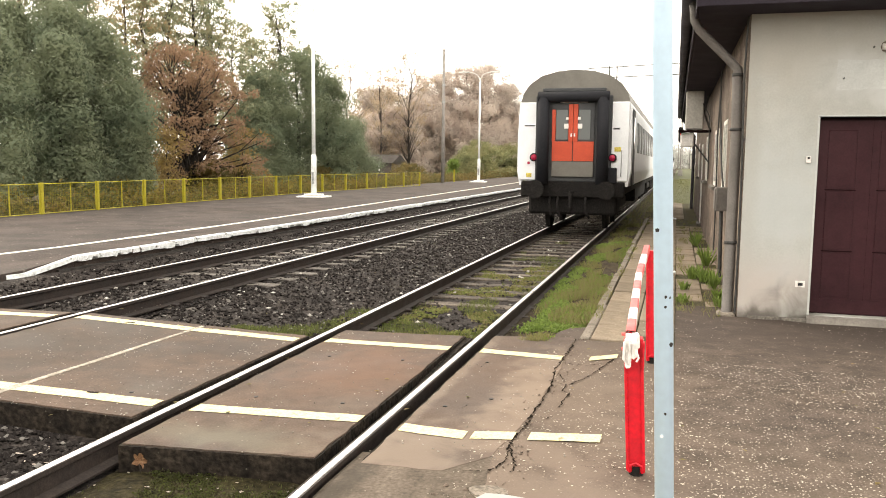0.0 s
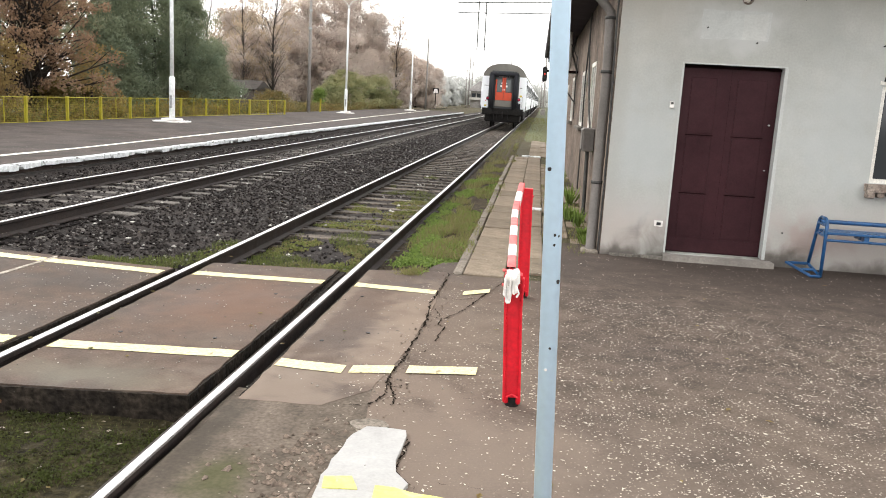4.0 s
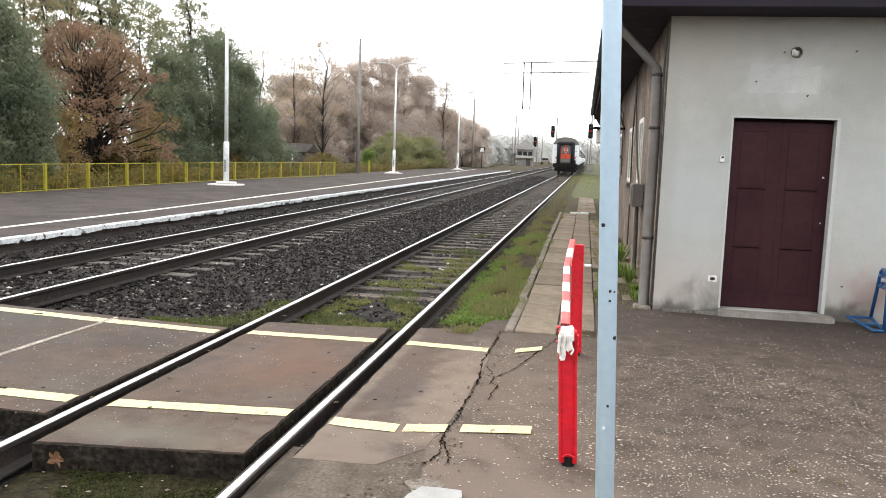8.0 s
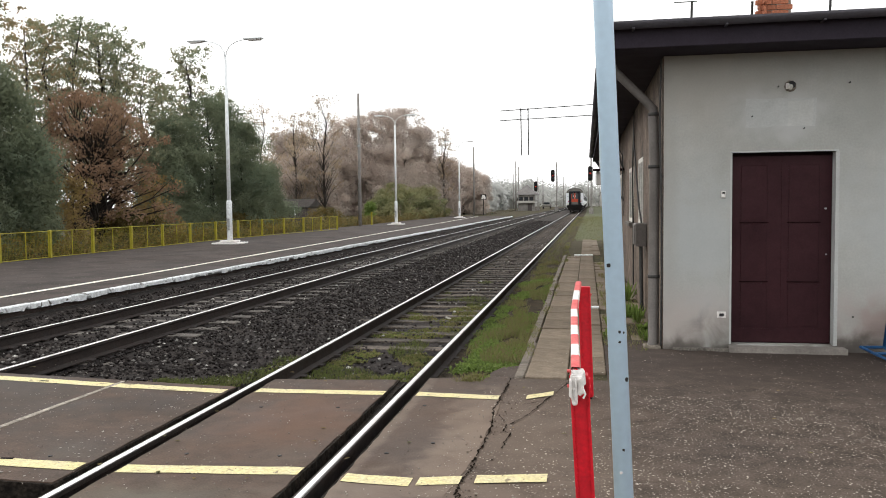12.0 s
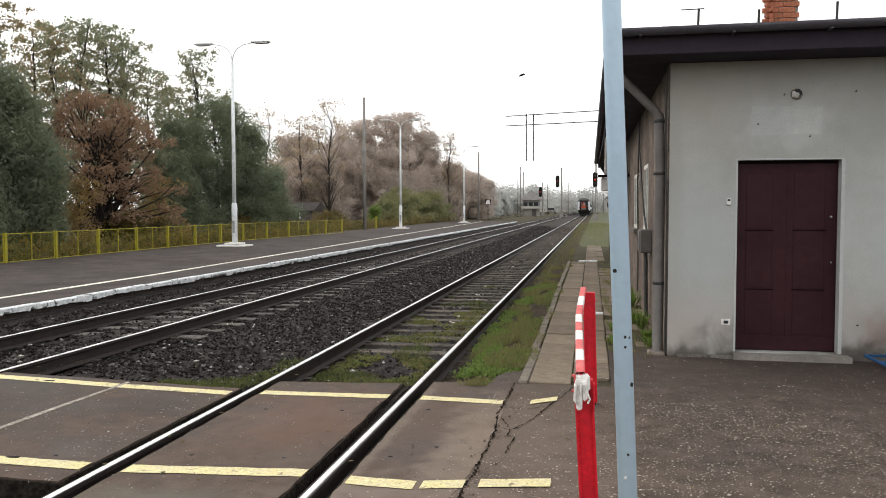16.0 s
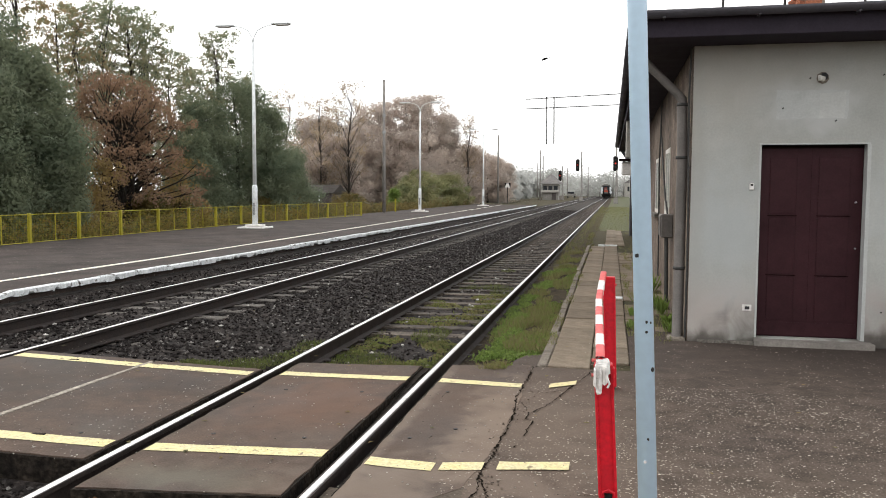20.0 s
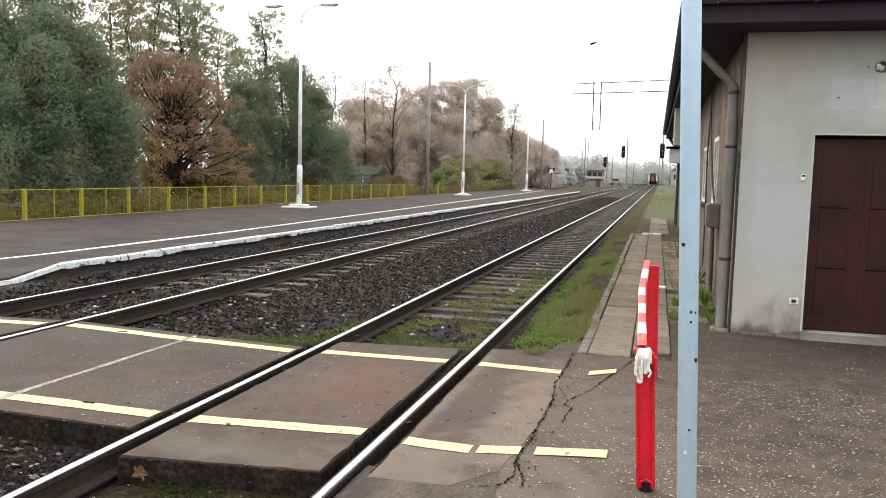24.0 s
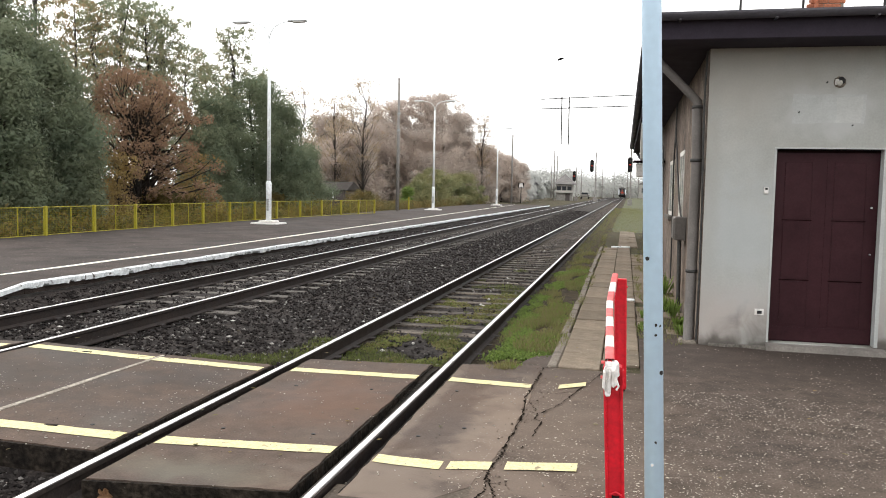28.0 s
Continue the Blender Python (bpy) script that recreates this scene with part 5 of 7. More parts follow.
def fence():
    f = thing("fence", "yellow steel fence with wire-mesh panels along the platform", "fence")
    post_mesh = link_mesh("post", block(-0.042, 0.042, -0.042, 0.042, -0.1, 0.86, 0.008), YELLOW_POST)
    fx = lambda y: -12.55 - 0.012 * (y - 20) if y < 34 else -12.72 + 0.09 * (y - 34)
    base = PLATFORM_Z - 0.06
    for k, y in enumerate(FENCE_Y):
        ob = new("post", post_mesh)
        ob.parent = f
        ob.matrix_basis = pose(fx(y), y, base)
        if k + 1 == len(FENCE_Y):
            break
        y1 = FENCE_Y[k + 1]
        a, b = Vector((fx(y), y + 0.05, base)), Vector((fx(y1), y1 - 0.05, base))
        fr = bmesh.new()
        for z in (0.10, 0.83):
            tube([a + Vector((0, 0, z)), b + Vector((0, 0, z))], 0.012, 6, fr)
        m = (a + b) / 2
        tube([m + Vector((0, 0, 0.10)), m + Vector((0, 0, 0.83))], 0.014, 6, fr)
        tube([a + Vector((0, 0.02, 0.10)), a + Vector((0, 0.02, 0.83))], 0.012, 6, fr)
        tube([b + Vector((0, -0.02, 0.10)), b + Vector((0, -0.02, 0.83))], 0.012, 6, fr)
        p = part("panel_frame", fr, YELLOW_POST, f)
        me = bmesh.new()
        n = 34
        for i in range(n):
            q = a.lerp(b, (i + 0.5) / n)
            tube([q + Vector((0, 0, 0.1)), q + Vector((0, 0, 0.83))], 0.0016, 3, me, False)
        for i in range(1, 13):
            z = Vector((0, 0, 0.1 + 0.73 * i / 13))
            tube([a + z, b + z], 0.0016, 3, me, False)
        part("wire_mesh", me, YELLOW_POST, p)
    return f


fence()
low = part("fence_post", block(-0.05, 0.05, -0.05, 0.05, -0.2, 0.9, 0.01), YELLOW_POST)
low.matrix_basis = pose(-12.4, 54.8, PLATFORM_Z)
tagged(low, "single yellow fence post by the platform", "post")


# ---- lamp posts ----
def lamp_post(x, y, first=None):
    m = pose(x, y, PLATFORM_Z + 0.015)
    if first:
        return copy_thing(first, m)
    l = thing("lamp_post", "pale painted platform lamp post with two curved arms", "lamp post", m, "lamp posts on the platform")
    part("base_plate", block(-0.52, 0.52, -0.5, 0.5, -0.05, 0.05, 0.02), WHITE_PAINT, l, "whitewashed concrete base")
    part("base_rim", block(-0.30, 0.30, -0.28, 0.28, 0.06, 0.13, 0.02), WHITE_PAINT, l)
    part("lower_shaft", tube([(0, 0, 0.13), (0, 0, 1.55), (0, 0, 1.62)], [0.105, 0.105, 0.078], 14), LAMP_PAINT, l, "", True)
    part("shaft", tube([(0, 0, 1.60), (0, 0, 4.2), (0, 0, 6.9)], [0.074, 0.066, 0.05], 14), LAMP_PAINT, l, "", True)
    part("inspection_door", block(-0.045, 0.045, -0.112, -0.09, 0.5, 0.95, 0.006), STEEL, l)
    for s in (-1, 1):
        a = part("arm", tube([(0, 0, 6.85), (s * 0.04, 0, 7.1), (s * 0.18, 0, 7.34), (s * 0.45, 0, 7.48), (s * 0.8, 0, 7.54)], [0.024, 0.022, 0.020, 0.018, 0.017], 8), LAMP_PAINT, l, "curved arm", True)
        bm = block(s * 1.12 - 0.36, s * 1.12 + 0.36, -0.12, 0.12, 7.525, 7.585, 0.02)
        part("lantern", bm, LAMP_PAINT, a, "flat street lantern")
        part("lens", block(s * 1.16 - 0.24, s * 1.16 + 0.24, -0.10, 0.10, 7.49, 7.52, 0.01), WHITE_PAINT, a)
    return l


lamp = lamp_post(-10.85, 28.9)
for x, y in ((-10.85, 55.6), (-10.3, 80.2)):
    lamp_post(x, y, lamp)


# ---- trees ----
def crown_mesh(name, centres, per, spread, size, material, rnd, droop=0.0, squash=0.8, shell=0.3):
    """Many small leaves round the given centres (x, y, z, radius), joined in one mesh; shell: how far the leaves face outwards."""
    gen = np.random.RandomState(rnd.randrange(1 << 30))
    c = np.array(centres)
    n = len(c) * per
    unit = lambda v: v / np.maximum(np.linalg.norm(v, axis=1, keepdims=True), 1e-6)
    base = np.repeat(c[:, :3], per, axis=0)
    rad = np.repeat(c[:, 3], per)[:, None]
    out = unit(gen.normal(size=(n, 3)))
    off = out * gen.uniform(0.15, 1.0, (n, 1)) ** 0.6
    off[:, 2] *= squash
    p = base + off * rad * spread
    p[:, 2] -= droop * rad[:, 0] * gen.uniform(0, 1, n)
    face = unit(shell * out + (1 - shell) * unit(gen.normal(size=(n, 3))))
    a = unit(np.cross(face, gen.normal(size=(n, 3))))
    b = np.cross(face, a)
    s = size * gen.uniform(0.55, 1.35, (n, 1))
    verts = np.stack([p - a * s, p - b * s * 0.55, p + a * s, p + b * s * 0.55], 1).reshape(-1, 3)
    me = bpy.data.meshes.new(name)
    me.from_pydata(verts.tolist(), [], [(4 * i, 4 * i + 1, 4 * i + 2, 4 * i + 3) for i in range(n)])
    me.materials.append(material)
    return me


TREES = {
    # leaves, trunk width, lowest leaves, clumps, leaves a clump, clump radius, leaf length, flatness, facing, label
    "dark": (LEAF_DARK, 0.020, 0.09, 112, 330, (0.35, 0.75), 0.050, 0.8, 0.85, "dense dark green tree behind the fence"),
    "darkround": (LEAF_DARK, 0.020, 0.03, 130, 330, (0.40, 0.95), 0.058, 0.8, 0.85, "broad dense dark green tree behind the fence"),
    "robinia": (LEAF_GREEN, 0.012, 0.30, 235, 26, (0.14, 0.38), 0.076, 0.62, 0.35, "tall slender tree with airy dull green foliage"),
    "turning": (LEAF_TURNING, 0.012, 0.25, 190, 25, (0.14, 0.38), 0.074, 0.62, 0.35, "tall airy tree with leaves turning brown"),
    "oak": (LEAF_BROWN, 0.052, 0.17, 250, 80, (0.22, 0.55), 0.058, 0.72, 0.40, "spreading oak with russet autumn leaves and dark limbs"),
    "ochre": (LEAF_OCHRE, 0.020, 0.05, 40, 190, (0.25, 0.50), 0.050, 0.7, 0.5, "low ochre autumn shrub at the fence"),
    "gold": (LEAF_GOLD, 0.020, 0.08, 46, 70, (0.25, 0.50), 0.056, 0.7, 0.4, "airy golden-brown autumn shrub beside the oak"),
    "thin": (LEAF_THIN, 0.011, 0.22, 90, 30, (0.25, 0.65), 0.080, 0.7, 0.3, "half-bare tree with thin brown foliage"),
    "tan": (LEAF_TAN, 0.020, 0.05, 150, 210, (0.5, 1.3), 0.105, 0.8, 0.75, "broad brown autumn tree in the distance, haze in its pale leaves"),
    "bush": (LEAF_BUSH, 0.018, 0.02, 60, 260, (0.35, 0.8), 0.075, 0.8, 0.7, "rounded green bush beyond the fence"),
    "bushlime": (LEAF_LIME, 0.018, 0.02, 24, 110, (0.2, 0.4), 0.07, 0.8, 0.5, "fresh yellow-green bush by the fence"),
}


def tree(kind, x, y, h, r, seed):
    rnd = random.Random(seed)
    mat, tr, lowest, clumps, per, cr, leaf, flat, shell, label = TREES[kind]
    name = "bush" if kind in ("ochre", "gold", "bush", "bushlime") else "tree"
    t = thing(name, label, name, pose(x, y, 0.05), "trees along the platform" if name == "tree" else "bushes at the fence")
    wood = bmesh.new()
    bend = [(rnd.uniform(-0.03, 0.03) * h, rnd.uniform(-0.03, 0.03) * h) for _ in range(6)]
    top = 0.55 if kind == "oak" else 0.95
    if kind == "oak":
        bend = [(0.0, 0.0), (-0.02 * h, 0.0), (-0.04 * h, 0.01 * h), (-0.04 * h, 0.0), (-0.02 * h, 0.0), (0.0, 0.0)]
    stem = [(bend[k][0] * k / 5, bend[k][1] * k / 5, h * top * k / 5 - (0.15 if k == 0 else 0)) for k in range(6)]
    tube(stem, [h * tr * (1.25 if k == 0 else 1 - 0.17 * k) for k in range(6)], 8, wood)
    centres = []
    for k in range(clumps):
        f = rnd.random()
        zf = lowest + (0.97 - lowest) * f
        prof = {"dark": (1 - f) ** 0.5 * min(1, 0.65 + 2.0 * f), "oak": math.sin(math.pi * (0.36 + 0.55 * f)) ** 0.7, "tan": math.sin(math.pi * (0.30 + 0.62 * f)) ** 0.5,
                "robinia": 0.35 + 0.65 * math.sin(math.pi * (0.3 + 0.62 * f)), "turning": 0.35 + 0.65 * math.sin(math.pi * (0.3 + 0.62 * f)),
                "thin": 0.35 + 0.65 * math.sin(math.pi * (0.12 + 0.8 * f))}.get(kind, math.sin(math.pi * (0.30 + 0.64 * f)) ** 0.6)
        a, q = rnd.uniform(0, 2 * math.pi), rnd.random() ** 0.5
        lump = 0.85 + (0.9 if kind in ("robinia", "turning", "oak") else 0.6) * noise.noise((math.cos(a) * 1.7 + seed, math.sin(a) * 1.7, zf * 3))
        rr = r * prof * q * lump
        c = Vector((rr * math.cos(a), rr * math.sin(a), h * zf))
        size = min(rnd.uniform(*cr), 0.75 * r)
        centres.append((*c, size))
        if kind == "thin" or (kind == "oak" and k % 2) or (kind in ("robinia", "turning") and k % 4 == 0) or k % 6 == 0:
            zs = min(max(0.12, zf - rnd.uniform(0.10, 0.45 if kind == "oak" else 0.26)) * h, h * top * 0.97)
            g = zs / (h * top) * 5
            i = min(4, int(g))
            s0 = Vector(stem[i]).lerp(Vector(stem[i + 1]), g - i)
            mid = s0.lerp(c, 0.5) + Vector((rnd.uniform(-0.1, 0.1), rnd.uniform(-0.1, 0.1), rnd.uniform(-0.02, 0.06))) * r
            w = h * tr * (0.27 if kind == "oak" else 0.26) * (1.1 - zf * 0.6)
            tube([s0, mid, c], [w, w * 0.5, w * 0.14], 5, wood, False)
            for _ in range(2 if kind == "thin" else 1 if kind == "oak" else 0):
                e = c + Vector((rnd.uniform(-1, 1), rnd.uniform(-1, 1), rnd.uniform(-0.3, 0.9))) * size * 1.3
                tube([mid.lerp(c, 0.4), e], [w * 0.3, w * 0.1], 4, wood, False)
    part("trunk", wood, BARK, t, "dark trunk and limbs", True)
    ob = new("crown", crown_mesh("crown", centres, per, 1.15, leaf, mat, rnd, 0.3 if kind in ("robinia", "turning") else 0.1, flat, shell))
    ob.parent = t
    return t


# kind, place, height and reach of the crown
NEAR_TREES = [
    ("dark", -16.9, 19.6, 5.4, 2.0), ("dark", -16.4, 22.0, 5.5, 1.8), ("dark", -16.8, 24.3, 6.3, 2.3), ("dark", -19.3, 25.2, 8.4, 2.9), ("dark", -17.6, 23.6, 6.9, 2.2), ("dark", -15.9, 24.5, 4.3, 1.0), ("dark", -19.4, 18.0, 6.2, 2.2), ("dark", -19.2, 23.0, 7.0, 2.2),
    ("turning", -22.4, 27.0, 10.9, 2.6), ("turning", -20.8, 28.6, 11.2, 2.3), ("turning", -21.5, 32.2, 10.0, 2.2), ("turning", -23.0, 24.0, 9.8, 2.6),
    ("robinia", -21.6, 35.6, 10.9, 2.7), ("robinia", -21.1, 36.9, 10.9, 2.4), ("robinia", -21.9, 34.0, 10.4, 2.2),  ("robinia", -21.0, 38.0, 10.7, 2.4), ("robinia", -20.9, 40.3, 9.2, 2.0), ("oak", -17.5, 30.7, 6.4, 3.2),
    ("gold", -16.4, 33.2, 3.1, 1.9), ("gold", -16.2, 27.3, 2.8, 1.1), ("ochre", -17.4, 33.6, 1.6, 1.6), ("ochre", -16.0, 30.2, 1.4, 0.8),
]
MIDDLE_TREES = [
    ("robinia", -21.2, 46.0, 11.6, 2.2), ("robinia", -21.6, 43.6, 8.8, 2.0), ("robinia", -20.4, 48.5, 9.0, 1.6), ("darkround", -19.4, 45.0, 8.1, 2.9), ("darkround", -20.0, 42.0, 6.4, 2.1), ("darkround", -18.4, 47.0, 6.7, 2.2),
    ("darkround", -19.7, 40.0, 4.5, 1.9), ("darkround", -18.6, 50.5, 4.3, 1.8), ("thin", -22.5, 60.0, 9.8, 2.3), ("ochre", -16.8, 58.0, 1.4, 1.7), ("ochre", -18.0, 50.0, 1.4, 1.3),
    ("ochre", -17.7, 45.0, 1.2, 1.0), ("bushlime", -15.1, 64.0, 1.9, 0.7),
]
FAR_TREES = [
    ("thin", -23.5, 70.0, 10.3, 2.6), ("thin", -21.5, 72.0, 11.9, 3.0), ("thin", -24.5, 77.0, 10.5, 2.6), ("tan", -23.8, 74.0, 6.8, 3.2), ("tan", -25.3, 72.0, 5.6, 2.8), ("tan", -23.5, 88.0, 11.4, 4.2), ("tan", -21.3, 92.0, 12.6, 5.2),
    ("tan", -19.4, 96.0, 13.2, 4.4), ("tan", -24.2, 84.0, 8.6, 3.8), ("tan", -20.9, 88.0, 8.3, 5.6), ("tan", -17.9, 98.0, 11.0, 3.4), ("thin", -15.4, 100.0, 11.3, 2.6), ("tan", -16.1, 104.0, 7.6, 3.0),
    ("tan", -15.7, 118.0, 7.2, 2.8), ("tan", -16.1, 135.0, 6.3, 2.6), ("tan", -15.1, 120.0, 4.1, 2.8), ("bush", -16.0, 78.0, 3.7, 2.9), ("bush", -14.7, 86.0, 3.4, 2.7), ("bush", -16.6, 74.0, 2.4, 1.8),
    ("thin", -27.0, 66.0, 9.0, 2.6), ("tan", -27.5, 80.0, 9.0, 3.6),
]
for i, row in enumerate(NEAR_TREES + MIDDLE_TREES + FAR_TREES):
    tree(*row, 100 + i)

# undergrowth along the fence
rg = random.Random(31)
leafc = [(-13.2 - abs(rg.gauss(0, 0.9)), rg.uniform(14, 62), 0.1 + rg.uniform(0.0, 0.5), rg.uniform(0.25, 0.55)) for _ in range(420)]
ob = new("undergrowth", crown_mesh("undergrowth", leafc, 46, 1.0, 0.06, LEAF_OCHRE, rg, 0, 0.9))
tagged(ob, "ochre and olive weeds behind the fence", "undergrowth", "", "stuff")
leafc = [(-13.4 - abs(rg.gauss(0, 1.6)), rg.uniform(14, 95), 0.1 + rg.uniform(0.0, 0.6), rg.uniform(0.3, 0.7)) for _ in range(380)]
ob = new("undergrowth", crown_mesh("undergrowth", leafc, 40, 1.0, 0.07, LEAF_OCHRE, rg, 0, 0.9))
tagged(ob, "dull brown thicket behind the fence", "undergrowth", "", "stuff")


# ---- things in the distance ----
def mast(x, y, h, label, r=0.14, arm=0.0, mat=None):
    m = thing("catenary_mast", label, "mast", pose(x, y, -0.1))
    part("shaft", tube([(0, 0, 0), (0, 0, h)], [r, r * 0.6], 10), mat or MAST, m, "", True)
    part("footing", block(-0.3, 0.3, -0.3, 0.3, -0.2, 0.25, 0.03), CONCRETE, m)
    for z in (h * 0.62, h * 0.74):
        part("band", tube([(0, 0, z), (0, 0, z + 0.12)], r * 1.02, 10), STEEL, m)
    if arm:
        part("arm", tube([(0, 0, h * 0.93), (arm, 0, h * 0.95)], 0.035, 6), STEEL, m)
    return m


mast(-12.3, 51.6, 9.0, "grey concrete catenary mast with steel bands", 0.12)
mast(-12.2, 104, 9.0, "grey concrete catenary mast beyond the platform")
for x, y, h in ((-12.0, 162, 10.0), (-13.5, 186, 10.0), (-16.5, 205, 9.0), (-9.6, 214, 8.0), (1.9, 268, 9.0), (-7.0, 300, 11.0), (6.0, 330, 12.0), (-3.5, 340, 11.0)):
    mast(x, y, h, "slender catenary mast far along the line", 0.16)


def signal(x, y, h, head_z, side, lit, label):
    s = thing("railway_signal", label, "signal", pose(x, y, -0.1))
    part("mast", tube([(0, 0, 0), (0, 0, h)], 0.10, 8), MAST, s)
    hd = part("signal_head", block(side - 0.36, side + 0.36, -0.16, 0.16, head_z - 1.15, head_z + 1.15, 0.2), UNDERFRAME, s, "black signal head")
    for k, z in enumerate((0.55, 0.0, -0.55)):
        part("lamp_lens", tube([(side, -0.165, head_z + z), (side, -0.20, head_z + z)], 0.15, 12), SIGNAL_RED if k == lit else GLASS, hd, "glowing red lens" if k == lit else "")
        part("hood", tube([(side, -0.165, head_z + z + 0.05), (side, -0.42, head_z + z + 0.10)], [0.19, 0.17], 10, None, False), UNDERFRAME, hd)
    part("ladder", tube([(0.3, 0.15, 0.0), (0.15, 0.12, head_z)], 0.03, 5), MAST, s)
    part("cabinet", block(-0.35, 0.35, -0.25, 0.25, 0.0, 0.9, 0.03), MAST, s)


signal(2.62, 128, 9.6, 6.2, -0.12, 1, "railway signal with a dark head on a slim mast")
signal(-3.9, 160, 9.6, 7.0, -0.75, 1, "railway signal showing red beside the tracks")
signal(-8.9, 182, 7.5, 5.4, -0.5, 1, "smaller railway signal showing red by the signal box")


def signal_box():
    b = thing("signal_box", "small pale signal box house with a pyramid roof", "building", pose(-10.9, 176, -0.1))
    part("wall", block(-1.7, 1.7, -1.9, 2.0, 0, 3.5), MAST, b, "grey plastered walls")
    bm = bmesh.new()
    v = [bm.verts.new(p) for p in ((-2.5, -2.5, 3.55), (2.5, -2.5, 3.55), (2.5, 2.5, 3.55), (-2.5, 2.5, 3.55), (0, 0, 5.8))]
    for f in ((0, 1, 4), (1, 2, 4), (2, 3, 4), (3, 0, 4), (3, 2, 1, 0)):
        bm.faces.new([v[i] for i in f])
    part("roof", bm, HAZE_ROOF, b)
    for x in (-1.1, 0.0, 1.1):
        part("window", block(x - 0.42, x + 0.42, -1.94, -1.89, 2.2, 3.1), GLASS, b)
    part("balcony", block(-1.9, 1.9, -2.5, -1.9, 1.75, 2.25), HOUSE_PALE, b)
    part("door", block(0.3, 1.2, -1.94, -1.89, 0.0, 1.6), ROOF_DARK, b)


signal_box()


def far_house(x, y, w, d, h, top, seed):
    b = thing("house", "pale gabled house far down the line", "house", pose(x, y, -0.1))
    part("wall", block(-w / 2, w / 2, -d / 2, d / 2, 0, h), HOUSE_PALE, b)
    bm = bmesh.new()
    v = [bm.verts.new(p) for p in ((-w / 2 - 0.4, -d / 2 - 0.4, h), (w / 2 + 0.4, -d / 2 - 0.4, h), (w / 2 + 0.4, d / 2 + 0.4, h), (-w / 2 - 0.4, d / 2 + 0.4, h), (0, -d / 2 - 0.4, top), (0, d / 2 + 0.4, top))]
    for f in ((0, 1, 4), (1, 2, 5, 4), (2, 3, 5), (3, 0, 4, 5), (3, 2, 1, 0)):
        bm.faces.new([v[i] for i in f])
    part("roof", bm, HAZE_ROOF, b)
    for i in range(3):
        part("window", block(-w / 2 + w * (i + 0.3) / 3, -w / 2 + w * (i + 0.7) / 3, -d / 2 - 0.03, -d / 2, h * 0.4, h * 0.75), GLASS, b)


for k, (x, y, w, d, h, top) in enumerate(((11.0, 340, 9, 12, 5.5, 9.0), (13, 260, 12, 10, 6, 9), (-34, 320, 12, 10, 5, 8))):
    far_house(x, y, w, d, h, top, k)


def shed():
    s = thing("shed", "weathered low shed among the trees behind the fence", "shed", pose(-22.0, 66.0, 0.0))
    part("wall", block(-1.5, 1.5, -1.6, 1.6, 0, 1.6), ROOF_DARK, s)
    for x in (-1.3, 0.4):
        part("pale_board", block(x, x + 0.12, -1.64, -1.60, 0.9, 1.5), LAMP_PAINT, s, "pale bluish board")
    bm = bmesh.new()
    v = [bm.verts.new(p) for p in ((-1.75, -1.9, 1.55), (1.75, -1.9, 1.55), (1.75, 1.9, 1.55), (-1.75, 1.9, 1.55), (-1.75, 0, 2.25), (1.75, 0, 2.25))]
    for f in ((0, 1, 5, 4), (2, 3, 4, 5), (1, 2, 5), (3, 0, 4), (3, 2, 1, 0)):
        bm.faces.new([v[i] for i in f])
    part("roof", bm, BARK, s)


shed()


def sign_post(x, y, h, label, tri):
    s = thing("sign_post", label, "sign", pose(x, y, 0))
    part("post", tube([(0, 0, 0), (0, 0, h)], 0.06, 8), UNDERFRAME, s)
    if tri:
        bm = bmesh.new()
        a = [bm.verts.new((p, -0.05, q)) for p, q in ((-0.36, h - 0.1), (0.36, h - 0.1), (0.18, h + 0.5), (-0.18, h + 0.5))]
        c = [bm.verts.new((p, 0.05, q)) for p, q in ((-0.36, h - 0.1), (0.36, h - 0.1), (0.18, h + 0.5), (-0.18, h + 0.5))]
        bm.faces.new(a)
        bm.faces.new(c[::-1])
        for k in range(4):
            bm.faces.new((a[k], c[k], c[(k + 1) % 4], a[(k + 1) % 4]))
        bmesh.ops.recalc_face_normals(bm, faces=bm.faces[:])
        part("board", bm, WHITE_PAINT, s, "white board")
        part("board_back", block(-0.42, 0.42, 0.06, 0.10, h - 0.15, h + 0.58, 0.02), UNDERFRAME, s)
    else:
        part("board", block(-0.9, 0.9, -0.04, 0.04, h - 0.5, h + 0.1, 0.01), HOUSE_PALE, s)


sign_post(-12.4, 115, 2.4, "white lineside board on a dark post", True)
sign_post(-19.5, 200, 4.2, "name board on a post beyond the platform", False)


def wagon():
    w = thing("rail_vehicle", "small dark maintenance vehicle on a far siding", "rail vehicle", pose(-8.6, 215, 0.1))
    part("body", block(-1.1, 1.1, -2, 2, 0.6, 1.2, 0.1), MAST, w)
    part("cab", block(-0.8, 0.8, -2, 0, 1.2, 1.7, 0.1), GLASS, w)
    for x in (-0.9, 0.9):
        for y in (-1.3, 1.3):
            part("wheel", tube([(x - 0.08, y, 0.45), (x + 0.08, y, 0.45)], 0.4, 12), UNDERFRAME, w)


wagon()

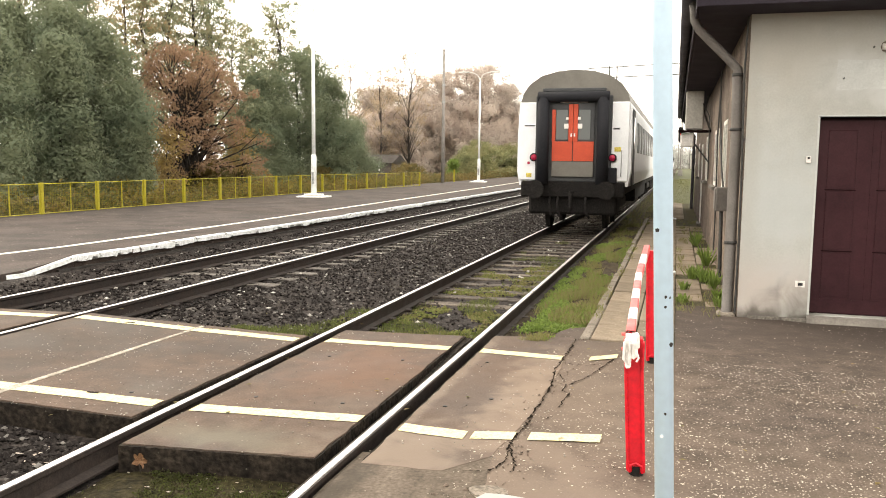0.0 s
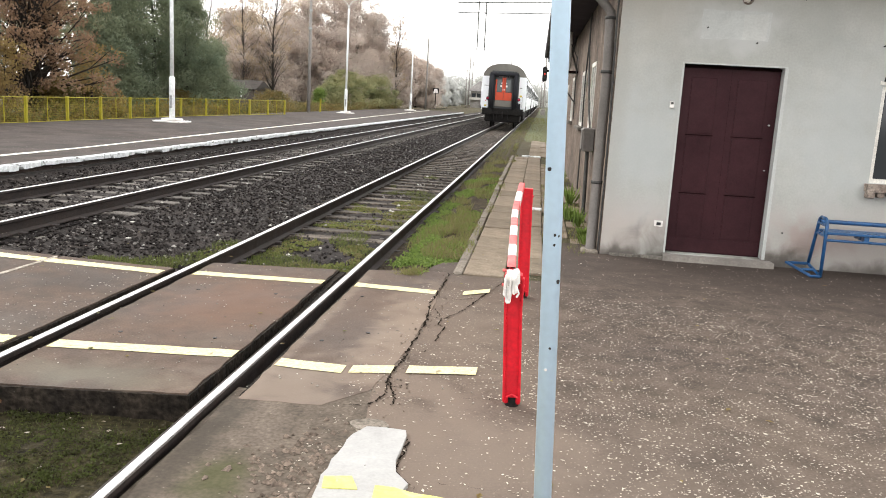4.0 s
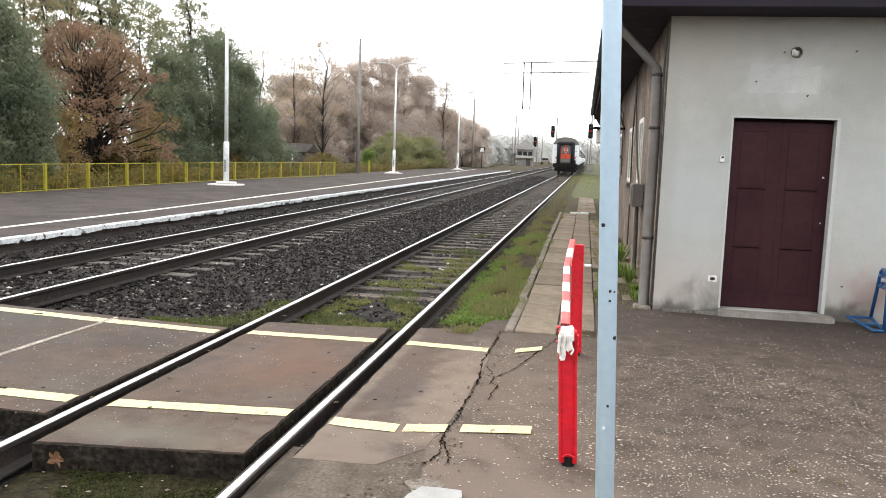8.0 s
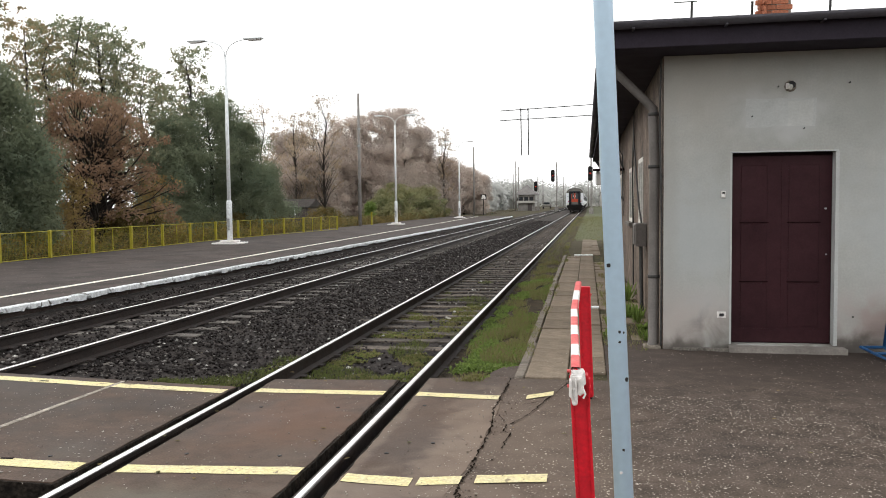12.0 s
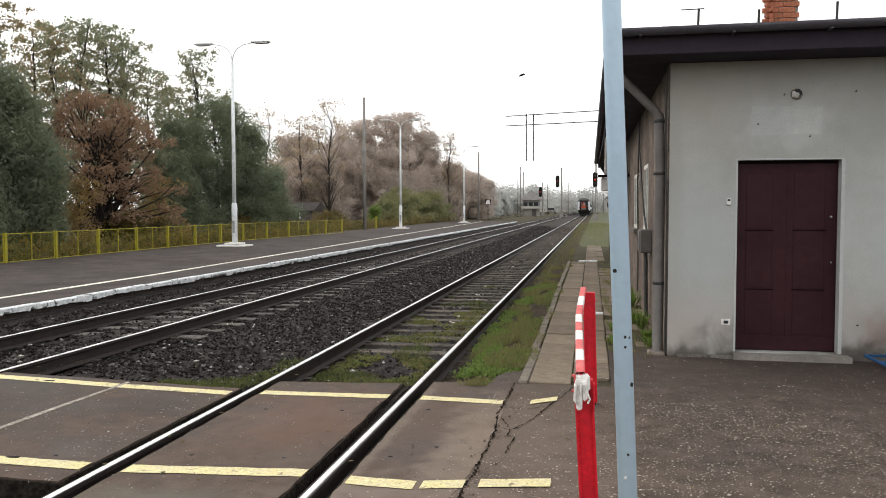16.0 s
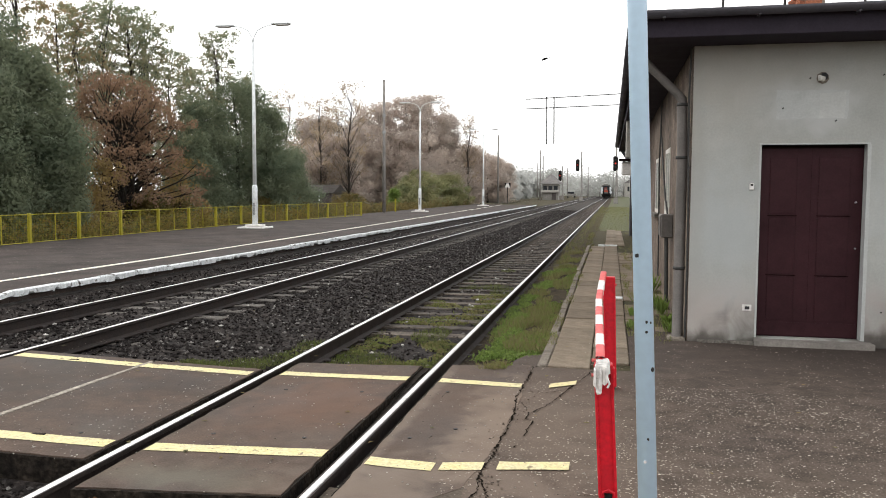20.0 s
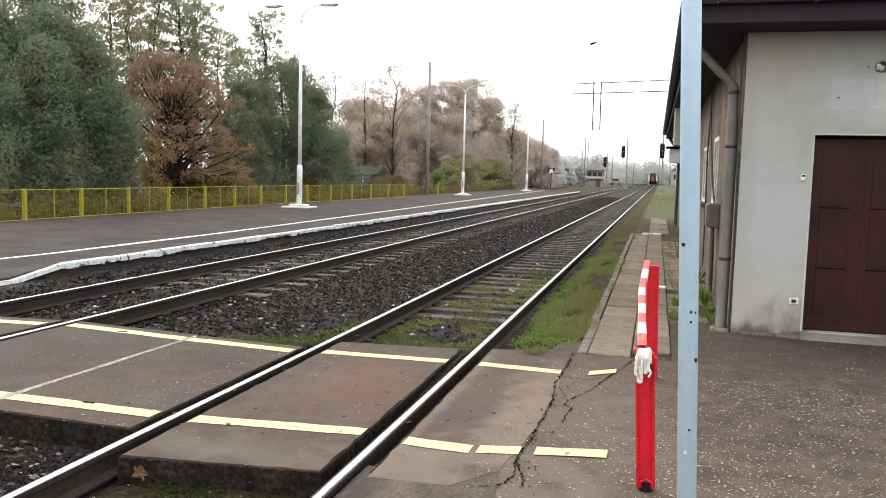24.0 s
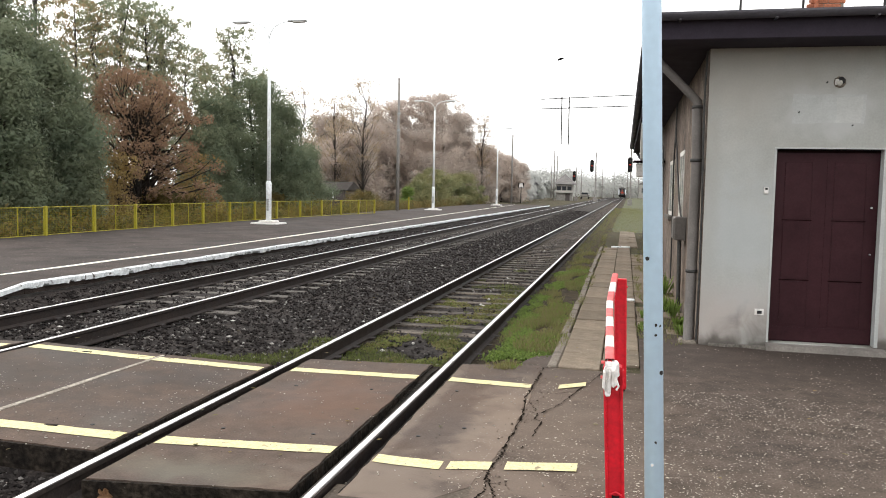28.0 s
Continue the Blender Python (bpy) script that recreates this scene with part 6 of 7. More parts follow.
# far woods as a backdrop, the haze of distance put into their pale colour
rf = random.Random(77)
woods = []
for k in range(260):
    a = rf.uniform(-0.22, 0.13)
    d = rf.uniform(330, 520)
    woods.append((d * math.sin(a), d * math.cos(a), rf.uniform(1, 9 if a < -0.05 else 6), rf.uniform(4, 8)))
for k in range(130):
    woods.append((rf.uniform(-40, -17), rf.uniform(150, 300), rf.uniform(0.5, 5.0), rf.uniform(2.0, 3.5)))
FAR_LEAF = leafy("haze_coloured_foliage", [(0.50, 0.51, 0.49), (0.58, 0.58, 0.56), (0.54, 0.55, 0.52)], 0.9)
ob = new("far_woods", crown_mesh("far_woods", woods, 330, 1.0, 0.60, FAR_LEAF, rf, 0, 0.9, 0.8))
tagged(ob, "far woods closing the view along the line, haze in their colour", "woods", "", "stuff")


# cross span of the overhead line
span = thing("overhead_span", "thin overhead line span with two hanging droppers", "overhead line", pose(0, 62, 0))
for z, zl in ((8.95, 8.66), (8.16, 7.94)):
    part("span_wire", tube([(-4.2, 0, zl), (3.2, 0, z), (10.0, 0, z + 0.25)], 0.032, 5), WIRE, span)
    # left run of the span, made hair-thin so it vanishes from the camera's view
    part("stay_wire", tube([(-12.3, -10.4, zl - 0.3), (-4.2, 0, zl)], 0.003, 4), WIRE, span)
for x, zt in ((-2.66, 8.75), (-2.12, 8.78)):
    d = part("dropper", tube([(x, 0, zt), (x + 0.03, 0, 5.32)], 0.042, 5), WIRE, span)
    for z in (8.72, 7.98):
        part("insulator", tube([(x, 0, z - 0.08), (x, 0, z + 0.08)], 0.05, 8), WIRE, d)
    part("end_fitting", tube([(x + 0.03, 0, 5.30), (x + 0.03, 0, 5.45)], 0.04, 8), WIRE, d)
mast(10.0, 62, 9.6, "catenary mast behind the station building", 0.16)


# ---- train ----
COACH = 24.5


def coach(last):
    c = thing("passenger_coach", "white and grey railway coach with a dark roof, rolling away" if not last else "last white coach with red end door and lit tail lamps", "railway coach", None, "coaches of the departing train")
    # body shell
    sidep = [(-1.36, 1.15), (-1.425, 1.5), (-1.425, 2.4), (-1.39, 3.15), (-1.36, 3.24)]
    roofp = [(-1.36, 3.24), (-1.30, 3.46), (-1.14, 3.70), (-0.85, 3.90), (-0.45, 4.01), (0, 4.05)]
    half = sidep + roofp[1:]
    full = [(x, z) for x, z in sidep] + [(-x, z) for x, z in sidep[::-1]]
    part("body", sweep(full, [(0, 0.10, 0), (0, COACH - 0.1, 0)]), COACH_WHITE, c, "white painted body", False)
    roof = [(-1.37, 3.235)] + roofp[1:] + [(-x, z) for x, z in roofp[-2:0:-1]] + [(1.37, 3.235)]
    bm = sweep(roof, [(0, 0.12, 0), (0, 0.5, 0), (0, COACH - 0.5, 0), (0, COACH - 0.12, 0)])
    part("roof", bm, COACH_ROOF, c, "dark grey domed roof")
    # windows and doors along both sides
    for s in (-1, 1):
        for k in range(10):
            y = 3.0 + 1.9 * k
            part("window", block(min(s * 1.40, s * 1.43), max(s * 1.40, s * 1.43), y, y + 1.25, 2.02, 2.86, 0.01), COACH_GLASS, c)
        for y in (0.7, COACH - 1.6):
            d = part("door", block(min(s * 1.40, s * 1.432), max(s * 1.40, s * 1.432), y, y + 0.85, 1.18, 3.1, 0.01), COACH_GREY, c)
            part("door_window", block(min(s * 1.43, s * 1.44), max(s * 1.43, s * 1.44), y + 0.2, y + 0.65, 2.1, 2.9), GLASS, d)
    # underframe, bogies, wheels
    part("underframe", block(-1.25, 1.25, 0.12, COACH - 0.12, 0.92, 1.16, 0.03), UNDERFRAME, c)
    for y0 in (0.15, COACH - 1.0):
        part("brake_rigging", block(-1.12, 1.12, y0, y0 + 0.85, 0.42, 0.93, 0.06), UNDERFRAME, c)
    part("equipment_box", block(-1.15, 1.15, 8.0, 16.0, 0.45, 0.93, 0.05), UNDERFRAME, c)
    for y in (2.6, COACH - 2.6):
        b = part("bogie", block(-1.08, 1.08, y - 1.6, y + 1.6, 0.50, 0.80, 0.05), UNDERFRAME, c)
        for dy in (-1.25, 1.25):
            for s in (-1, 1):
                w = part("wheel", tube([(s * 0.68, y + dy, 0.46), (s * 0.80, y + dy, 0.46)], 0.46, 20), UNDERFRAME, b)
    for s in (-1, 1):
        part("buffer", tube([(s * 0.875, 0.12, 1.06), (s * 0.875, -0.35, 1.06), (s * 0.875, -0.36, 1.06), (s * 0.875, -0.42, 1.06)], [0.09, 0.09, 0.23, 0.23], 14), UNDERFRAME, c)
    part("buffer_beam", block(-1.30, 1.30, -0.02, 0.12, 0.86, 1.26, 0.03), UNDERFRAME, c)
    part("coupling", tube([(0, 0.1, 1.0), (0, -0.25, 0.98), (0, -0.30, 0.62), (0, -0.24, 0.52)], 0.05, 8), UNDERFRAME, c)
    for x in (-0.35, 0.35, -0.55):
        part("air_hose", tube([(x, 0.05, 0.92), (x, -0.12, 0.70), (x + 0.06, -0.14, 0.42), (x + 0.1, -0.05, 0.36)], 0.028, 6), UNDERFRAME, c)
    if last:
        bm = block(-0.95, 0.95, -0.01, 0.11, 1.26, 3.40, 0.02)
        part("end_panel", bm, COACH_GREY, c)
        for s in (-1, 1):
            part("gangway_tube", tube([(s * 0.74, -0.14, 1.20), (s * 0.74, -0.14, 3.34)], 0.15, 12), COACH_BLACK, c, "black rubber gangway tube", True)
            part("end_plate", block(min(s * 0.90, s * 1.37), max(s * 0.90, s * 1.37), 0.03, 0.10, 1.28, 3.24, 0.02), COACH_WHITE, c, "white end plate")
            tl = part("tail_lamp", tube([(s * 0.98, 0.03, 1.86), (s * 0.98, -0.05, 1.86)], 0.075, 16), TAIL, c, "lit red tail lamp", True)
            part("lamp_rim", tube([(s * 0.98, 0.03, 1.86), (s * 0.98, -0.03, 1.86)], 0.105, 16), COACH_BLACK, tl)
        part("gangway_top", tube([(-0.88, -0.14, 3.36), (0.88, -0.14, 3.36)], 0.13, 12), COACH_BLACK, c, "black rubber gangway tube", True)
        part("roof_step", block(-0.78, 0.78, -0.05, 0.12, 3.50, 3.58, 0.01), COACH_GREY, c)
        d = part("end_door", block(-0.53, 0.53, -0.04, 0.0, 1.36, 3.22, 0.01), COACH_GREY, c, "grey end door with orange-red leaves")
        part("lower_panel", block(-0.52, 0.52, -0.075, -0.038, 1.38, 1.76, 0.01), COACH_ROOF, d, "grey kick plate")
        part("door_leaf", block(-0.52, -0.01, -0.07, -0.038, 1.77, 2.26, 0.006), ORANGE, d, "orange-red lower leaf")
        part("door_leaf", block(0.01, 0.52, -0.07, -0.038, 1.77, 2.26, 0.006), ORANGE, d, "orange-red lower leaf")
        part("door_stile", block(-0.115, -0.005, -0.072, -0.038, 2.26, 3.18, 0.006), ORANGE, d)
        part("door_stile", block(0.005, 0.115, -0.072, -0.038, 2.26, 3.18, 0.006), ORANGE, d)
        part("door_stile", block(-0.53, -0.44, -0.07, -0.038, 2.26, 3.05, 0.006), ORANGE, d)
        for s in (-1, 1):
            part("door_window", block(min(s * 0.13, s * 0.43), max(s * 0.13, s * 0.43), -0.06, -0.038, 2.30, 3.05, 0.006), GLASS_GREY, d)
            part("sticker", block(s * 0.17 - 0.055, s * 0.17 + 0.055, -0.078, -0.062, 2.58, 2.70), WHITE_PAINT, d)
            part("sticker", block(s * 0.15 - 0.035, s * 0.15 + 0.035, -0.078, -0.062, 2.80, 2.86), WHITE_PAINT, d)
            part("handle", block(s * 0.04 - 0.018, s * 0.04 + 0.018, -0.095, -0.072, 2.38, 2.46), WHITE_PAINT, d)
        part("top_light", block(-0.34, 0.34, -0.10, -0.04, 3.22, 3.26), WHITE_PAINT, c)
        part("sticker", block(1.02, 1.18, 0.022, 0.03, 2.02, 2.13), LABEL, c)
        part("sticker", block(-1.18, -1.04, 0.022, 0.03, 1.36, 1.46), LABEL, c)
        part("lettering_bar", block(0.98, 1.14, 0.024, 0.03, 2.56, 2.60), COACH_GREY, c)
        part("lettering_bar", block(-1.24, -0.98, 0.024, 0.03, 2.64, 2.67), COACH_GREY, c)
        # no lamp, but glows faintly since it shares the tail lamps' material
        part("reflector", tube([(-1.12, 0.03, 1.72), (-1.12, 0.0, 1.72)], 0.035, 10), TAIL, c)
        part("end_box", block(0.86, 1.10, -0.06, 0.03, 1.24, 1.62, 0.02), COACH_BLACK, c, "black jumper box")
        part("hand_rail", tube([(1.20, 0.02, 1.40), (1.20, -0.05, 1.45), (1.20, -0.05, 2.0), (1.20, 0.02, 2.05)], 0.014, 6), STEEL, c)
    return c


last_coach = coach(True)
mid_coach = coach(False)
COACHES = [(last_coach, 0.0), (mid_coach, 25.3)]
for k in range(2, 6):
    COACHES.append((copy_thing(mid_coach, pose(0, 0, 0)), 25.3 * k))


# ---- bird ----
def bird():
    b = thing("bird", "small dark bird against the sky", "bird")
    bm = tube([(0, -0.30, 0), (0, -0.18, 0.02), (0, 0.0, 0.03), (0, 0.20, 0.0), (0, 0.42, -0.03)], [0.02, 0.07, 0.11, 0.07, 0.02], 8)
    part("body", bm, UNDERFRAME, b, "", True)
    part("tail", block(-0.07, 0.07, 0.36, 0.62, -0.04, -0.02), UNDERFRAME, b)
    wings = []
    for s in (-1, 1):
        bm = bmesh.new()
        v = [bm.verts.new(p) for p in ((0, -0.10, 0.03), (s * 0.30, -0.14, 0.12), (s * 0.62, 0.06, 0.05), (s * 0.28, 0.16, 0.10), (0, 0.18, 0.03))]
        bm.faces.new(v)
        bmesh.ops.solidify(bm, geom=bm.faces[:], thickness=0.012)
        wings.append(part("wing", bm, UNDERFRAME, b))
    return b


the_bird = bird()


# ---- ground cover and loose pieces ----
rs = random.Random(41)
SHAPES = stone_shapes(rs)
places = []
while len(places) < 46000:
    y = 2.2 + 80 * rs.random() ** 2.3
    x = rs.uniform(-5.6, 0.95)
    if (4.3 if x > -0.8 else 4.6 if x > -3.3 else 4.45) < y < 8.0:
        continue
    if min(abs(x - RAIL), abs(x + RAIL), abs(x - FAR_X - RAIL), abs(x - FAR_X + RAIL)) < 0.08:
        continue
    green = abs(x) < 0.66 and y < 15
    if (green and rs.random() < 0.6) or (y < 4.5 and x > -0.7 and rs.random() < 0.85) or (min(abs(x), abs(x - FAR_X)) < 0.68 and y > 10 and rs.random() < 0.65):
        continue
    places.append((x, y, bed_height(x, y) + 0.005 + (0.012 if y > 8 else 0), rs.uniform(0.013, 0.034), rs.uniform(0, 6.28), 0, rs.randrange(6)))
for _ in range(1100):
    x, y = rs.uniform(-3.2, -0.88), 4.62 - 1.1 * rs.random() ** 1.4
    places.append((x, y, bed_height(x, y) + 0.012, rs.uniform(0.014, 0.036), rs.uniform(0, 6.28), 0, rs.randrange(6)))
scatter("ballast_stones", STONE, SHAPES, places, "loose broken ballast stones", "stones")

places = []
while len(places) < 90:
    x, y = rs.uniform(-5.4, 0.6), 8.3 + 32 * rs.random() ** 1.5
    if min(abs(x - RAIL), abs(x + RAIL), abs(x - FAR_X - RAIL), abs(x - FAR_X + RAIL)) > 0.1:
        places.append((x, y, bed_height(x, y) + 0.03, rs.uniform(0.020, 0.042), rs.uniform(0, 6.28), 0, rs.randrange(6)))
scatter("pale_stones", surface("pale_quartz_stone", (0.52, 0.50, 0.47), (0.36, 0.34, 0.31), 9, 0.8, 0.2, 50), SHAPES, places, "single pale stones lying on the dark ballast", "stones")

BLADE = [([(-0.035, 0, 0), (0.035, 0, 0), (0.0, 0.12, 1.0)], [(0, 1, 2)]), ([(-0.05, 0, 0), (0.05, 0, 0), (0.04, 0.3, 0.75), (-0.03, 0.3, 0.8)], [(0, 1, 2, 3)])]
places = []
while len(places) < 9000:
    y = 8.0 + 30 * rs.random() ** 2.2
    x = rs.gauss(1.36, 0.24)
    if not 0.88 < x < 1.74 or (x > 1.42 and y < 8.7) or noise.noise((x * 2.2, y * 1.1, 4)) < -0.08 + 0.022 * max(0, y - 11) + 0.9 * max(0, 1.15 - x):
        continue
    z = -0.17 + 0.11 * min(1, (x - 0.8) / 0.6)
    places.append((x, y, z, rs.uniform(0.05, 0.14), rs.uniform(0, 6.28), rs.uniform(-0.7, 0.7), rs.randrange(2)))
scatter("grass", GRASS, BLADE, places, "short green grass beside the rail", "grass")
clumps = []
while len(clumps) < 900:
    y, x = 8.05 + 11 * rs.random() ** 1.5, rs.gauss(1.34, 0.24)
    if not 0.86 < x < 1.72 or (x > 1.42 and y < 8.7) or noise.noise((x * 1.8, y * 0.9, 44)) < -0.02 + 0.6 * max(0, 1.1 - x):
        continue
    clumps.append((x, y, -0.15 + 0.11 * min(1, (x - 0.8) / 0.6), rs.uniform(0.05, 0.13)))
ob = new("clover", crown_mesh("clover", clumps, 30, 1.0, 0.018, LEAF_LIME, rs, 0, 0.45))
tagged(ob, "low bright green clover and weeds beside the rail", "weeds", "", "stuff")
clumps = []
while len(clumps) < 700:
    y, x = 7.98 + 7 * rs.random() ** 1.5, rs.choice((rs.uniform(-1.9, 0.62), rs.uniform(-0.6, 0.62)))
    if (x < -0.85 and y > 9.6) or abs(x + RAIL) < 0.12 or noise.noise((x * 1.3, y * 0.9, 54)) < 0.05:
        continue
    clumps.append((x, y, bed_height(x, y) + 0.01, rs.uniform(0.04, 0.10)))
ob = new("moss", crown_mesh("moss", clumps, 22, 1.0, 0.018, GRASS, rs, 0, 0.35))
tagged(ob, "olive moss and low weeds among the ballast", "weeds", "", "stuff")
places = []
while len(places) < 17000:
    y = 7.95 + 14 * rs.random() ** 1.6
    x = rs.uniform(-2.0, 0.70)
    if (x < -0.85 and y > 8.4 + 1.6 * (2.0 + x)) or abs(x + RAIL) < 0.07 or noise.noise((x * 1.6, y * 0.9, 14)) < (0.0 if x > -0.7 else 0.06) + 0.03 * (y - 8) - (0.4 if x > -0.7 else 0.12) * max(0, 9.6 - y):
        continue
    places.append((x, y, bed_height(x, y), rs.uniform(0.03, 0.075), rs.uniform(0, 6.28), rs.uniform(-0.5, 0.5), rs.randrange(2)))
while len(places) < 18500:
    y, x = rs.uniform(1.5, 4.4), rs.uniform(-0.9, 0.68)
    if abs(x + RAIL) < 0.07 or noise.noise((x * 2.0, y * 2.0, 9)) < 0.0:
        continue
    places.append((x, y, bed_height(x, y) + 0.02, rs.uniform(0.012, 0.03), rs.uniform(0, 6.28), rs.uniform(-0.5, 0.5), rs.randrange(2)))
scatter("grass", DRY_GRASS, BLADE, places, "sparse olive grass and moss between the rails", "grass")
places = []
while len(places) < 2500:
    y = rs.uniform(9.3, 27)
    x = rs.choice((rs.gauss(1.78, 0.03), rs.gauss(2.72, 0.06), rs.gauss(3.1, 0.1)))
    if noise.noise((x * 2.2, y * 0.8, 24)) < 0.1:
        continue
    places.append((x, y, -0.01, rs.uniform(0.03, 0.09), rs.uniform(0, 6.28), rs.uniform(-0.5, 0.5), rs.randrange(2)))
scatter("grass", GRASS, BLADE, places, "weeds in the joints of the paved path", "grass")
places = []
while len(places) < 26000:
    y, x = 25 + 75 * rs.random() ** 1.5, rs.uniform(0.9, 6.0)
    if 1.7 < x < 2.9 and y < 38:
        continue
    places.append((x, y, -0.08, rs.uniform(0.035, 0.085) * (1 + 0.01 * y), rs.uniform(0, 6.28), rs.uniform(-0.6, 0.6), rs.randrange(2)))
scatter("grass", GRASS, BLADE, places, "rough green grass beyond the paved path", "grass")
# mossy dark soil with fallen leaves in front of the crossing deck
soil = part("ground", sheet(-0.66, 0.68, -3, 4.7, 20, 70, lambda x, y: bed_height(x, y) + 0.022 + 0.02 * noise.noise((x * 5, y * 5, 2))), SOIL_DARK)
tagged(soil, "dark mossy soil in front of the crossing deck", "soil", "", "structure")
clumps = []
while len(clumps) < 520:
    y, x = rs.uniform(2.4, 4.4), rs.uniform(-0.62, 0.64)
    if abs(x + RAIL) < 0.12 or noise.noise((x * 1.6, y * 1.6, 64)) < 0.02:
        continue
    clumps.append((x, y, bed_height(x, y) + 0.03, rs.uniform(0.03, 0.09)))
ob = new("moss", crown_mesh("moss", clumps, 40, 1.0, 0.009, MOSS, rs, 0, 0.3))
tagged(ob, "low green moss on the dark soil", "moss", "", "stuff")
places = [(rs.uniform(-2.6, 0.62), 4.4 - abs(rs.gauss(0, 0.3)), 0, rs.uniform(0.010, 0.024), rs.uniform(0, 6.28), 0, 0) for _ in range(70)]
places = [(x, y, bed_height(x, y) + 0.035, s, a, l, k) for x, y, z, s, a, l, k in places if abs(x + RAIL) > 0.1]
scatter("fallen_leaves", LEAF_TAN, [([(-1, 0, 0.0), (0, -0.55, 0.1), (1, 0, 0.05), (0, 0.55, 0.15)], [(0, 1, 2, 3)])], places, "pale dry leaves caught at the deck's edge", "leaves")
# pale grit and crumbs on the asphalt
CHIPS = [([(1.35 * x, 0.9 * y, 0.45 * z) for x, y, z in v], f) for v, f in SHAPES]
places = []
while len(places) < 31000:
    x, y = rs.uniform(1.45, 9.5), 2.4 + 7.4 * rs.random() ** 1.6
    if (y > 7.6 and rs.random() < 0.8) or (x < 2.45 and rs.random() < 0.55):
        continue
    if noise.noise((x * 0.7, y * 0.7, 33)) < 0.0 and rs.random() < 0.55 or noise.noise((x * 6.0, y * 6.0, 35)) < -0.1 and rs.random() < 0.2:
        continue
    places.append((x, y, 0.0010, (0.0026 + 0.0060 * rs.random() ** 1.9) * (1.5 if rs.random() < 0.08 else 1), rs.uniform(0, 6.28), 0, rs.randrange(6)))
rb = random.Random(77)
for _ in range(4000):
    places.append((rb.uniform(1.6, 9.5), 2.4 - 2.6 * rb.random() ** 1.5, 0.0010, 0.0026 + 0.0060 * rb.random() ** 1.9, rb.uniform(0, 6.28), 0, rb.randrange(6)))
scatter("grit", surface("pale_grit", (0.58, 0.52, 0.44), (0.34, 0.30, 0.245), 20, 0.9, 0.0, 60), CHIPS, places, "pale grit and crumbs strewn over the asphalt", "grit")
places = [(rs.uniform(-3, 2.4), rs.uniform(4.6, 8.0), 0.006, rs.uniform(0.003, 0.009), rs.uniform(0, 6.28), 0, rs.randrange(6)) for _ in range(1100)]
places = [(x, y, deck_height(x) + 0.004, s, a, l, k) for x, y, z, s, a, l, k in places if min(abs(x - RAIL), abs(x + RAIL)) > 0.13]
scatter("grit", surface("mixed_grit", (0.46, 0.42, 0.36), (0.06, 0.05, 0.045), 3, 0.9, 0.0, 60), SHAPES, places, "crumbs of earth on the crossing deck", "grit")
places = [(-0.90 - abs(rs.gauss(0, 0.22)), rs.uniform(4.75, 7.3), 0, rs.uniform(0.004, 0.012), rs.uniform(0, 6.28), 0, rs.randrange(6)) for _ in range(90)]
places += [(-2.3 + rs.gauss(0, 0.5), rs.gauss(5.9, 0.5), 0, rs.uniform(0.003, 0.008), rs.uniform(0, 6.28), 0, rs.randrange(6)) for _ in range(150)]
places = [(x, y, deck_height(x) + 0.004, z, a, l, k) for x, y, _, z, a, l, k in places if x > -3.2]
scatter("grit", surface("pale_crumbs", (0.42, 0.39, 0.35), (0.24, 0.21, 0.18), 20, 0.9, 0.0, 60), CHIPS, places, "pale crumbs along the rail on the deck", "grit")
# crumbs of broken asphalt along the cracks
places = []
for _ in range(110):
    y = rs.uniform(4.3, 8.1)
    places.append((1.72 + 0.04 * math.sin(y * 3) + rs.gauss(0, 0.05), y, 0.004, rs.uniform(0.004, 0.011), rs.uniform(0, 6.28), 0, rs.randrange(6)))
for _ in range(160):
    places.append((rs.gauss(1.45, 0.12), rs.gauss(3.75, 0.22), 0.0, rs.uniform(0.008, 0.030), rs.uniform(0, 6.28), 0, rs.randrange(6)))
scatter("rubble", surface("broken_asphalt", (0.13, 0.10, 0.08), (0.19, 0.15, 0.12), 6, 0.95, 0.3, 50, contrast=0.4, spec=0.12), SHAPES, places, "crumbs of broken asphalt along the cracks", "rubble")
# fallen leaves
LEAFS = [([(-1, 0, 0.0), (0, -0.55, 0.1), (1, 0, 0.05), (0, 0.55, 0.15)], [(0, 1, 2, 3)])]
places = []
for _ in range(420):
    x, y = rs.uniform(-5.5, 9), rs.uniform(2.5, 30)
    if 4.2 < y < 8.2 and x < 1.4:
        z = deck_height(x) + 0.006
    elif x > 1.4 and y < 10:
        z = 0.008
    elif x < 0.9:
        z = bed_height(x, y) + 0.03
    else:
        continue
    places.append((x, y, z, rs.uniform(0.012, 0.03), rs.uniform(0, 6.28), 0, 0))
scatter("fallen_leaves", LEAF_OCHRE, LEAFS, places, "scattered dry fallen leaves", "leaves")



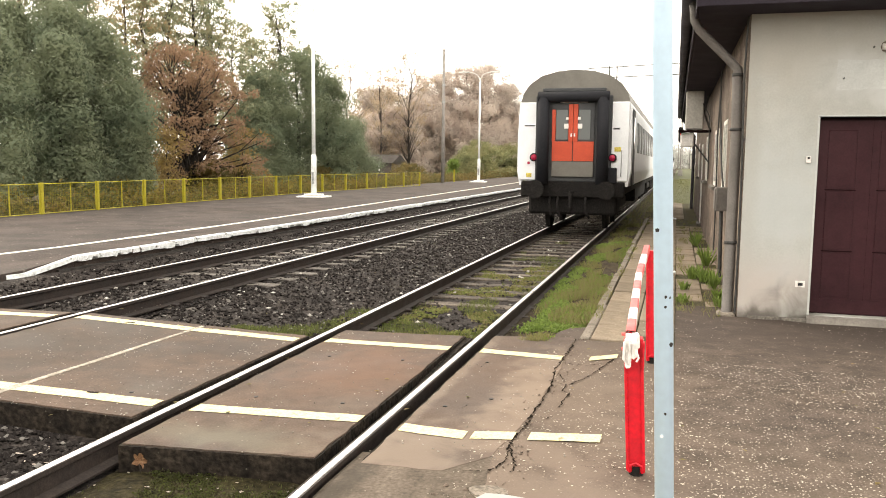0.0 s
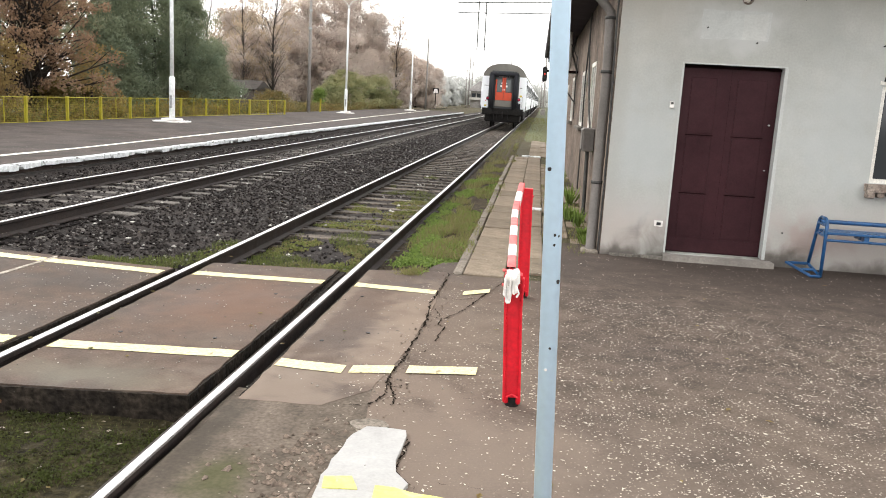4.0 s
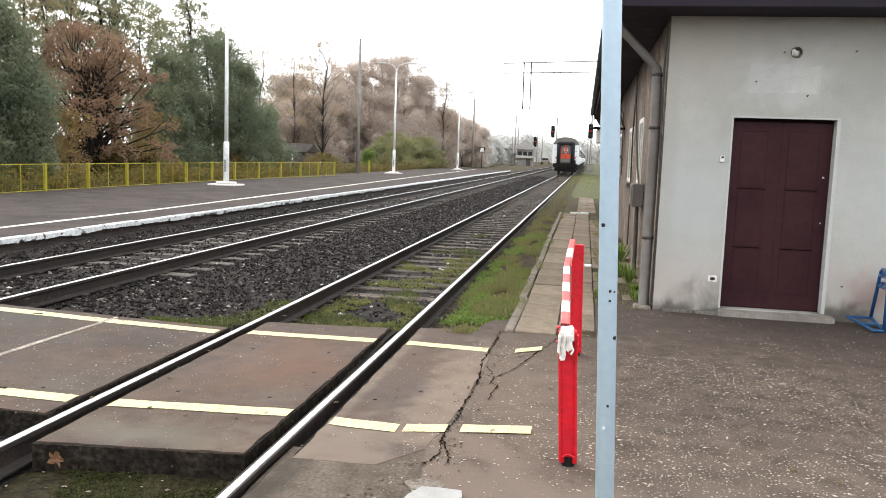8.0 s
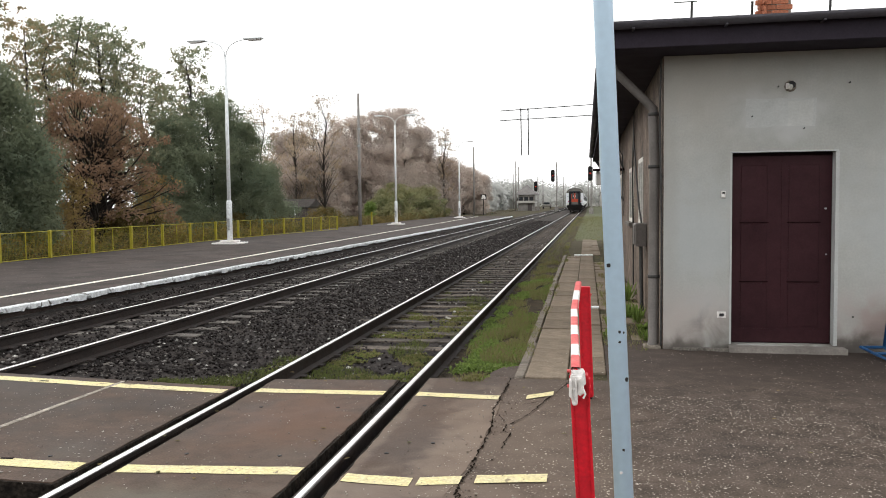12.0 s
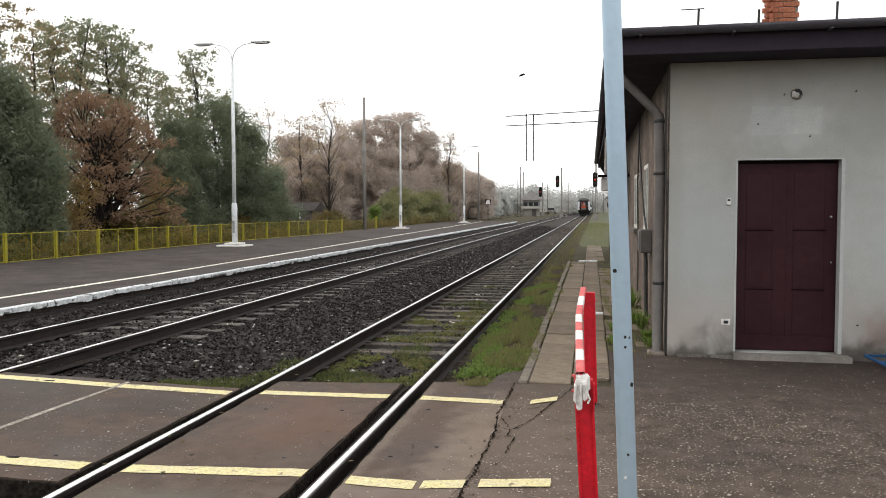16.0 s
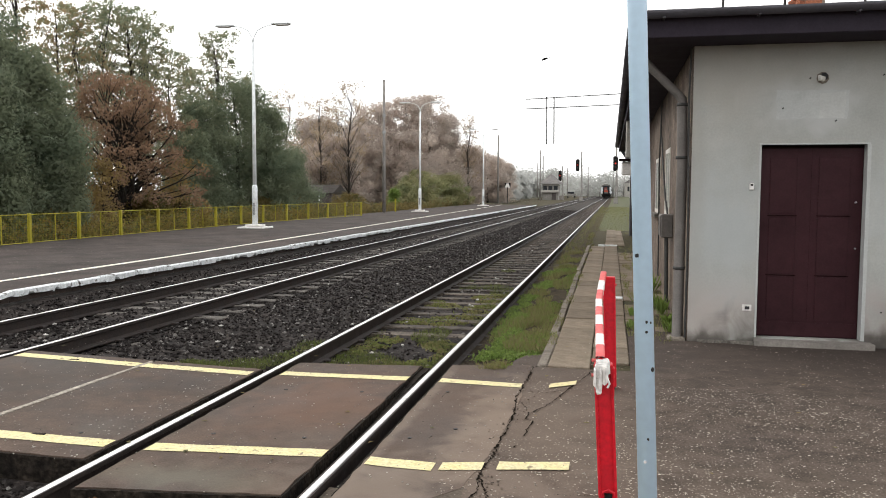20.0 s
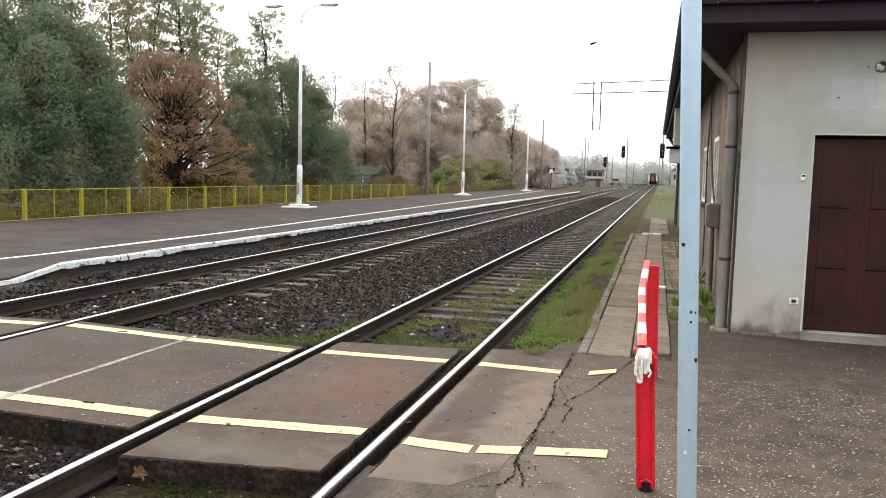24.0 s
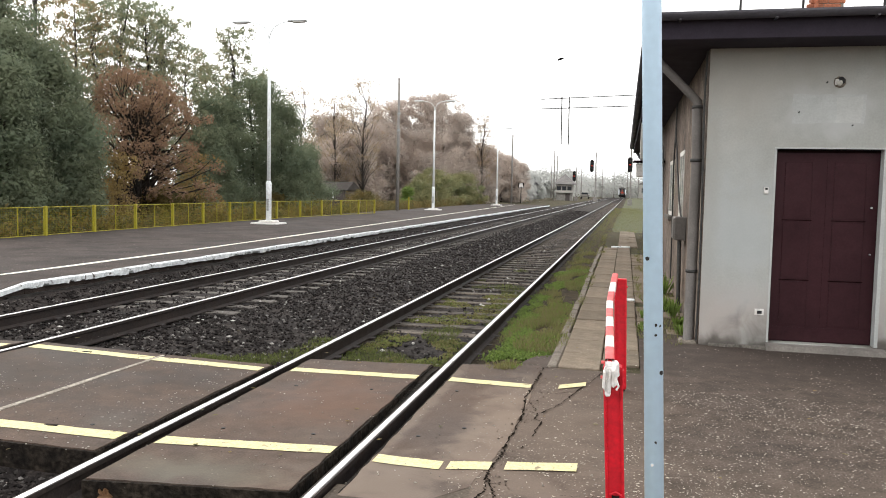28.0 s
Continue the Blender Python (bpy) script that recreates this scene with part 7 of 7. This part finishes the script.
def maple_leaf(m):
    """One lobed autumn leaf with a stalk, leaning upright."""
    rnd, bm = random.Random(3), bmesh.new()
    mid = bm.verts.new((0, 0.008, 0))
    ring = []
    for k in range(22):
        a = -math.pi / 2 + 2 * math.pi * k / 22
        r = (0.052 if k % 4 == 2 else 0.033 if k % 4 == 0 else 0.046) * (0.85 + 0.3 * rnd.random()) * (0.55 if k in (0, 21, 1) else 1)
        ring.append(bm.verts.new((r * math.cos(a), rnd.uniform(-0.006, 0.006), r * math.sin(a))))
    for a, b in zip(ring, ring[1:] + ring[:1]):
        bm.faces.new((mid, a, b))
    leaf = thing("fallen_leaf", "single orange-brown maple leaf leaning on the deck's edge", "leaf", m)
    part("blade", bm, surface("orange_autumn_leaf", (0.20, 0.105, 0.048), (0.14, 0.07, 0.035), 30, 0.7, 0.2, 200), leaf)
    part("stalk", tube([(0, 0, -0.02), (0.006, -0.004, -0.05), (0.004, 0, -0.085)], 0.0022, 5), BARK, leaf)


maple_leaf(pose(-0.457, 4.283, -0.085, 0.12, 0.2, 0.1))


def weed(x, y, h, seed):
    r = random.Random(seed)
    bm = bmesh.new()
    for _ in range(34):
        a, ln, out = r.uniform(0, 6.28), h * r.uniform(0.5, 1.0), r.uniform(0.1, 0.5) * h
        w = r.uniform(0.010, 0.022)
        d, n = Vector((math.cos(a), math.sin(a), 0)), Vector((-math.sin(a), math.cos(a), 0))
        o = d * r.uniform(0, 0.08)
        v = [bm.verts.new(p) for p in (o - n * w * 0.5, o + n * w * 0.5, o + d * out * 0.5 + n * w + Vector((0, 0, ln * 0.65)), o + d * out + Vector((0, 0, ln)), o + d * out * 0.5 - n * w + Vector((0, 0, ln * 0.65)))]
        bm.faces.new(v)
    t = thing("weed", "tuft of bright green weeds at the wall's foot", "plant", pose(x, y, -0.02), "weeds by the wall")
    part("leaf_tuft", bm, LEAF_LIME, t)


for k, (x, y, h) in enumerate(((3.12, 12.2, 0.30), (3.0, 12.9, 0.26), (3.15, 11.4, 0.15), (2.85, 13.2, 0.25), (2.72, 12.0, 0.14), (2.70, 10.9, 0.12), (3.1, 15.0, 0.4), (3.0, 18.5, 0.35), (3.16, 10.6, 0.18))):
    weed(x, y, h, 300 + k)


# ---- paved path beside the track ----
def paved_path():
    p = thing("paved_path", "uneven old concrete slab path with a kerb beside the track", "path", None, "", "structure")
    r = random.Random(17)
    kerb = link_mesh("kerb_stone", block(-0.042, 0.055, 0.006, 0.994, -0.22, 0.0, 0.012), CONCRETE)
    for k in range(19):
        ob = new("kerb_stone", kerb)
        ob.parent = p
        y = 8.22 + k
        ob.matrix_basis = pose(1.755 - 0.006 * k + r.uniform(-0.012, 0.012), y, 0.005 + r.uniform(-0.012, 0.01), r.uniform(-0.4, 0.4), 0, r.uniform(-0.6, 0.6))
    for x0, w, ln in ((1.815, 0.42, 0.80), (2.236, 0.385, 0.80)):
        mesh = link_mesh("paving_slab", block(0.005, w - 0.005, 0.006, ln - 0.006, -0.06, 0.0, 0.008), PAVER)
        y = 8.22 + (0.0 if x0 < 2 else 0.35)
        while y < (26.6 if x0 < 2 else 37.5):
            ob = new("paving_slab", mesh)
            ob.parent = p
            ob.matrix_basis = pose(x0 - 0.004 * (y - 8), y, 0.004 + r.uniform(-0.007, 0.007), r.uniform(-0.4, 0.4), r.uniform(-0.5, 0.5), r.uniform(-0.3, 0.3))
            y += ln
    mesh = link_mesh("paving_slab", block(0.005, 0.345, 0.006, 0.49, -0.06, 0.0, 0.008), PAVER)
    y = 10.1
    while y < 24:
        for x0 in (2.62, 2.98):
            if r.random() < (0.85 if x0 < 2.9 else 0.45):
                ob = new("paving_slab", mesh)
                ob.parent = p
                ob.matrix_basis = pose(x0 - 0.004 * (y - 8), y, -0.012 + r.uniform(-0.01, 0.006), r.uniform(-0.8, 0.8), r.uniform(-0.8, 0.8), r.uniform(-0.8, 0.8))
        y += 0.5
    y = 27.2
    while y < 37.5:
        ob = new("paving_slab", mesh)
        ob.parent = p
        ob.matrix_basis = pose(2.52 - 0.004 * (y - 8), y, r.uniform(-0.01, 0.006), r.uniform(-0.5, 0.5), r.uniform(-0.5, 0.5), r.uniform(-0.8, 0.8))
        y += 0.5
    for x0, x1, y0 in ((2.26, 2.60, 13.55), (1.95, 2.55, 26.9)):
        part("kerb_stone", block(x0, x1, y0, y0 + 0.16, -0.1, 0.03, 0.01), EDGE_WHITE, p, "whitewashed threshold stone")


paved_path()


def motions():
    """The train rolls away along its track; a bird flies in and then stays put in the air, placed to fit the camera's
    view.
    """
    ends = [(0, 20.9), (1, 28.1), (2, 35.8), (3, 44.0), (3.5, 48.3), (5.5, 65.5), (6, 70.0), (7, 79.0), (8, 88.5), (9, 98.0), (10, 109.0), (11, 121.5), (12, 135.0), (12.5, 142.0), (14.5, 170.0),
            (15, 177.0), (16, 191.0), (17, 204.0), (18, 217.0), (19, 230.0), (20, 242.0), (21, 253.0), (21.5, 258.0), (23.5, 277.0), (24, 281.0), (25, 290.0), (26, 298.0), (27, 306.0), (28, 313.0)]
    for ob, ahead in COACHES:
        walk(ob, [(t, pose(0, y + ahead, 0)) for t, y in ends])
    path = [(0, -120, 60, 22), (10, -60, 68, 18), (14, -17.5, 80, 13.0), (14.5, -13.0, 80, 13.4), (15, -8.7, 80, 14.1), (15.5, -5.3, 80, 14.6), (16, -4.6, 80, 14.6), (17, -4.42, 80, 14.45), (28, -4.42, 80, 14.45)]
    walk(the_bird, [(t, pose(x, y, z, 0, 0, -62) @ pose(0, 0, 0, 24, 0, 0)) for t, x, y, z in path])


motions()
